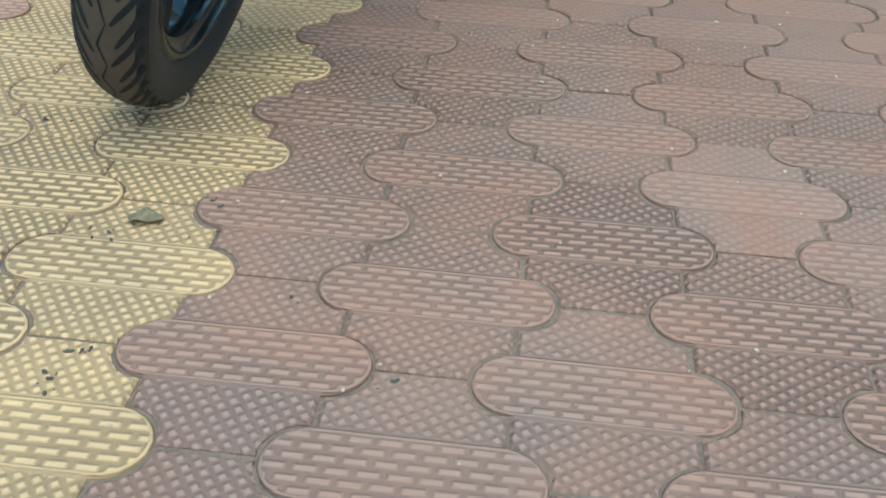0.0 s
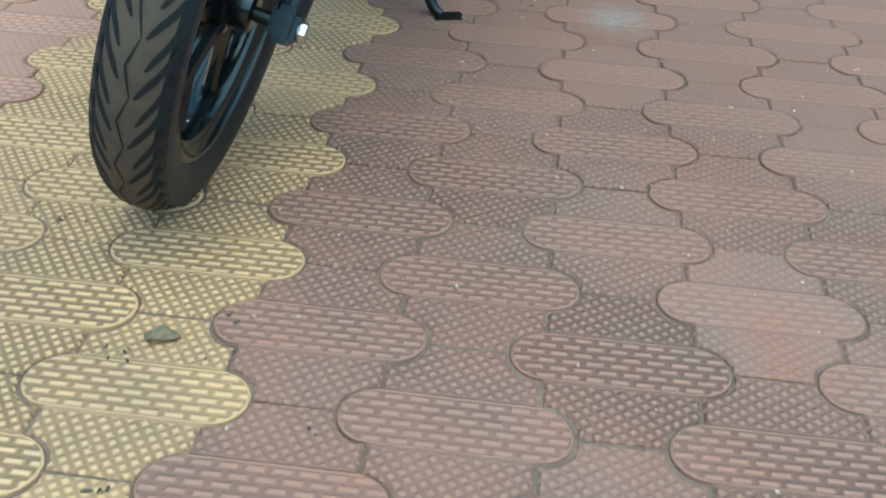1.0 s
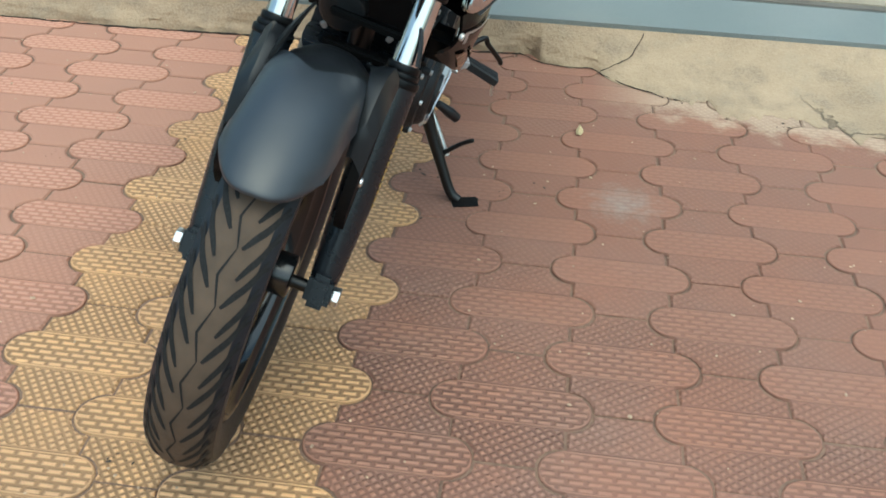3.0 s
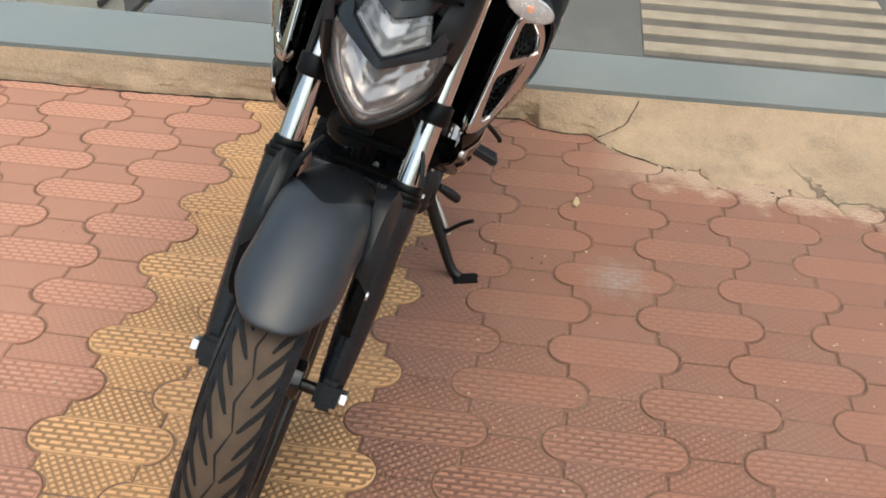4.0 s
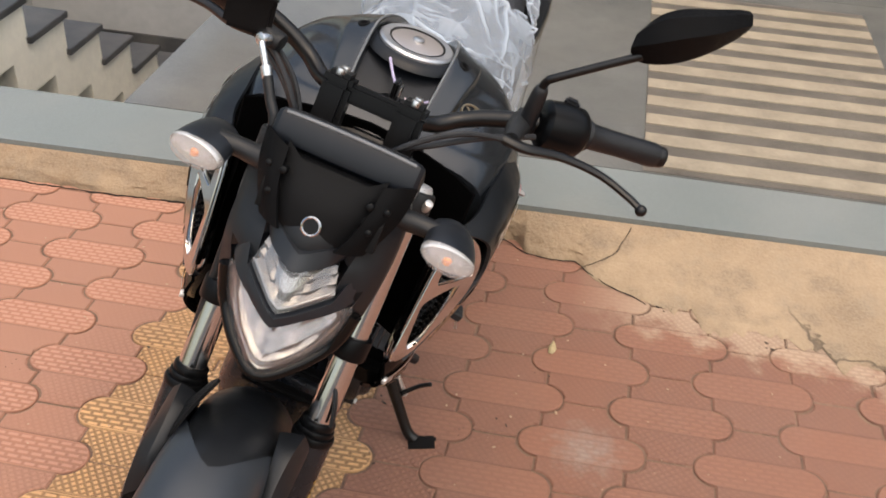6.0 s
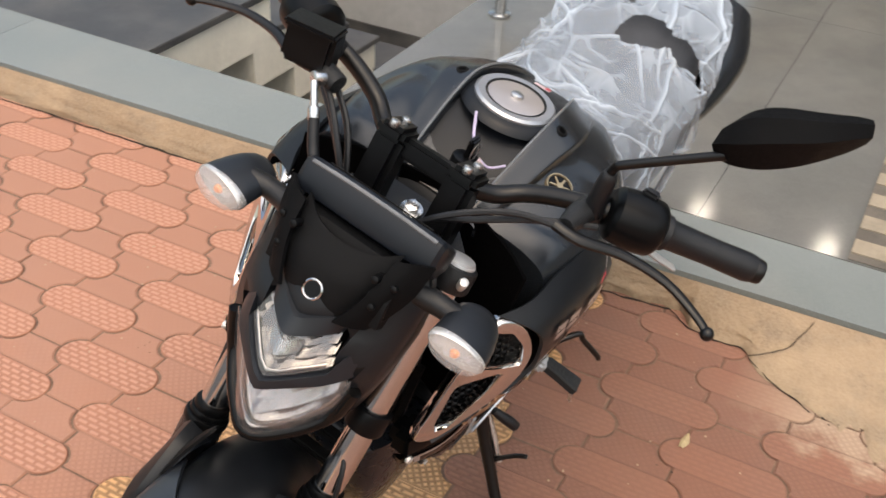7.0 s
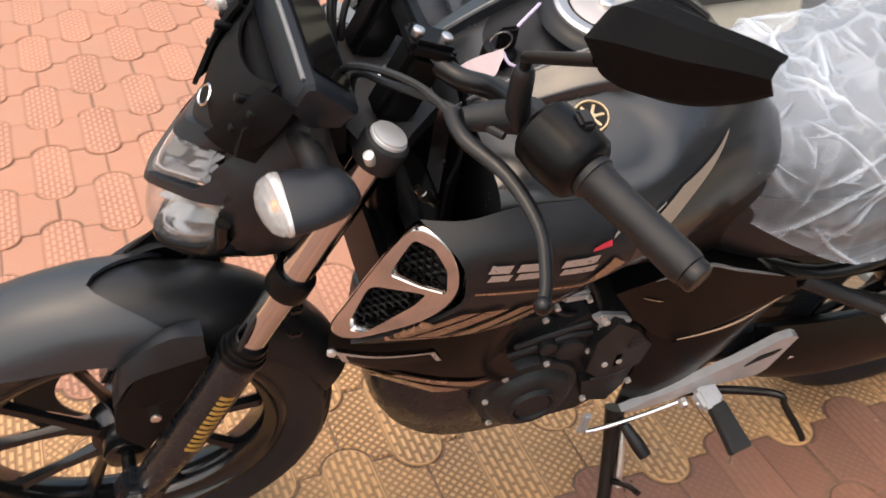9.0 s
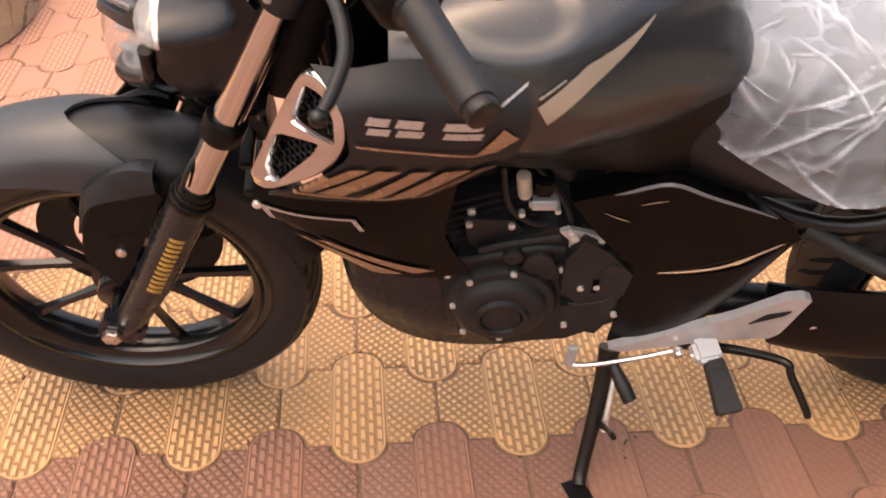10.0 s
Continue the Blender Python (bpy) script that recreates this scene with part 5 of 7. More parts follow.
cap.matrix_local = Matrix.Translation(cap_c) @ pose(0, 0, 0, -4, 0, 0)
part("cap_base", revolve([(0.0560, 0.0015), (0.0600, 0.0010), (0.0680, -0.0040), (0.0720, -0.0100), (0.0560, -0.0120)], (0, 0, 0), 64, "Z"), CONSOLE, cap, "dark mound round the cap", 60)
part("cap_disc", revolve([(0.0, 0.008), (0.030, 0.008), (0.040, 0.006), (0.040, -0.004), (0.0, -0.004)], (0, 0, 0), 40, "Z"), CAP_DISC, cap)
part("lock_button", rod((0, 0, 0.006), (0, 0, 0.013), 0.009, 16, 0.002), ZINC, cap)
part("groove_ring", revolve([(0.0395, 0.0066), (0.0425, 0.0080), (0.0425, 0.0070), (0.0395, 0.0056)], (0, 0, 0), 40, "Z"), GROOVE, cap)
em = part("emblem", revolve([(0.0158, -0.001), (0.0170, 0.0024), (0.0188, 0.0024), (0.0198, -0.001)], (0, 0, 0), 32, "Z"), BRONZE_RING, tank, "round metal emblem")
tank_tree = BVHTree.FromPolygons([v.co.copy() for v in tank.data.vertices], [tuple(q.vertices) for q in tank.data.polygons])
spot = tank_tree.ray_cast(Vector((0.1208, 0.5135, 0.9165)) + Vector((0.68, 0, 0.73)) * 0.2, Vector((-0.68, 0, -0.73)))
out_n = spot[1] if spot[1].x > 0 else -spot[1]
em.matrix_local = Matrix.Translation(spot[0] + out_n * 0.0018) @ out_n.to_track_quat("Z", "Y").to_matrix().to_4x4()
part("emblem_disc", rod((0, 0, -0.002), (0, 0, 0.0004), 0.0170, 24), PLASTIC_SMOOTH, em)
for k in range(3):
    part("emblem_bar", box((0, 0, 0.0008), (0.0290, 0.0030, 0.0016), 0.0004, Euler((0, 0, radians(60 * k + 30))).to_matrix()), BRONZE_RING, em)
part("emblem_hub", rod((0, 0, 0.0005), (0, 0, 0.0024), 0.0052, 6), BRONZE_RING, em)
sticker = part("sticker", box((0.001, 0.6750, 0.9265), (0.026, 0.011, 0.0016), 0.0004, Euler((radians(-19), 0, 0)).to_matrix()), PINK_TAG, tank, "small pale sticker with a red end")
part("sticker_end", box((0.010, 0.6755, 0.9272), (0.007, 0.0095, 0.0018), 0.0003, Euler((radians(-19), 0, 0)).to_matrix()), RED_DECAL, sticker)
# dark console between the two raised bands of the tank top
part("console", shell([[(x * w, y, z + 0.0035 - 0.0015 * abs(x) ** 3) for x in (-1, -0.6, 0, 0.6, 1)] for y, w, z in ((0.388, 0.047, 0.862), (0.405, 0.051, 0.878), (0.45, 0.055, 0.904), (0.51, 0.058, 0.932), (0.57, 0.059, 0.944), (0.63, 0.055, 0.934), (0.69, 0.046, 0.914), (0.73, 0.036, 0.893))], -0.005, (4, 3)), CONSOLE, tank, "dark console round the filler cap", 60)
for s in (1, -1):
    rows = []
    for y, xi, zi, xo, zo in ((0.392, 0.050, 0.888, 0.072, 0.880), (0.420, 0.052, 0.905, 0.078, 0.896), (0.46, 0.055, 0.926, 0.087, 0.915), (0.515, 0.058, 0.950, 0.096, 0.937), (0.57, 0.059, 0.962, 0.103, 0.947), (0.63, 0.053, 0.951, 0.098, 0.935), (0.69, 0.042, 0.926, 0.084, 0.910), (0.735, 0.032, 0.898, 0.066, 0.884)):
        rows.append([(s * (xi - 0.004), y, zi - 0.028), (s * (xi - 0.001), y, zi - 0.006), (s * xi, y, zi - 0.001), (s * (xi + 0.004), y, zi + 0.0005), (s * (xi * 0.5 + xo * 0.5), y, zi * 0.5 + zo * 0.5 + 0.0005), (s * (xo - 0.003), y, zo + 0.001), (s * xo, y, zo - 0.002), (s * (xo + 0.002), y, zo - 0.012)])
    band = part("tank_band", shell(rows, -0.004 * s, (6, 2)), TANK_PAINT, tank, "flat raised band along the tank top", 60)
    # pale tube in place of the highlight on the band's inner edge
    part("band_edge", tube([(s * (r[3][0] * s - 0.0015), r[3][1], r[3][2] + 0.0002) for r in rows], [0.0008, 0.0016, 0.0018, 0.0018, 0.0018, 0.0016, 0.0012, 0.0006], 8, 5), EDGE_SHEEN_GREY, band)
    ring = part("cover_screw", revolve([(0.0050, 0.0010), (0.0066, 0.0022), (0.0084, 0.0010), (0.0084, -0.002), (0.0050, -0.002)], (0, 0, 0), 24, "Z"), PLASTIC, band)
    ring.matrix_local = Matrix.Translation((s * 0.0790, 0.562, 0.9556)) @ pose(0, 0, 0, 0, s * 19, 0)
    part("screw_head", rod((0, 0, -0.002), (0, 0, 0.0004), 0.0052, 16), VOID, ring)

# shrouds with chrome scoops
SCOOP = [(0.143, 0.247, 0.662), (0.146, 0.264, 0.712), (0.150, 0.286, 0.766), (0.151, 0.308, 0.808), (0.156, 0.326, 0.838), (0.178, 0.340, 0.842), (0.200, 0.354, 0.826), (0.211, 0.361, 0.795), (0.209, 0.355, 0.762), (0.198, 0.336, 0.728), (0.180, 0.304, 0.692), (0.162, 0.266, 0.660)]
SC_C = sum((Vector(p) for p in SCOOP), Vector()) / len(SCOOP)
SC_V = (Vector((0.166, 0.332, 0.842)) - Vector((0.150, 0.252, 0.662))).normalized()
SC_N = SC_V.cross(Vector((0.209, 0.355, 0.762)) - SC_C).normalized()
SC_N = SC_N if SC_N.y < 0 else -SC_N
SC_U = SC_N.cross(SC_V)


WINDOWS = ([(0.0175, 0.0600), (0.0000, 0.0660), (-0.0205, 0.0565), (-0.0335, 0.0360), (-0.0120, 0.0235), (0.0140, 0.0130)], [(0.0215, -0.0270), (-0.0195, 0.0060), (-0.0185, -0.0120), (-0.0030, -0.0740), (0.0085, -0.0850), (0.0145, -0.0750)])


def sc(u, v, h):
    return SC_C + SC_U * u + SC_V * v + SC_N * h


def rounded(poly, cut=0.18, n=3):
    """A polygon with its corners cut round."""
    out = []
    m = len(poly)
    for k in range(m):
        a, b, c = (Vector(poly[(k + d) % m]) for d in (-1, 0, 1))
        s, e = b.lerp(a, cut), b.lerp(c, cut)
        for q in range(n + 1):
            t = q / n
            out.append(s.lerp(b, t).lerp(b.lerp(e, t), t))
    return out


def scoop():
    out = [((q - SC_C).dot(SC_U), (q - SC_C).dot(SC_V)) for q in catmull(SCOOP, 4, True)]
    bm = bmesh.new()
    n = len(out)
    loops = [[bm.verts.new(sc(u * k, v * k, h)) for u, v in out] for k, h in ((0.94, 0.0060), (0.965, 0.0048), (0.985, 0.0022), (0.998, -0.0020), (0.99, -0.010))]
    for a, b in zip(loops, loops[1:]):
        for k in range(n):
            bm.faces.new((a[k], a[(k + 1) % n], b[(k + 1) % n], b[k]))
    es = [bm.edges.get((loops[0][k], loops[0][(k + 1) % n])) for k in range(n)]
    for poly in WINDOWS:
        edge = rounded(poly)
        c = sum(edge, Vector((0, 0))) / len(edge)
        rings = [[bm.verts.new(sc(*(c + (q - c) * k), h)) for q in edge] for k, h in ((1.24, 0.0060), (1.16, 0.0030), (1.10, -0.0020), (1.05, -0.0140))]
        m = len(edge)
        for a, b in zip(rings, rings[1:]):
            for k in range(m):
                bm.faces.new((a[k], a[(k + 1) % m], b[(k + 1) % m], b[k]))
        es += [bm.edges.get((rings[0][k], rings[0][(k + 1) % m])) for k in range(m)]
    bmesh.ops.triangle_fill(bm, use_beauty=True, edges=es)
    return bm


scoops = pair("scoop_frame", scoop, CHROME, bike, "chrome framed air scoop with black mesh", 30)
for ob, s in zip(scoops, (1, -1)):
    def sx(p):
        return Vector((p[0] * s, p[1], p[2]))
    back = bmesh.new()
    loop = [sx(p - SC_N * 0.014) for p in [SC_C + (q - SC_C) * 0.93 for q in catmull(SCOOP, 2, True)]]
    mid = back.verts.new(sum(loop, Vector()) / len(loop))
    vs = [back.verts.new(p) for p in loop]
    for k in range(len(vs)):
        back.faces.new((vs[k], vs[(k + 1) % len(vs)], mid))
    part("mesh_back", back, PLASTIC, ob)
    mesh = bmesh.new()

    def inside(a, b):
        hit = False
        for poly in WINDOWS:
            for (x1, y1), (x2, y2) in zip(poly, poly[1:] + poly[:1]):
                if (y1 > b) != (y2 > b) and a < (x2 - x1) * (b - y1) / (y2 - y1) + x1:
                    hit = not hit
        return hit

    # honeycomb: a small open hexagon round every node
    for i in range(-12, 13):
        for j in range(-16, 17):
            a, b = (i + (j % 2) * 0.5) * 0.0096, j * 0.0083
            if inside(a, b):
                o = [[], [], []]
                for k in range(6):
                    t = math.pi / 6 + k * math.pi / 3
                    for r, h, lst in ((0.0054, -0.010, o[0]), (0.0036, -0.0085, o[1]), (0.0030, -0.0135, o[2])):
                        lst.append(mesh.verts.new(sx(SC_C + SC_U * (a + r * math.cos(t)) + SC_V * (b + r * math.sin(t)) + SC_N * h)))
                for p, q in zip(o, o[1:]):
                    for k in range(6):
                        mesh.faces.new((p[k], p[(k + 1) % 6], q[(k + 1) % 6], q[k]))
    part("mesh", mesh, PLASTIC_SMOOTH, ob, "black honeycomb mesh", 20)


def side_shroud():
    return shell([
        [(0.158, 0.328, 0.842), (0.176, 0.37, 0.852), (0.180, 0.42, 0.866), (0.186, 0.48, 0.870), (0.186, 0.54, 0.864)],
        [(0.203, 0.356, 0.828), (0.209, 0.39, 0.836), (0.213, 0.43, 0.840), (0.218, 0.48, 0.838), (0.216, 0.545, 0.830)],
        [(0.214, 0.364, 0.796), (0.218, 0.40, 0.798), (0.221, 0.44, 0.798), (0.223, 0.49, 0.796), (0.217, 0.540, 0.796)],
        [(0.212, 0.358, 0.758), (0.215, 0.40, 0.758), (0.216, 0.44, 0.757), (0.214, 0.485, 0.758), (0.204, 0.528, 0.760)],
        [(0.184, 0.308, 0.692), (0.193, 0.36, 0.692), (0.197, 0.41, 0.694), (0.194, 0.455, 0.702), (0.182, 0.505, 0.722)],
        [(0.162, 0.266, 0.656), (0.174, 0.32, 0.660), (0.180, 0.38, 0.663), (0.180, 0.43, 0.670), (0.170, 0.490, 0.690)],
    ], -0.005, (4, 4))


shr = pair("side_shroud", side_shroud, MATTE, bike, "matte black tank shroud with silver and bronze decals", 60)


def low_shroud():
    return shell([
        [(0.140, 0.248, 0.652), (0.160, 0.30, 0.655), (0.170, 0.37, 0.658), (0.172, 0.43, 0.664), (0.166, 0.480, 0.680)],
        [(0.146, 0.246, 0.626), (0.165, 0.30, 0.618), (0.172, 0.37, 0.612), (0.170, 0.43, 0.612), (0.160, 0.473, 0.622)],
        [(0.140, 0.258, 0.596), (0.158, 0.31, 0.572), (0.168, 0.37, 0.556), (0.166, 0.43, 0.548), (0.154, 0.470, 0.560)],
        [(0.122, 0.282, 0.568), (0.144, 0.33, 0.534), (0.158, 0.395, 0.500), (0.156, 0.450, 0.486), (0.146, 0.505, 0.482)],
    ], -0.005, (4, 4))


lows = pair("lower_shroud", low_shroud, DEEP_GLOSS, bike, "glossy black lower shroud with bronze stripes", 60)


class Surface:
    """The outer face of a panel as a function of its length and height, to lay decals on."""

    def __init__(self, ob):
        self.tree = bvhtree_of(ob)

    def at(self, y, z, out):
        best = None
        for side in (1, -1):
            hit = self.tree.ray_cast(Vector((0.4 * side, y, z)), Vector((-side, 0, 0)))
            if hit[0] is not None and (best is None or abs(hit[0].x) > abs(best[0].x)):
                best = hit
        if best is None:
            hit = self.tree.find_nearest(Vector((0.2 * self.sign, y, z)))
            best = (hit[0], hit[1])
        n = best[1] if best[1].x * self.sign > 0 else -best[1]
        return best[0] + n * out


def bvhtree_of(ob):
    return BVHTree.FromPolygons([v.co.copy() for v in ob.data.vertices], [tuple(p.vertices) for p in ob.data.polygons])


def decal(surf, corners, mat, parent, n=10, m=3, out=0.0034):
    """A four-cornered film (y, z) laid on a panel: first two corners along its upper edge, then two along its lower."""
    a, b, c, d = (Vector(q) for q in corners)
    n, m = n * 2, m * 2
    bm = bmesh.new()
    g = []
    for i in range(m + 1):
        row = []
        for j in range(n + 1):
            p = a.lerp(b, j / n).lerp(d.lerp(c, j / n), i / m)
            row.append(bm.verts.new(surf.at(p.x, p.y, out)))
        g.append(row)
    for i in range(m):
        for j in range(n):
            bm.faces.new((g[i][j], g[i][j + 1], g[i + 1][j + 1], g[i + 1][j]))
    return part("decal_bar", bm, mat, parent, "", 60)


for ob, lo, s in ((shr[0], lows[0], 1), (shr[1], lows[1], -1)):
    top, low = Surface(ob), Surface(lo)
    top.sign = low.sign = s
    # model name, as plain silver shapes
    for a, b in ((0.382, 0.404), (0.411, 0.437), (0.458, 0.496)):
        for zl, zh in ((0.8195, 0.8290), (0.8085, 0.8170)):
            decal(top, ((a + 0.004, zh), (b + 0.004, zh), (b, zl), (a, zl)), SILVER_DECAL, ob, 5, 2)
    decal(top, ((0.372, 0.7925), (0.492, 0.7855), (0.492, 0.7825), (0.372, 0.7895)), BROWN_DECAL, ob)
    decal(top, ((0.492, 0.838), (0.512, 0.841), (0.512, 0.836), (0.490, 0.834)), RED_DECAL, ob, 4, 1)
    decal(top, ((0.516, 0.845), (0.542, 0.858), (0.540, 0.855), (0.514, 0.841)), SILVER_DECAL, ob, 5, 1)
    for a0, a1, b0, b1 in ((0.365, 0.385, 0.300, 0.318), (0.392, 0.418, 0.326, 0.352), (0.430, 0.452, 0.372, 0.392), (0.462, 0.490, 0.402, 0.428), (0.497, 0.522, 0.436, 0.458)):
        decal(top, ((a0, 0.754), (a1, 0.754), (b1, 0.690), (b0, 0.690)), BROWN_DECAL, ob, 4, 8)
    decal(top, ((0.286, 0.684), (0.450, 0.694), (0.450, 0.689), (0.286, 0.679)), BROWN_DECAL, ob, 14, 1)
    for a0, a1, b0, b1 in ((0.282, 0.304, 0.380, 0.418), (0.314, 0.328, 0.432, 0.458)):
        decal(low, ((a0, 0.578), (a1, 0.578), (b1, 0.506), (b0, 0.506)), BROWN_DECAL, lo, 3, 10)
    decal(low, ((0.262, 0.6225), (0.362, 0.6205), (0.371, 0.6050), (0.268, 0.6070)), GLOSS, lo, 10, 3, 0.0030)
    part("slot_end", rod((s * 0.150, 0.2485, 0.622), (s * 0.156, 0.2470, 0.622), 0.0058, 10, 0.001), BOLT, lo)
    decal(low, ((0.252, 0.628), (0.364, 0.624), (0.364, 0.6215), (0.252, 0.6235)), SILVER_DECAL, lo, 10, 1)
    decal(low, ((0.253, 0.626), (0.262, 0.626), (0.270, 0.606), (0.262, 0.606)), SILVER_DECAL, lo, 2, 4)
    decal(low, ((0.358, 0.622), (0.364, 0.622), (0.374, 0.604), (0.368, 0.604)), SILVER_DECAL, lo, 2, 4)


def tank_skirt():
    return shell([
        [(0.204, 0.526, 0.768), (0.194, 0.582, 0.826), (0.172, 0.622, 0.848), (0.134, 0.676, 0.868), (0.104, 0.755, 0.834)],
        [(0.190, 0.522, 0.735), (0.186, 0.595, 0.765), (0.168, 0.655, 0.782), (0.144, 0.715, 0.800), (0.120, 0.775, 0.780)],
        [(0.166, 0.510, 0.706), (0.158, 0.585, 0.704), (0.146, 0.660, 0.705), (0.132, 0.725, 0.715), (0.116, 0.790, 0.715)],
        [(0.140, 0.505, 0.680), (0.134, 0.580, 0.668), (0.126, 0.660, 0.655), (0.122, 0.725, 0.645), (0.110, 0.790, 0.650)],
    ], -0.004, (4, 4))


skirts = pair("tank_skirt", tank_skirt, SKIRT_BLACK, bike, "satin black panel under the tank", 60)

# pale blade from the shroud up the tank, a painted chamfer reflection, laid on whatever is outermost there


class Joined(Surface):
    """The outermost face of several panels on one side."""

    def __init__(self, obs, sign):
        verts, faces = [], []
        for o in obs:
            base = len(verts)
            verts += [v.co.copy() for v in o.data.vertices]
            faces += [tuple(base + k for k in q.vertices) for q in o.data.polygons]
        self.tree, self.sign = BVHTree.FromPolygons(verts, faces), sign

    def at(self, y, z, out):
        hit = self.tree.ray_cast(Vector((0.4 * self.sign, y, z)), Vector((-self.sign, 0, 0)))
        if hit[0] is None:
            hit = self.tree.find_nearest(Vector((0.2 * self.sign, y, z)))
        n = hit[1] if hit[1].x * self.sign > 0 else -hit[1]
        return hit[0] + n * out


for k, s in enumerate((1, -1)):
    side = Joined((tank, skirts[k], shr[k]), s)
    for corners, mat in (
        (((0.668, 0.8940), (0.600, 0.8690), (0.612, 0.8530), (0.668, 0.8932)), CHAMFER),
        (((0.600, 0.8690), (0.552, 0.8340), (0.563, 0.8140), (0.612, 0.8530)), CHAMFER),
        (((0.535, 0.8060), (0.519, 0.8200), (0.491, 0.7820), (0.514, 0.7880)), BROWN_DECAL),
        (((0.579, 0.8595), (0.553, 0.8435), (0.553, 0.8410), (0.579, 0.8575)), SILVER_DECAL),
    ):
        decal(side, corners, mat, tank, 20, 5, 0.0026)

# engine
eng = part("crankcase", prism([(0.47, 0.40), (0.50, 0.29), (0.56, 0.245), (0.66, 0.255), (0.73, 0.30), (0.745, 0.41), (0.70, 0.50), (0.62, 0.52), (0.53, 0.47)], -0.105, 0.105, "x", 0.018), CAST, bike, "black engine crankcase")
part("stator_cover", revolve([(0.0, 0.141), (0.026, 0.141), (0.029, 0.138), (0.031, 0.144), (0.037, 0.145), (0.040, 0.138), (0.054, 0.137), (0.062, 0.131), (0.066, 0.122), (0.076, 0.119), (0.080, 0.112), (0.082, 0.096), (0.0, 0.096)], (0, 0.555, 0.360), 56), CAST, bike, "round black engine cover")
for y, z, x in ((0.568, 0.437, 0.119), (0.509, 0.420, 0.120), (0.488, 0.3685, 0.121), (0.479, 0.422, 0.108), (0.634, 0.4385, 0.113), (0.505, 0.300, 0.119), (0.560, 0.272, 0.112)):
    part("boss", rod((0.098, y, z), (x, y, z), 0.0085, 12, 0.002), CAST, eng)
    part("bolt", rod((x - 0.002, y, z), (x + 0.005, y, z), 0.0048, 8, 0.001), BOLT, eng)
part("case_rib", tube([(0.104, 0.480, 0.445), (0.107, 0.540, 0.462), (0.107, 0.600, 0.478), (0.106, 0.640, 0.474), (0.105, 0.700, 0.492)], 0.006, 8, 4), CAST, eng)
part("case_rib", tube([(0.104, 0.520, 0.470), (0.106, 0.570, 0.488), (0.106, 0.625, 0.500)], 0.0055, 8, 4), CAST, eng)
gear = part("gear_cover", prism([(0.634, 0.478), (0.655, 0.514), (0.690, 0.490), (0.728, 0.441), (0.722, 0.394), (0.676, 0.362), (0.634, 0.402)], 0.095, 0.127, "x", 0.008), CAST, bike, "black gearbox cover")
part("sprocket_cover", prism([(0.640, 0.362), (0.676, 0.360), (0.722, 0.388), (0.716, 0.328), (0.698, 0.290), (0.655, 0.306)], 0.092, 0.120, "x", 0.008), CAST, bike, "black sprocket cover")
# black plate on the cover, painted as the shade inside its slot
part("cover_slot", prism([(0.676, 0.432), (0.684, 0.432), (0.684, 0.404), (0.676, 0.404)], 0.1268, 0.1282, "x", 0.0004), VOID, gear)
part("cover_rib", tube([(0.124, 0.650, 0.372), (0.126, 0.690, 0.378), (0.124, 0.722, 0.398)], 0.0030, 8, 4), CAST, gear)
cover = part("head_cover", prism([(0.498, 0.522), (0.564, 0.518), (0.594, 0.474), (0.590, 0.444), (0.540, 0.440), (0.506, 0.472)], 0.060, 0.094, "x", 0.010), CAST, bike, "black cylinder head cover")
for y, z in ((0.505, 0.513), (0.561, 0.509), (0.583, 0.454)):
    part("bolt", rod((0.092, y, z), (0.099, y, z), 0.0050, 8, 0.001), BOLT, cover)
part("side_plate", prism([(0.560, 0.440), (0.622, 0.448), (0.640, 0.428), (0.612, 0.408), (0.566, 0.416)], 0.098, 0.112, "x", 0.005), CAST, bike)
for y, z in ((0.660, 0.414), (0.682, 0.416), (0.716, 0.350), (0.648, 0.325)):
    part("bolt", rod((0.124, y, z), (0.131, y, z), 0.0048, 8, 0.001), BOLT, eng)
for y, z, r in ((0.600, 0.455, 0.022), (0.565, 0.470, 0.014), (0.690, 0.420, 0.020)):
    part("boss", rod((0.100, y, z), (0.121, y, z), r, 18, 0.004), CAST, eng)
part("boss", rod((0.118, 0.700, 0.452), (0.130, 0.700, 0.452), 0.014, 16, 0.004), CAST, eng)
cyl = part("cylinder", box((0, 0.525, 0.50), (0.10, 0.10, 0.17), 0.012, Euler((radians(20), 0, 0)).to_matrix()), CAST, bike, "black finned cylinder")
for k in range(10):
    z = 0.430 + k * 0.0135
    part("fin", box((0, 0.545 - (z - 0.48) * 0.36, z), (0.168, 0.130, 0.0042), 0.0014, Euler((radians(20), 0, 0)).to_matrix()), CAST, cyl)
part("cylinder_head", box((0, 0.490, 0.605), (0.145, 0.12, 0.070), 0.016, Euler((radians(20), 0, 0)).to_matrix()), CAST, bike)
part("bolt", rod((0.078, 0.508, 0.526), (0.088, 0.508, 0.526), 0.006, 6, 0.001), BOLT, cyl)
part("intake", rod((0.03, 0.545, 0.60), (0.05, 0.640, 0.575), 0.026, 18, 0.004), RUBBER, bike)
inj = part("injector", rod((0.080, 0.576, 0.552), (0.083, 0.570, 0.596), 0.0095, 14, 0.003), IVORY, bike, "ivory plastic injector body")
part("injector_block", box((0.078, 0.602, 0.540), (0.026, 0.040, 0.018), 0.004), ALU, inj)
part("plug", box((0.080, 0.598, 0.574), (0.026, 0.024, 0.030), 0.004), PLASTIC_SMOOTH, inj)
for y, z in ((0.572, 0.534), (0.618, 0.540)):
    part("bolt", rod((0.090, y, z), (0.100, y, z), 0.0046, 6, 0.001), BOLT, inj)
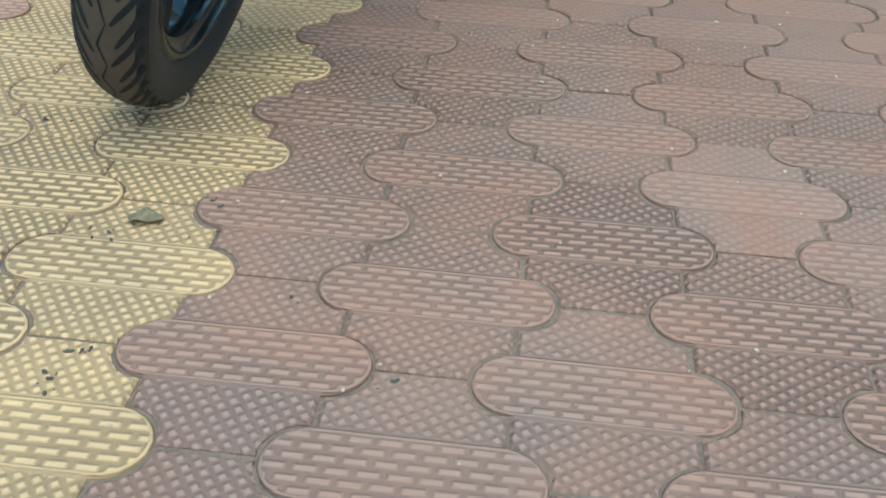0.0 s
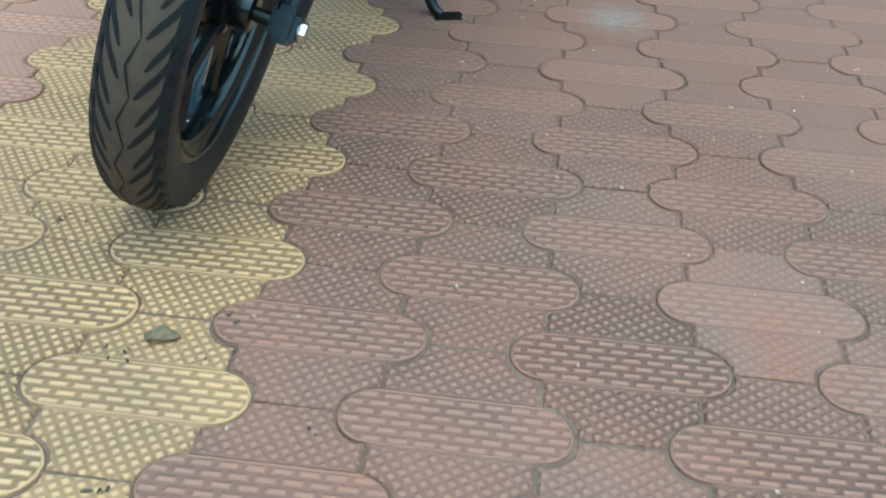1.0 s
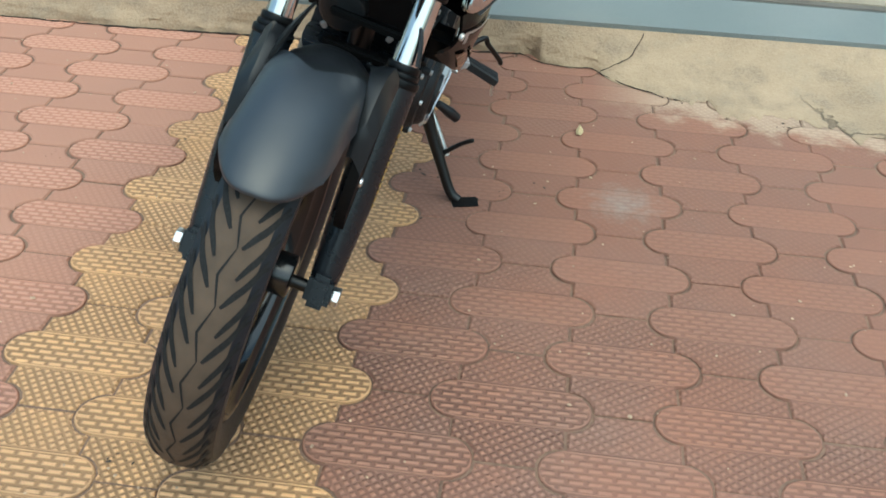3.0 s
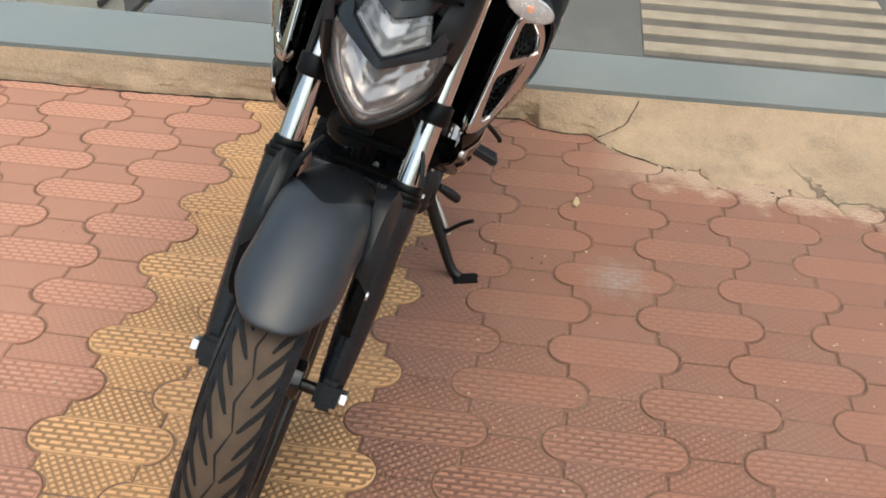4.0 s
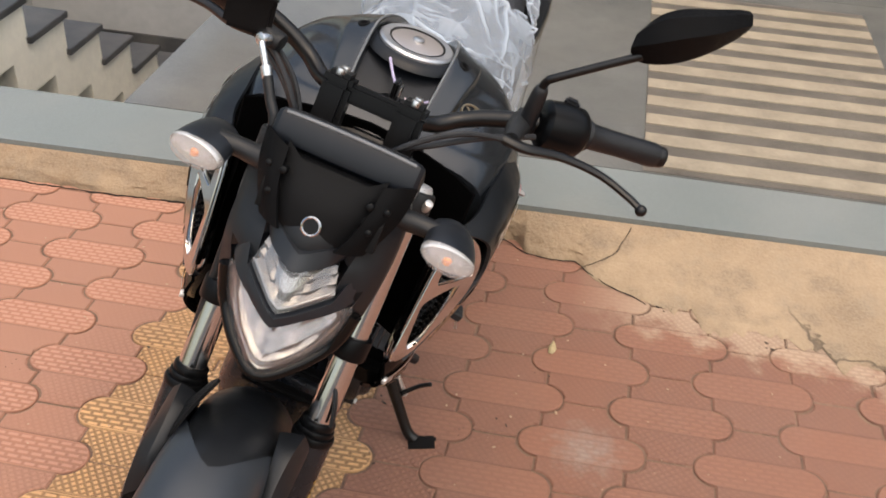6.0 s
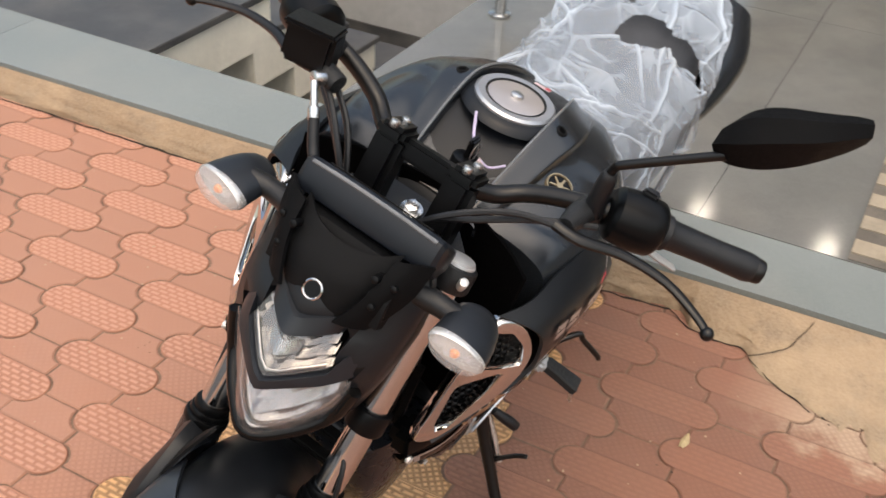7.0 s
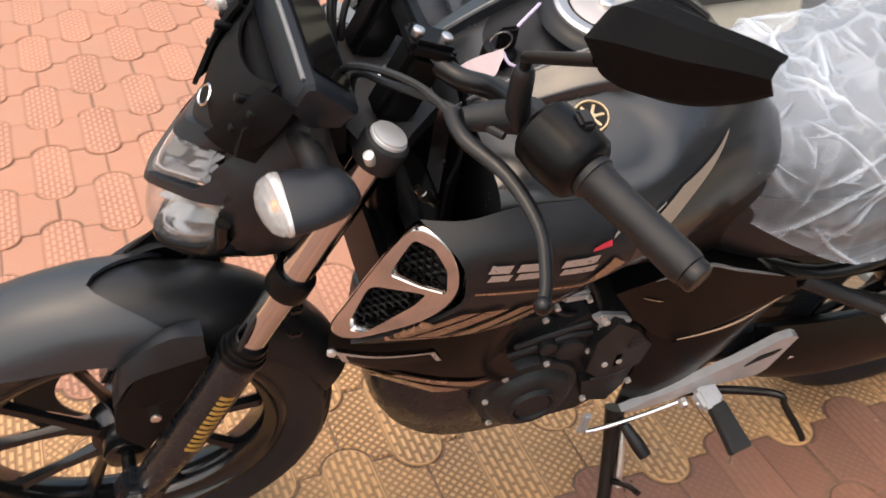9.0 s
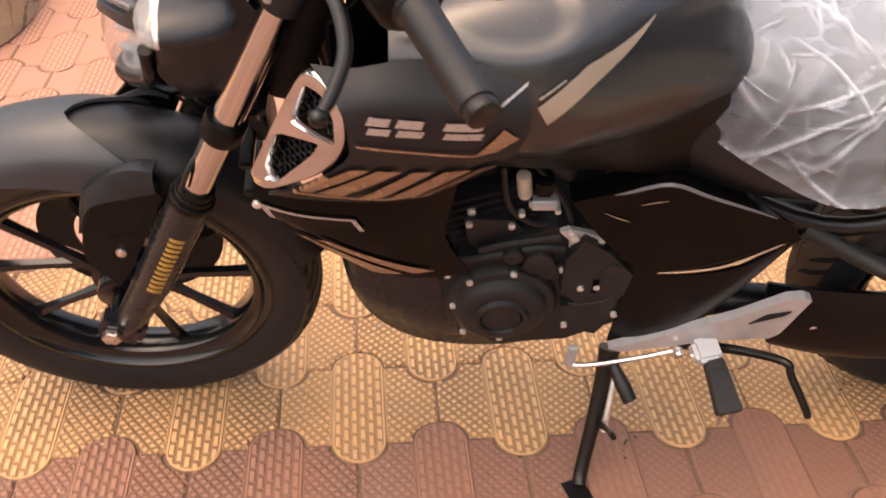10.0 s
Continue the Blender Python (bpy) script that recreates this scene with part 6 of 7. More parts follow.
arm = part("clutch_arm", prism([(0.622, 0.517), (0.634, 0.523), (0.650, 0.518), (0.674, 0.510), (0.683, 0.501), (0.676, 0.492), (0.652, 0.496), (0.644, 0.484), (0.637, 0.486), (0.636, 0.500)], 0.106, 0.113, "x", 0.002), ALU, bike, "zinc clutch arm")
part("bolt", rod((0.112, 0.642, 0.508), (0.120, 0.642, 0.508), 0.0065, 8, 0.002), BOLT, arm)
part("bolt", rod((0.112, 0.678, 0.5005), (0.118, 0.678, 0.5005), 0.005, 8, 0.001), BOLT, arm)
part("bolt", rod((0.112, 0.6365, 0.517), (0.117, 0.6365, 0.517), 0.0042, 8, 0.001), BOLT, arm)
part("clutch_cable", tube([(0.110, 0.64, 0.488), (0.085, 0.62, 0.56), (0.05, 0.50, 0.69), (0.03, 0.40, 0.78)], 0.004, 8, 5), RUBBER, bike)
part("wiring", tube([(0.075, 0.545, 0.60), (0.092, 0.556, 0.545), (0.096, 0.590, 0.515), (0.09, 0.64, 0.505)], 0.0045, 8, 5), RUBBER, bike)
belly_rows = []
for y, top, bot, w in ((0.330, 0.44, 0.385, 0.055), (0.345, 0.46, 0.320, 0.085), (0.38, 0.465, 0.262, 0.10), (0.44, 0.46, 0.215, 0.105), (0.52, 0.42, 0.188, 0.100), (0.60, 0.33, 0.180, 0.090), (0.645, 0.26, 0.195, 0.070)):
    belly_rows.append([Vector((x * w, y, z)) for x, z in ((0.92, top), (1.0, (top + bot) / 2), (0.90, bot + 0.03), (0.6, bot), (0.0, bot - 0.006), (-0.6, bot), (-0.90, bot + 0.03), (-1.0, (top + bot) / 2), (-0.92, top))])
bm = bmesh.new()
skin(bm, [list(r) for r in zip(*[catmull(c, 3) for c in zip(*belly_rows)])])
part("belly_cowl", bm, SATIN, bike, "black belly cowl under the engine", 50)
part("radiator_guard", box((0, 0.335, 0.62), (0.20, 0.03, 0.15), 0.012), PLASTIC, bike)
# near-black sheet added as the deep shade between fork and tank
part("gap_shade_panel", shell([[(x, 0.412 - 0.06 * (abs(x) / 0.16) ** 2, z) for x in (-0.165, -0.11, 0, 0.11, 0.165)] for z in (0.600, 0.68, 0.77, 0.86, 0.898)], 0.004, (3, 3)), VOID, bike, "black panel in place of the shaded gap behind the fork", 60)
part("down_tube", tube([(0, 0.32, 0.82), (0, 0.36, 0.60), (0, 0.40, 0.40)], 0.020, 12, 4), IRON, bike, "black frame tube")
part("inner_frame", box((0, 0.58, 0.68), (0.16, 0.44, 0.06), 0.02), IRON, bike)
part("side_pod", box((0.125, 0.325, 0.565), (0.055, 0.05, 0.05), 0.012), PLASTIC_SMOOTH, bike)
part("side_pod", box((-0.125, 0.325, 0.565), (0.055, 0.05, 0.05), 0.012), PLASTIC_SMOOTH, bike)


# side and tail panels
def side_panel():
    poly = [(0.625, 0.598), (0.685, 0.622), (0.736, 0.643), (0.790, 0.620), (0.840, 0.598), (0.948, 0.540), (0.920, 0.517), (0.846, 0.474), (0.800, 0.462), (0.750, 0.456), (0.706, 0.492), (0.668, 0.535)]
    bm = prism(poly, 0.098, 0.132, "x", 0.007)
    cuts = [e for e in bm.edges if e.calc_length() > 0.02]
    bmesh.ops.subdivide_edges(bm, edges=cuts, cuts=3, use_grid_fill=True)
    for v in bm.verts:
        v.co.x *= 1.0 + 0.06 * math.sin((v.co.y - 0.62) * 9.0)
    return bm


pair("side_panel", side_panel, DEEP_GLOSS, bike, "glossy black side panel with crisp edges", 25)
pair("panel_slit", lambda: tube([(0.137, 0.667, 0.583), (0.138, 0.684, 0.575), (0.138, 0.701, 0.567)], [0.0004, 0.0012, 0.0004], 6, 3), BROWN_DECAL, bike)
pair("panel_slit", lambda: tube([(0.139, 0.709, 0.600), (0.140, 0.726, 0.606), (0.140, 0.742, 0.609)], [0.0004, 0.0012, 0.0004], 6, 3), BROWN_DECAL, bike)
# pale tube drawn for the highlight along the panel's top edge
pair("panel_edge", lambda: tube([(0.128, 0.640, 0.602), (0.136, 0.690, 0.621), (0.141, 0.738, 0.640), (0.142, 0.790, 0.618), (0.140, 0.840, 0.595), (0.130, 0.935, 0.545)], [0.0012, 0.0024, 0.0028, 0.0024, 0.0020, 0.0012], 8, 4), EDGE_SHEEN_GREY, bike)
# bronze tube painted where the glossy panel glints along its lower side
pair("panel_line", lambda: tube([(0.139, 0.755, 0.462), (0.141, 0.800, 0.468), (0.141, 0.848, 0.482), (0.134, 0.915, 0.520)], [0.001, 0.002, 0.002, 0.001], 8, 4), BROWN_DECAL, bike)


def frame_cover():
    return shell([
        [(0.110, 0.715, 0.478), (0.120, 0.775, 0.440), (0.120, 0.87, 0.455), (0.112, 0.94, 0.515)],
        [(0.116, 0.722, 0.400), (0.128, 0.775, 0.390), (0.126, 0.845, 0.400), (0.114, 0.905, 0.440)],
        [(0.118, 0.720, 0.275), (0.130, 0.750, 0.280), (0.130, 0.800, 0.310), (0.122, 0.850, 0.345)],
    ], -0.006, (5, 4))


pair("frame_cover", frame_cover, PLASTIC_SMOOTH, bike, "black frame cover", 60)


def tail_panel():
    return shell([
        [(0.110, 0.735, 0.760), (0.125, 0.82, 0.730), (0.140, 0.93, 0.735), (0.140, 1.08, 0.765), (0.120, 1.25, 0.800), (0.060, 1.40, 0.840)],
        [(0.116, 0.735, 0.710), (0.140, 0.82, 0.685), (0.158, 0.93, 0.685), (0.158, 1.08, 0.715), (0.130, 1.25, 0.760), (0.064, 1.40, 0.815)],
        [(0.112, 0.740, 0.665), (0.132, 0.83, 0.640), (0.145, 0.94, 0.630), (0.146, 1.08, 0.665), (0.120, 1.24, 0.720), (0.058, 1.39, 0.795)],
        [(0.100, 0.750, 0.630), (0.112, 0.84, 0.600), (0.116, 0.95, 0.590), (0.118, 1.08, 0.635), (0.098, 1.22, 0.695), (0.050, 1.38, 0.780)],
    ], -0.005, (4, 4))


pair("tail_panel", tail_panel, MATTE, bike, "matte black tail panel under the seat", 60)
part("tail_deck", prism([(-0.085, 0.80), (0.085, 0.80), (0.115, 1.0), (0.10, 1.25), (0.05, 1.41), (-0.05, 1.41), (-0.10, 1.25), (-0.115, 1.0)], 0.70, 0.745, "z", 0.008), PLASTIC, bike)
part("tail_light", box((0, 1.425, 0.80), (0.085, 0.03, 0.04), 0.010), surface("red_lens", (0.35, 0.01, 0.01), 0.15, var=0.1), bike, "red tail light")
part("rear_fender", shell([
    [(-0.070, 1.30, 0.740), (0, 1.31, 0.752), (0.070, 1.30, 0.740)],
    [(-0.066, 1.43, 0.690), (0, 1.45, 0.702), (0.066, 1.43, 0.690)],
    [(-0.050, 1.53, 0.610), (0, 1.55, 0.618), (0.050, 1.53, 0.610)],
], -0.005, (4, 4)), PLASTIC, bike, "black rear fender")
pair("tail_fin", lambda: shell([
    [(0.100, 1.18, 0.735), (0.105, 1.28, 0.770), (0.090, 1.38, 0.810), (0.055, 1.46, 0.840)],
    [(0.140, 1.19, 0.715), (0.150, 1.29, 0.745), (0.144, 1.39, 0.785), (0.102, 1.48, 0.826)],
    [(0.150, 1.20, 0.695), (0.164, 1.30, 0.718), (0.160, 1.41, 0.758), (0.118, 1.49, 0.804)],
    [(0.110, 1.20, 0.680), (0.118, 1.30, 0.700), (0.118, 1.40, 0.735), (0.080, 1.48, 0.790)],
], -0.005, (3, 3)), TANK_PAINT, bike, "dark grey tail fairing beside the seat", 40)
for s in (1, -1):
    part("subframe_tube", tube([(s * 0.10, 0.80, 0.60), (s * 0.13, 0.95, 0.55), (s * 0.135, 1.08, 0.585), (s * 0.115, 1.25, 0.69)], 0.0125, 10, 4), IRON, bike)
    part("peg_carrier", tube([(s * 0.150, 1.00, 0.520), (s * 0.165, 1.075, 0.500), (s * 0.168, 1.122, 0.490), (s * 0.168, 1.165, 0.500), (s * 0.166, 1.150, 0.555), (s * 0.160, 1.188, 0.612), (s * 0.150, 1.236, 0.645), (s * 0.130, 1.30, 0.690)], 0.0072, 10, 4), IRON, bike, "black tubular peg carrier")
    rp = part("passenger_hanger", tube([(s * 0.130, 0.93, 0.545), (s * 0.165, 1.00, 0.525), (s * 0.195, 1.045, 0.520)], [0.014, 0.012, 0.010], 10, 3), CAST, bike)
    part("passenger_peg", tube([(s * 0.200, 1.035, 0.522), (s * 0.235, 1.075, 0.490), (s * 0.268, 1.115, 0.460)], [0.009, 0.013, 0.011], 10, 3, None, 0.5), ALU, rp, "bare alloy passenger peg")
    part("swingarm", tube([(s * 0.085, 0.79, 0.345), (s * 0.095, 1.0, 0.325), (s * 0.100, 1.325, 0.302)], [0.030, 0.028, 0.024], 12, 3, None, 0.8), IRON, bike, "black swingarm")
chain = part("chain_cover", shell([
    [(0.104, 0.93, 0.395), (0.112, 1.02, 0.385), (0.112, 1.15, 0.372), (0.106, 1.32, 0.362)],
    [(0.120, 0.935, 0.340), (0.128, 1.02, 0.330), (0.128, 1.15, 0.315), (0.118, 1.33, 0.300)],
    [(0.118, 0.96, 0.270), (0.126, 1.04, 0.255), (0.126, 1.16, 0.240), (0.116, 1.34, 0.230)],
    [(0.096, 1.00, 0.235), (0.104, 1.06, 0.215), (0.104, 1.17, 0.198), (0.096, 1.33, 0.190)],
], -0.006, (4, 4)), PLASTIC_SMOOTH, bike, "black enclosed chain cover", 60)
part("bolt", rod((0.122, 1.012, 0.318), (0.134, 1.012, 0.316), 0.0075, 10, 0.002), ZINC, chain)
part("rear_axle", rod((-0.13, 1.325, 0.302), (0.13, 1.325, 0.302), 0.011, 12, 0.002), ZINC, bike)
part("shock", rod((0, 0.80, 0.62), (0, 0.93, 0.40), 0.032, 14, 0.004), IRON, bike)

# rests, levers, stand
hang = part("foot_guard", prism([(0.716, 0.288), (0.735, 0.280), (0.80, 0.292), (0.86, 0.308), (0.945, 0.312), (0.958, 0.325), (0.980, 0.404), (0.968, 0.412), (0.945, 0.408), (0.885, 0.366), (0.80, 0.324)], 0.132, 0.146, "x", 0.005), ALU, bike, "silver cast foot guard plate")
# dark plate on the guard, in place of a cut slot
part("slot", prism([(0.905, 0.352), (0.950, 0.372), (0.958, 0.382), (0.925, 0.374)], 0.1465, 0.1485, "x", 0.0005), GROOVE, hang)
brk = part("peg_bracket", box((0.160, 0.852, 0.303), (0.036, 0.040, 0.026), 0.006, Euler((0, radians(16), radians(14))).to_matrix()), ALU, bike, "cast peg bracket")
part("pivot_pin", rod((0.166, 0.829, 0.300), (0.166, 0.876, 0.300), 0.0045, 10, 0.001), ZINC, brk)
part("bolt", rod((0.150, 0.815, 0.295), (0.164, 0.815, 0.293), 0.008, 8, 0.002), ZINC, brk)
bm = bmesh.new()
root, tip = Vector((0.172, 0.862, 0.298)), Vector((0.247, 0.876, 0.277))
along = (tip - root).normalized()
across = Vector((0, 0, 1)).cross(along).normalized()
rise = along.cross(across)
rings = []
for k, wide in ((0.0, 0.0125), (0.08, 0.0145), (0.55, 0.0165), (0.95, 0.0190), (1.0, 0.0175)):
    mid, thick = root.lerp(tip, k), 0.0095 if 0 < k < 1 else 0.0075
    rings.append([bm.verts.new(mid + across * (wide * u) + rise * (thick * v)) for u, v in ((-1, -0.7), (-0.85, -1), (0.85, -1), (1, -0.7), (1, 0.7), (0.85, 1), (-0.85, 1), (-1, 0.7))])
for a, b in zip(rings, rings[1:]):
    for k in range(8):
        bm.faces.new((a[k], a[(k + 1) % 8], b[(k + 1) % 8], b[k]))
bm.faces.new(rings[0][::-1])
bm.faces.new(rings[-1])
bmesh.ops.recalc_face_normals(bm, faces=bm.faces)
peg = part("foot_peg", bm, RIDGED, bike, "flat black rubber foot peg", 30)
for k in range(7):
    mid = root.lerp(tip, 0.16 + 0.12 * k)
    part("tread_bar", box(mid + rise * 0.0094, (0.0022, 0.024 + 0.001 * k, 0.0020), 0.0005, Matrix((along, across, rise)).transposed()), RIDGED, peg)
part("peg_feeler", rod((0.244, 0.868, 0.264), (0.247, 0.868, 0.246), 0.003, 8, 0.0, box((0.248, 0.868, 0.245), (0.006, 0.006, 0.006), 0.002)), ZINC, bike)
part("shift_rod", tube([(0.150, 0.815, 0.290), (0.146, 0.760, 0.262), (0.140, 0.700, 0.236), (0.138, 0.672, 0.232)], 0.0042, 8, 4), ZINC, bike, "zinc plated shift rod")
part("shift_link", box((0.132, 0.668, 0.250), (0.010, 0.016, 0.050), 0.003), ALU, bike)
part("shift_pad", tube([(0.150, 0.728, 0.252), (0.178, 0.742, 0.236), (0.196, 0.752, 0.224)], [0.008, 0.0115, 0.0105], 10, 3), RUBBER, bike)
part("centre_stand_tang", tube([(0.120, 0.83, 0.262), (0.150, 0.90, 0.290), (0.190, 0.955, 0.320), (0.205, 0.966, 0.305), (0.240, 0.988, 0.272), (0.246, 0.992, 0.262)], [0.009, 0.0072, 0.0062, 0.006, 0.0058, 0.0055], 10, 4), IRON, bike, "black bent stand lever")
stand = part("side_stand", tube([(0.118, 0.728, 0.250), (0.155, 0.718, 0.195), (0.202, 0.704, 0.134), (0.240, 0.692, 0.088), (0.262, 0.688, 0.0795)], [0.017, 0.0125, 0.0115, 0.0110, 0.0100], 12, 4), IRON, bike, "black steel side stand")
part("foot", box((0.276, 0.684, 0.0790), (0.062, 0.040, 0.010), 0.004, Euler((0, radians(-16.5), radians(18))).to_matrix()), IRON, stand)
part("tang", tube([(0.188, 0.712, 0.146), (0.205, 0.718, 0.166), (0.224, 0.722, 0.188), (0.240, 0.723, 0.202), (0.246, 0.724, 0.205)], [0.0055, 0.0050, 0.0048, 0.0048, 0.0042], 8, 4), IRON, stand, "black steel tang")
part("spring", rod((0.135, 0.740, 0.235), (0.205, 0.722, 0.150), 0.0065, 10), ZINC, stand, "bright stand spring")

# seat under packing film
SEATS = [(0.755, 0.075, 0.800, 0.06), (0.80, 0.105, 0.790, 0.08), (0.87, 0.130, 0.790, 0.09), (0.96, 0.145, 0.800, 0.09), (1.06, 0.142, 0.830, 0.09), (1.16, 0.125, 0.860, 0.08), (1.28, 0.105, 0.872, 0.07), (1.36, 0.075, 0.872, 0.05)]


def seat_rows(grow, drop):
    rows = []
    for y, w, top, d in SEATS:
        row = []
        for k in range(-6, 7):
            s = k / 6
            x = (w + grow) * math.sin(s * math.pi / 2)
            z = top + grow * 0.6 - (d + drop) * abs(s) ** 3.2
            row.append((x, y, z))
        rows.append(row)
    return rows


seat = part("seat", shell(seat_rows(0.0, 0.0), -0.02, (3, 1)), SEAT, bike, "black vinyl seat under packing film", 60)
# film: a loose skin over the seat with creases, a ragged hem and one torn hole
HEM = [(0.722, 0.088, 0.800, 0.742), (0.760, 0.116, 0.808, 0.716), (0.82, 0.146, 0.806, 0.684), (0.89, 0.166, 0.806, 0.656), (0.96, 0.174, 0.816, 0.650), (1.06, 0.172, 0.846, 0.668), (1.16, 0.156, 0.876, 0.704), (1.28, 0.132, 0.890, 0.750), (1.37, 0.098, 0.890, 0.790), (1.43, 0.060, 0.866, 0.800)]
rows = [[(w * math.sin(k / 12 * math.pi) * (1 + 0.05 * abs(k / 6) ** 8), y, hem + (top - hem) * (1 - abs(k / 6) ** 3.4)) for k in range(-6, 7)] for y, w, top, hem in HEM]
fine = [catmull(r, 19) for r in rows]
grid = [list(r) for r in zip(*[catmull(c, 38) for c in zip(*fine)])]
pts = np.array([[tuple(p) for p in r] for r in grid])
m, n = pts.shape[:2]
rngf = random.Random(11)
lane = np.cumsum(np.sqrt((np.diff(pts, axis=1, prepend=pts[:, :1]) ** 2).sum(2)), axis=1)
lane -= lane[:, n // 2][:, None]
way_y = pts[:, :, 1]
# flat facets between sharp folds
seeds = np.array([(rngf.uniform(-0.32, 0.32), rngf.uniform(0.70, 1.45), rngf.uniform(0.6, 1.5)) for k in range(230)])
near1, near2 = np.full((m, n), 9.0), np.full((m, n), 9.0)
for a, b, c in seeds:
    d = np.sqrt(((lane - a) * c) ** 2 + (way_y - b) ** 2)
    near2 = np.minimum(near2, np.maximum(near1, d))
    near1 = np.minimum(near1, d)
relief = 0.24 * near1
crest = 0.34 * np.clip(1 - (near2 - near1) / 0.007, 0, 1) * np.clip(near1 / 0.04, 0, 1)
# long sharp creases that run out from the places where the film is pulled tight
KNOTS = ((0.05, 1.09), (-0.12, 1.00), (0.14, 0.96), (0.21, 0.82), (-0.20, 0.86), (0.02, 0.73), (0.10, 1.30))
for k in range(230):
    cx, cy = rngf.uniform(-0.30, 0.30), rngf.uniform(0.72, 1.42)
    kx, ky = min(KNOTS, key=lambda q: math.hypot(q[0] - cx, q[1] - cy))
    ang = math.atan2(cy - ky, cx - kx) + rngf.gauss(0, 0.30)
    if rngf.random() < 0.25:
        ang = rngf.uniform(0, math.pi)
    long = rngf.random() < 0.30
    half = rngf.uniform(0.05, 0.12) if long else rngf.uniform(0.012, 0.045)
    wid = rngf.uniform(0.0035, 0.0080) if long else rngf.uniform(0.0025, 0.0050)
    high = rngf.uniform(0.0030, 0.0075) if long else rngf.uniform(0.0012, 0.0040)
    bend = rngf.uniform(-2.5, 2.5)
    u = (lane - cx) * math.cos(ang) + (way_y - cy) * math.sin(ang)
    v = -(lane - cx) * math.sin(ang) + (way_y - cy) * math.cos(ang) + bend * u * u
    tent = np.clip(1 - np.abs(v) / wid, 0, 1) * np.clip(1 - (u / half) ** 2, 0, 1)
    relief += high * tent
    crest = np.maximum(crest, (0.95 if long else 0.6) * tent**1.3)
TEAR = [(-0.030, 1.072), (-0.027, 1.120), (-0.006, 1.142), (0.030, 1.147), (0.058, 1.130), (0.080, 1.140), (0.112, 1.138), (0.140, 1.118), (0.156, 1.080), (0.124, 1.098), (0.090, 1.084), (0.066, 1.094), (0.048, 1.078), (0.020, 1.066), (-0.004, 1.060)]


def torn(x, y):
    hit = False
    for (x1, y1), (x2, y2) in zip(TEAR, TEAR[1:] + TEAR[:1]):
        if (y1 > y) != (y2 > y) and x < (x2 - x1) * (y - y1) / (y2 - y1) + x1:
            hit = not hit
    return hit or (x + 0.047) ** 2 + (y - 1.165) ** 2 < 0.00006


bm = bmesh.new()
fold = bm.verts.layers.float.new("fold")
vs = []
for i in range(m):
    line = []
    for j in range(n):
        p = Vector(pts[i, j])
        w1 = noise.noise(Vector((p.x * 9 + p.y * 5, p.y * 16 - p.x * 7, p.z * 9)))
        hem = abs(j / (n - 1) * 2 - 1) ** 6
        lip = max(0.0, 1 - (n - 1 - abs(2 * j - n + 1)) / 14.0)
        d = Vector((p.x * 2.0, 0, 0.25)).normalized()
        w2 = noise.noise(Vector((p.x * 24, p.y * 22, p.z * 24)))
        p = p + d * (0.005 * w1 + 0.0012 * w2 + float(relief[i, j]) - 0.002)
        p.z -= hem * 0.007 * noise.noise(Vector((p.y * 13, j * 0.01, 3.3)))
        p.x *= 1 + hem * 0.03 * noise.noise(Vector((p.y * 9, 7.7, 0)))
        v = bm.verts.new(p)
        v[fold] = min(1.0, float(crest[i, j]) + 0.12 * hem + 0.75 * lip * (0.45 + 0.55 * noise.noise(Vector((p.y * 11, 4.2, 0.3 if p.x > 0 else 6.3)))))
        line.append(v)
    vs.append(line)
for i in range(m - 1):
    for j in range(n - 1):
        c = (vs[i][j].co + vs[i + 1][j + 1].co) / 2
        jag = 0.004 * noise.noise(Vector((c.x * 60, c.y * 60, 0)))
        if torn(c.x + jag, c.y - jag):
            continue
        bm.faces.new((vs[i][j], vs[i + 1][j], vs[i + 1][j + 1], vs[i][j + 1]))
for v in [v for v in bm.verts if not v.link_faces]:
    bm.verts.remove(v)
part("packing_film", bm, FILM, seat, "crumpled translucent packing film with a torn hole", 80)


# ---- small things on the ground ----
bm = shell([
    [(0.264, 1.590, 0.004), (0.268, 1.592, 0.006), (0.273, 1.590, 0.004)],
    [(0.263, 1.610, 0.006), (0.270, 1.612, 0.010), (0.280, 1.609, 0.005)],
    [(0.268, 1.632, 0.004), (0.271, 1.636, 0.007), (0.274, 1.632, 0.005)],
], 0.0008, (4, 4))
leaf = solid("dry_leaf", bm, LEAF, "small pale yellow dry leaf lying on a paver", "leaf")
bm = shell([
    [(-0.196, 0.207, 0.003), (-0.186, 0.200, 0.012), (-0.176, 0.209, 0.004), (-0.166, 0.205, 0.009)],
    [(-0.202, 0.217, 0.004), (-0.184, 0.215, 0.008), (-0.176, 0.216, 0.016), (-0.158, 0.219, 0.004)],
    [(-0.194, 0.227, 0.003), (-0.182, 0.226, 0.013), (-0.174, 0.229, 0.005), (-0.168, 0.226, 0.004)],
], 0.0008, (5, 5))
solid("withered_leaf", bm, surface("withered_leaf", (0.20, 0.135, 0.070), 0.75, var=0.5, scale=70), "crumpled withered brown leaf on an ochre paver", "leaf")
rng = random.Random(5)
bm = bmesh.new()
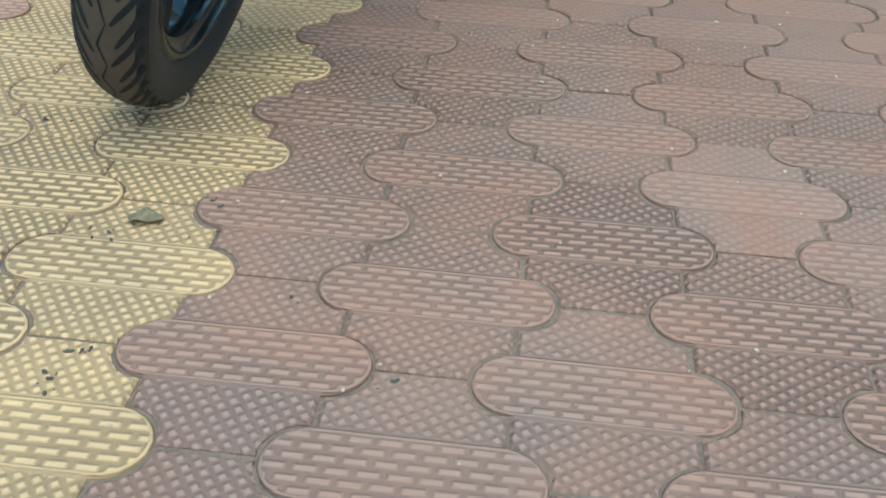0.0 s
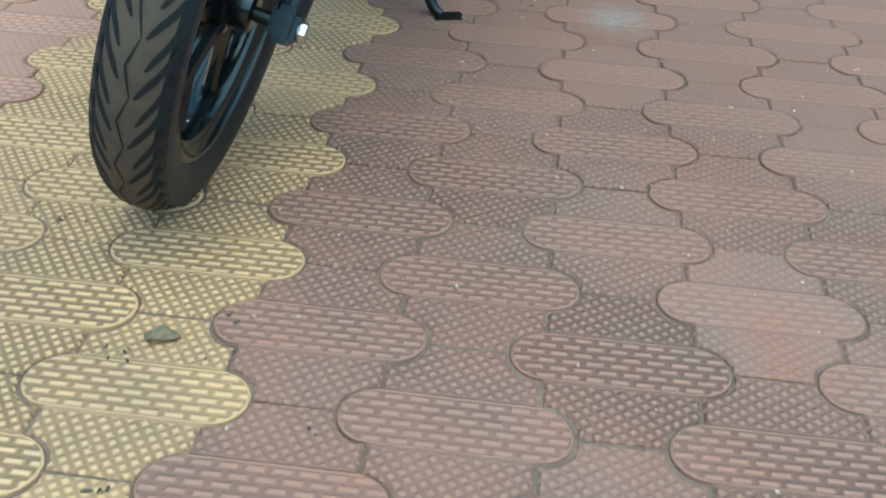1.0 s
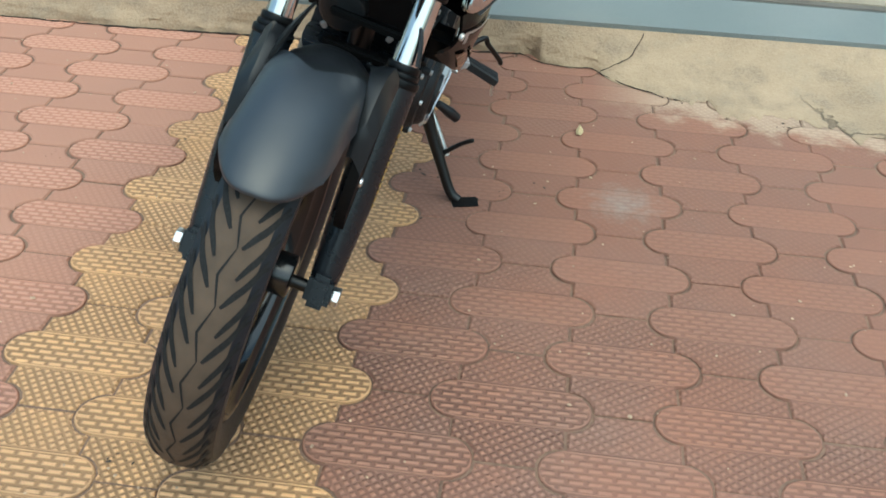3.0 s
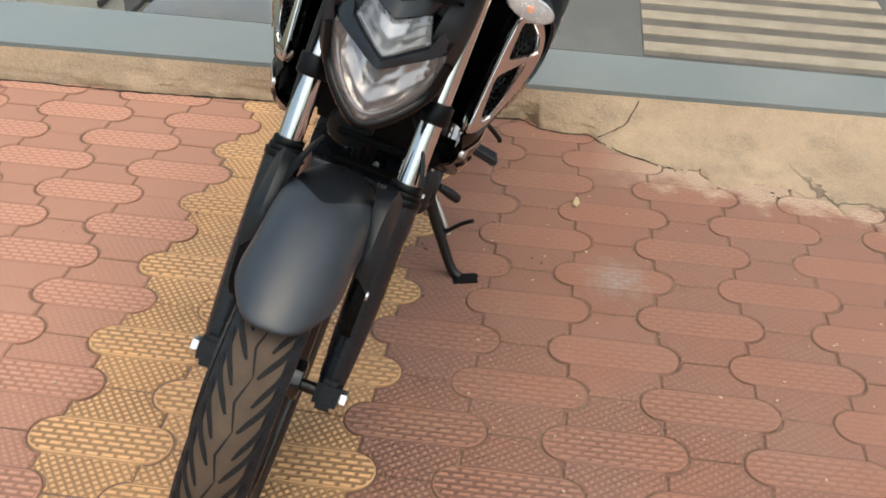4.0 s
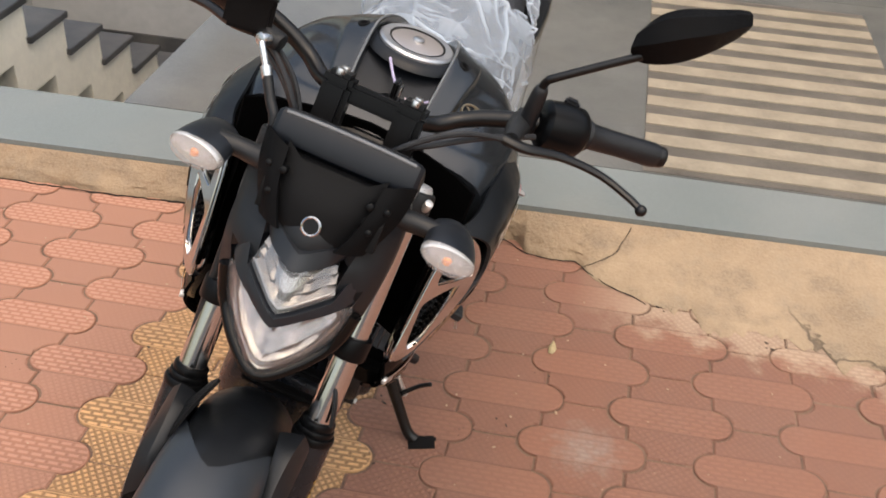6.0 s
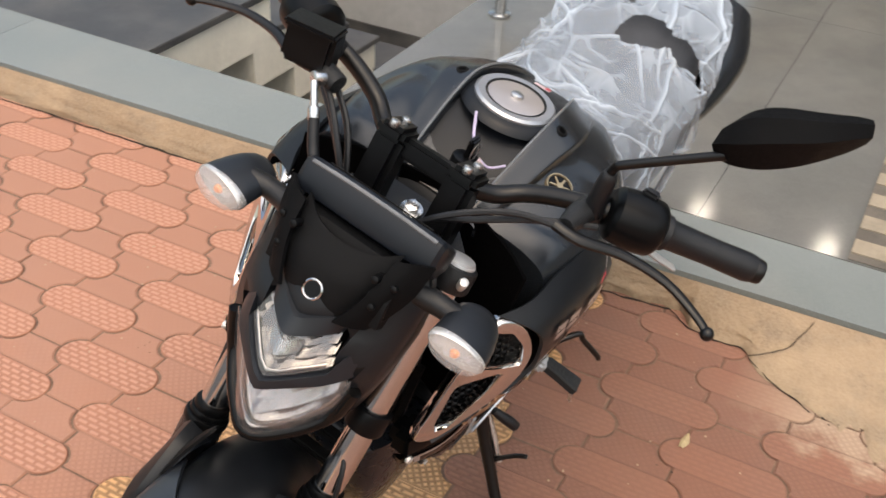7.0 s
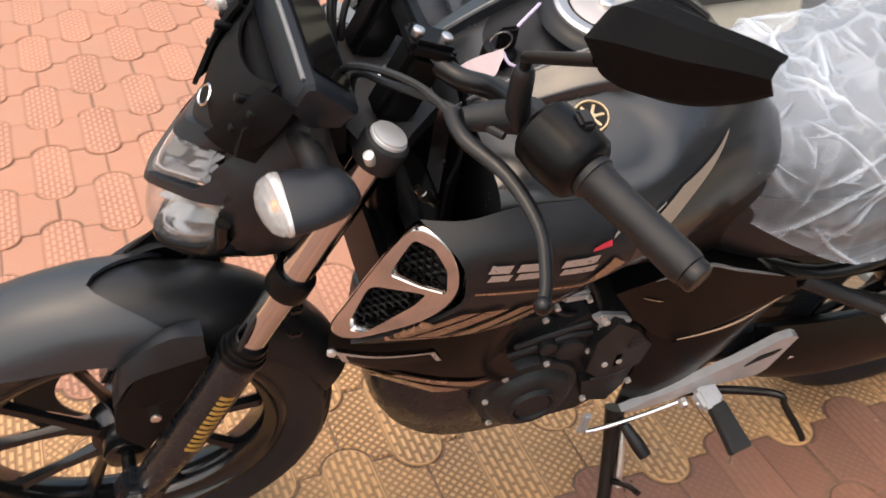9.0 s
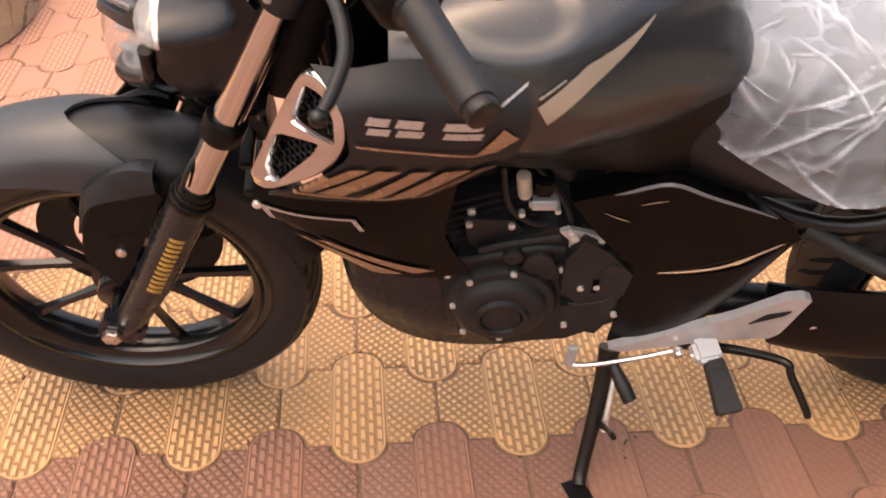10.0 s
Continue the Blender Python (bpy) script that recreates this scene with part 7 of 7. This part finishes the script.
for k in range(420):
    x, y = rng.uniform(-1.6, 1.3), rng.uniform(-0.3, 1.95)
    s = rng.uniform(0.0008, 0.0028) * (1.6 if rng.random() < 0.06 else 1)
    one = bmesh.new()
    bmesh.ops.create_icosphere(one, subdivisions=1, radius=s)
    bmesh.ops.scale(one, vec=(rng.uniform(0.7, 1.8), 1, 0.6), verts=one.verts)
    bmesh.ops.rotate(one, cent=(0, 0, 0), matrix=Matrix.Rotation(rng.uniform(0, 6), 3, "Z"), verts=one.verts)
    bmesh.ops.translate(one, vec=(x, y, 0.0005 + s * 0.3), verts=one.verts)
    me = bpy.data.meshes.new("tmp")
    one.to_mesh(me)
    one.free()
    bm.from_mesh(me)
    bpy.data.meshes.remove(me)
solid("grit", bm, surface("pale_grit", (0.46, 0.33, 0.22), 0.8, var=0.5, scale=40), "scattered pale grit and crumbs on the pavers", "grit", kind="stuff")

bm = bmesh.new()
for k in range(26):
    cx, cy = rng.uniform(-0.9, 0.9), rng.uniform(-0.2, 1.9)
    if k < 9:
        cx, cy = rng.uniform(-0.55, 0.10), rng.uniform(-0.1, 0.6)
    for q in range(rng.randint(2, 7)):
        x, y, s = cx + rng.gauss(0, 0.012), cy + rng.gauss(0, 0.010), rng.uniform(0.0008, 0.0030)
        one = bmesh.new()
        bmesh.ops.create_icosphere(one, subdivisions=1, radius=s)
        bmesh.ops.scale(one, vec=(rng.uniform(0.8, 2.6), 1, 0.5), verts=one.verts)
        bmesh.ops.rotate(one, cent=(0, 0, 0), matrix=Matrix.Rotation(rng.uniform(0, 6), 3, "Z"), verts=one.verts)
        bmesh.ops.translate(one, vec=(x, y, 0.0005 + s * 0.3), verts=one.verts)
        merge(bm, one)
solid("crumbs", bm, surface("dark_crumbs", (0.07, 0.05, 0.035), 0.9, var=0.5, scale=40), "dark crumbs of soil and dry plants on the pavers", "crumbs", kind="stuff")

# ---- pavers: pieces shaped like a capsule with two shoulders, in staggered columns ----
CW, CP = 0.18, 0.2628
GAP = 0.0023


def quarter(n=5):
    """The edge from the capsule's tip to the middle of the shoulder's end, in the first quadrant."""
    half = [(0.090 + 0.043 * math.cos(a), 0.046 * math.sin(a)) for a in [i / n * math.pi / 2 for i in range(n + 1)]]
    other = [(0.180 - x, CP / 2 - y) for x, y in half[::-1]]
    return half + other


q = quarter()
outline = q + [(-x, y) for x, y in q[::-1]][1 if q[-1][0] == 0 else 0:] + [(-x, -y) for x, y in q][1:] + [(x, -y) for x, y in q[::-1]][:-1]
clean = []
for p in outline:
    if not clean or math.hypot(p[0] - clean[-1][0], p[1] - clean[-1][1]) > 1e-4:
        clean.append(p)
outline = clean


def pulled(points, d):
    """The outline drawn in by d along its own normals."""
    n = len(points)
    out = []
    for k in range(n):
        (x0, y0), (x1, y1) = points[k - 1], points[(k + 1) % n]
        tx, ty = x1 - x0, y1 - y0
        ln = math.hypot(tx, ty)
        out.append((points[k][0] - ty / ln * d, points[k][1] + tx / ln * d))
    return out


def paver_faces(at=(0, 0), lift=0.0, lean=(0.0, 0.0), base=0):
    """Points, faces and uv of one paver."""
    rim, lip = pulled(outline, GAP), pulled(outline, GAP + 0.0035)
    n = len(outline)

    def z(p, h):
        return h + lift + p[0] * lean[0] + p[1] * lean[1]

    pts = [(at[0] + p[0], at[1] + p[1], z(p, 0.0)) for p in lip] + [(at[0] + p[0], at[1] + p[1], z(p, -0.0028)) for p in rim] + [(at[0] + p[0], at[1] + p[1], z(p, -0.016)) for p in rim]
    uvs = lip + rim + rim
    faces = [tuple(base + k for k in range(n))]
    for r in (0, 1):
        faces += [(base + r * n + k, base + (r + 1) * n + k, base + (r + 1) * n + (k + 1) % n, base + r * n + (k + 1) % n) for k in range(n)]
    return pts, faces, uvs


def paver_mesh(name, tiles, mat):
    pts, faces, uvs = [], [], []
    for at, lift, lean in tiles:
        p, f, u = paver_faces(at, lift, lean, len(pts))
        pts += p
        faces += f
        uvs += u
    me = bpy.data.meshes.new(name)
    me.from_pydata(pts, [], faces)
    layer = me.uv_layers.new(name="UVMap")
    idx = np.empty(len(me.loops), dtype=np.int32)
    me.loops.foreach_get("vertex_index", idx)
    layer.data.foreach_set("uv", np.array(uvs, dtype=np.float32)[idx].ravel())
    me.materials.append(mat)
    me.validate()
    return me


pavement = thing("pavement", "interlocking terracotta and ochre concrete pavers with worn relief", "pavement", kind="structure")
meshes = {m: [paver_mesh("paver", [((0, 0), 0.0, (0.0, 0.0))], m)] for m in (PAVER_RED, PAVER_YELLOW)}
near_cols, rest = range(-10, 8), {PAVER_RED: [], PAVER_YELLOW: []}
for i in range(-40, 34):
    for j in range(-30, 9):
        x, y = i * CW, (j + (0.5 if i % 2 else 0.0)) * CP
        limit = edge_y(x) - 0.02
        if y - CP / 2 > limit or y < -8:
            continue
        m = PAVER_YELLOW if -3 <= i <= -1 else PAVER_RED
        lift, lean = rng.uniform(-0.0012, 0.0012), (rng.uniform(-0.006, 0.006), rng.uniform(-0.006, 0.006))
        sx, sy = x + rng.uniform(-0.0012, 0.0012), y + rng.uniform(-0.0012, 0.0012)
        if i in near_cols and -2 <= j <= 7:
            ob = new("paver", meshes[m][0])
            ob.matrix_local = Matrix.Translation((sx, sy, lift)) @ Euler((lean[1], -lean[0], 0)).to_matrix().to_4x4()
            ob.parent = pavement
        else:
            rest[m].append(((sx, sy), lift, lean))
for m, tiles in rest.items():
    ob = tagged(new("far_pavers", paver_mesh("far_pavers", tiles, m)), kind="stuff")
    ob.parent = pavement
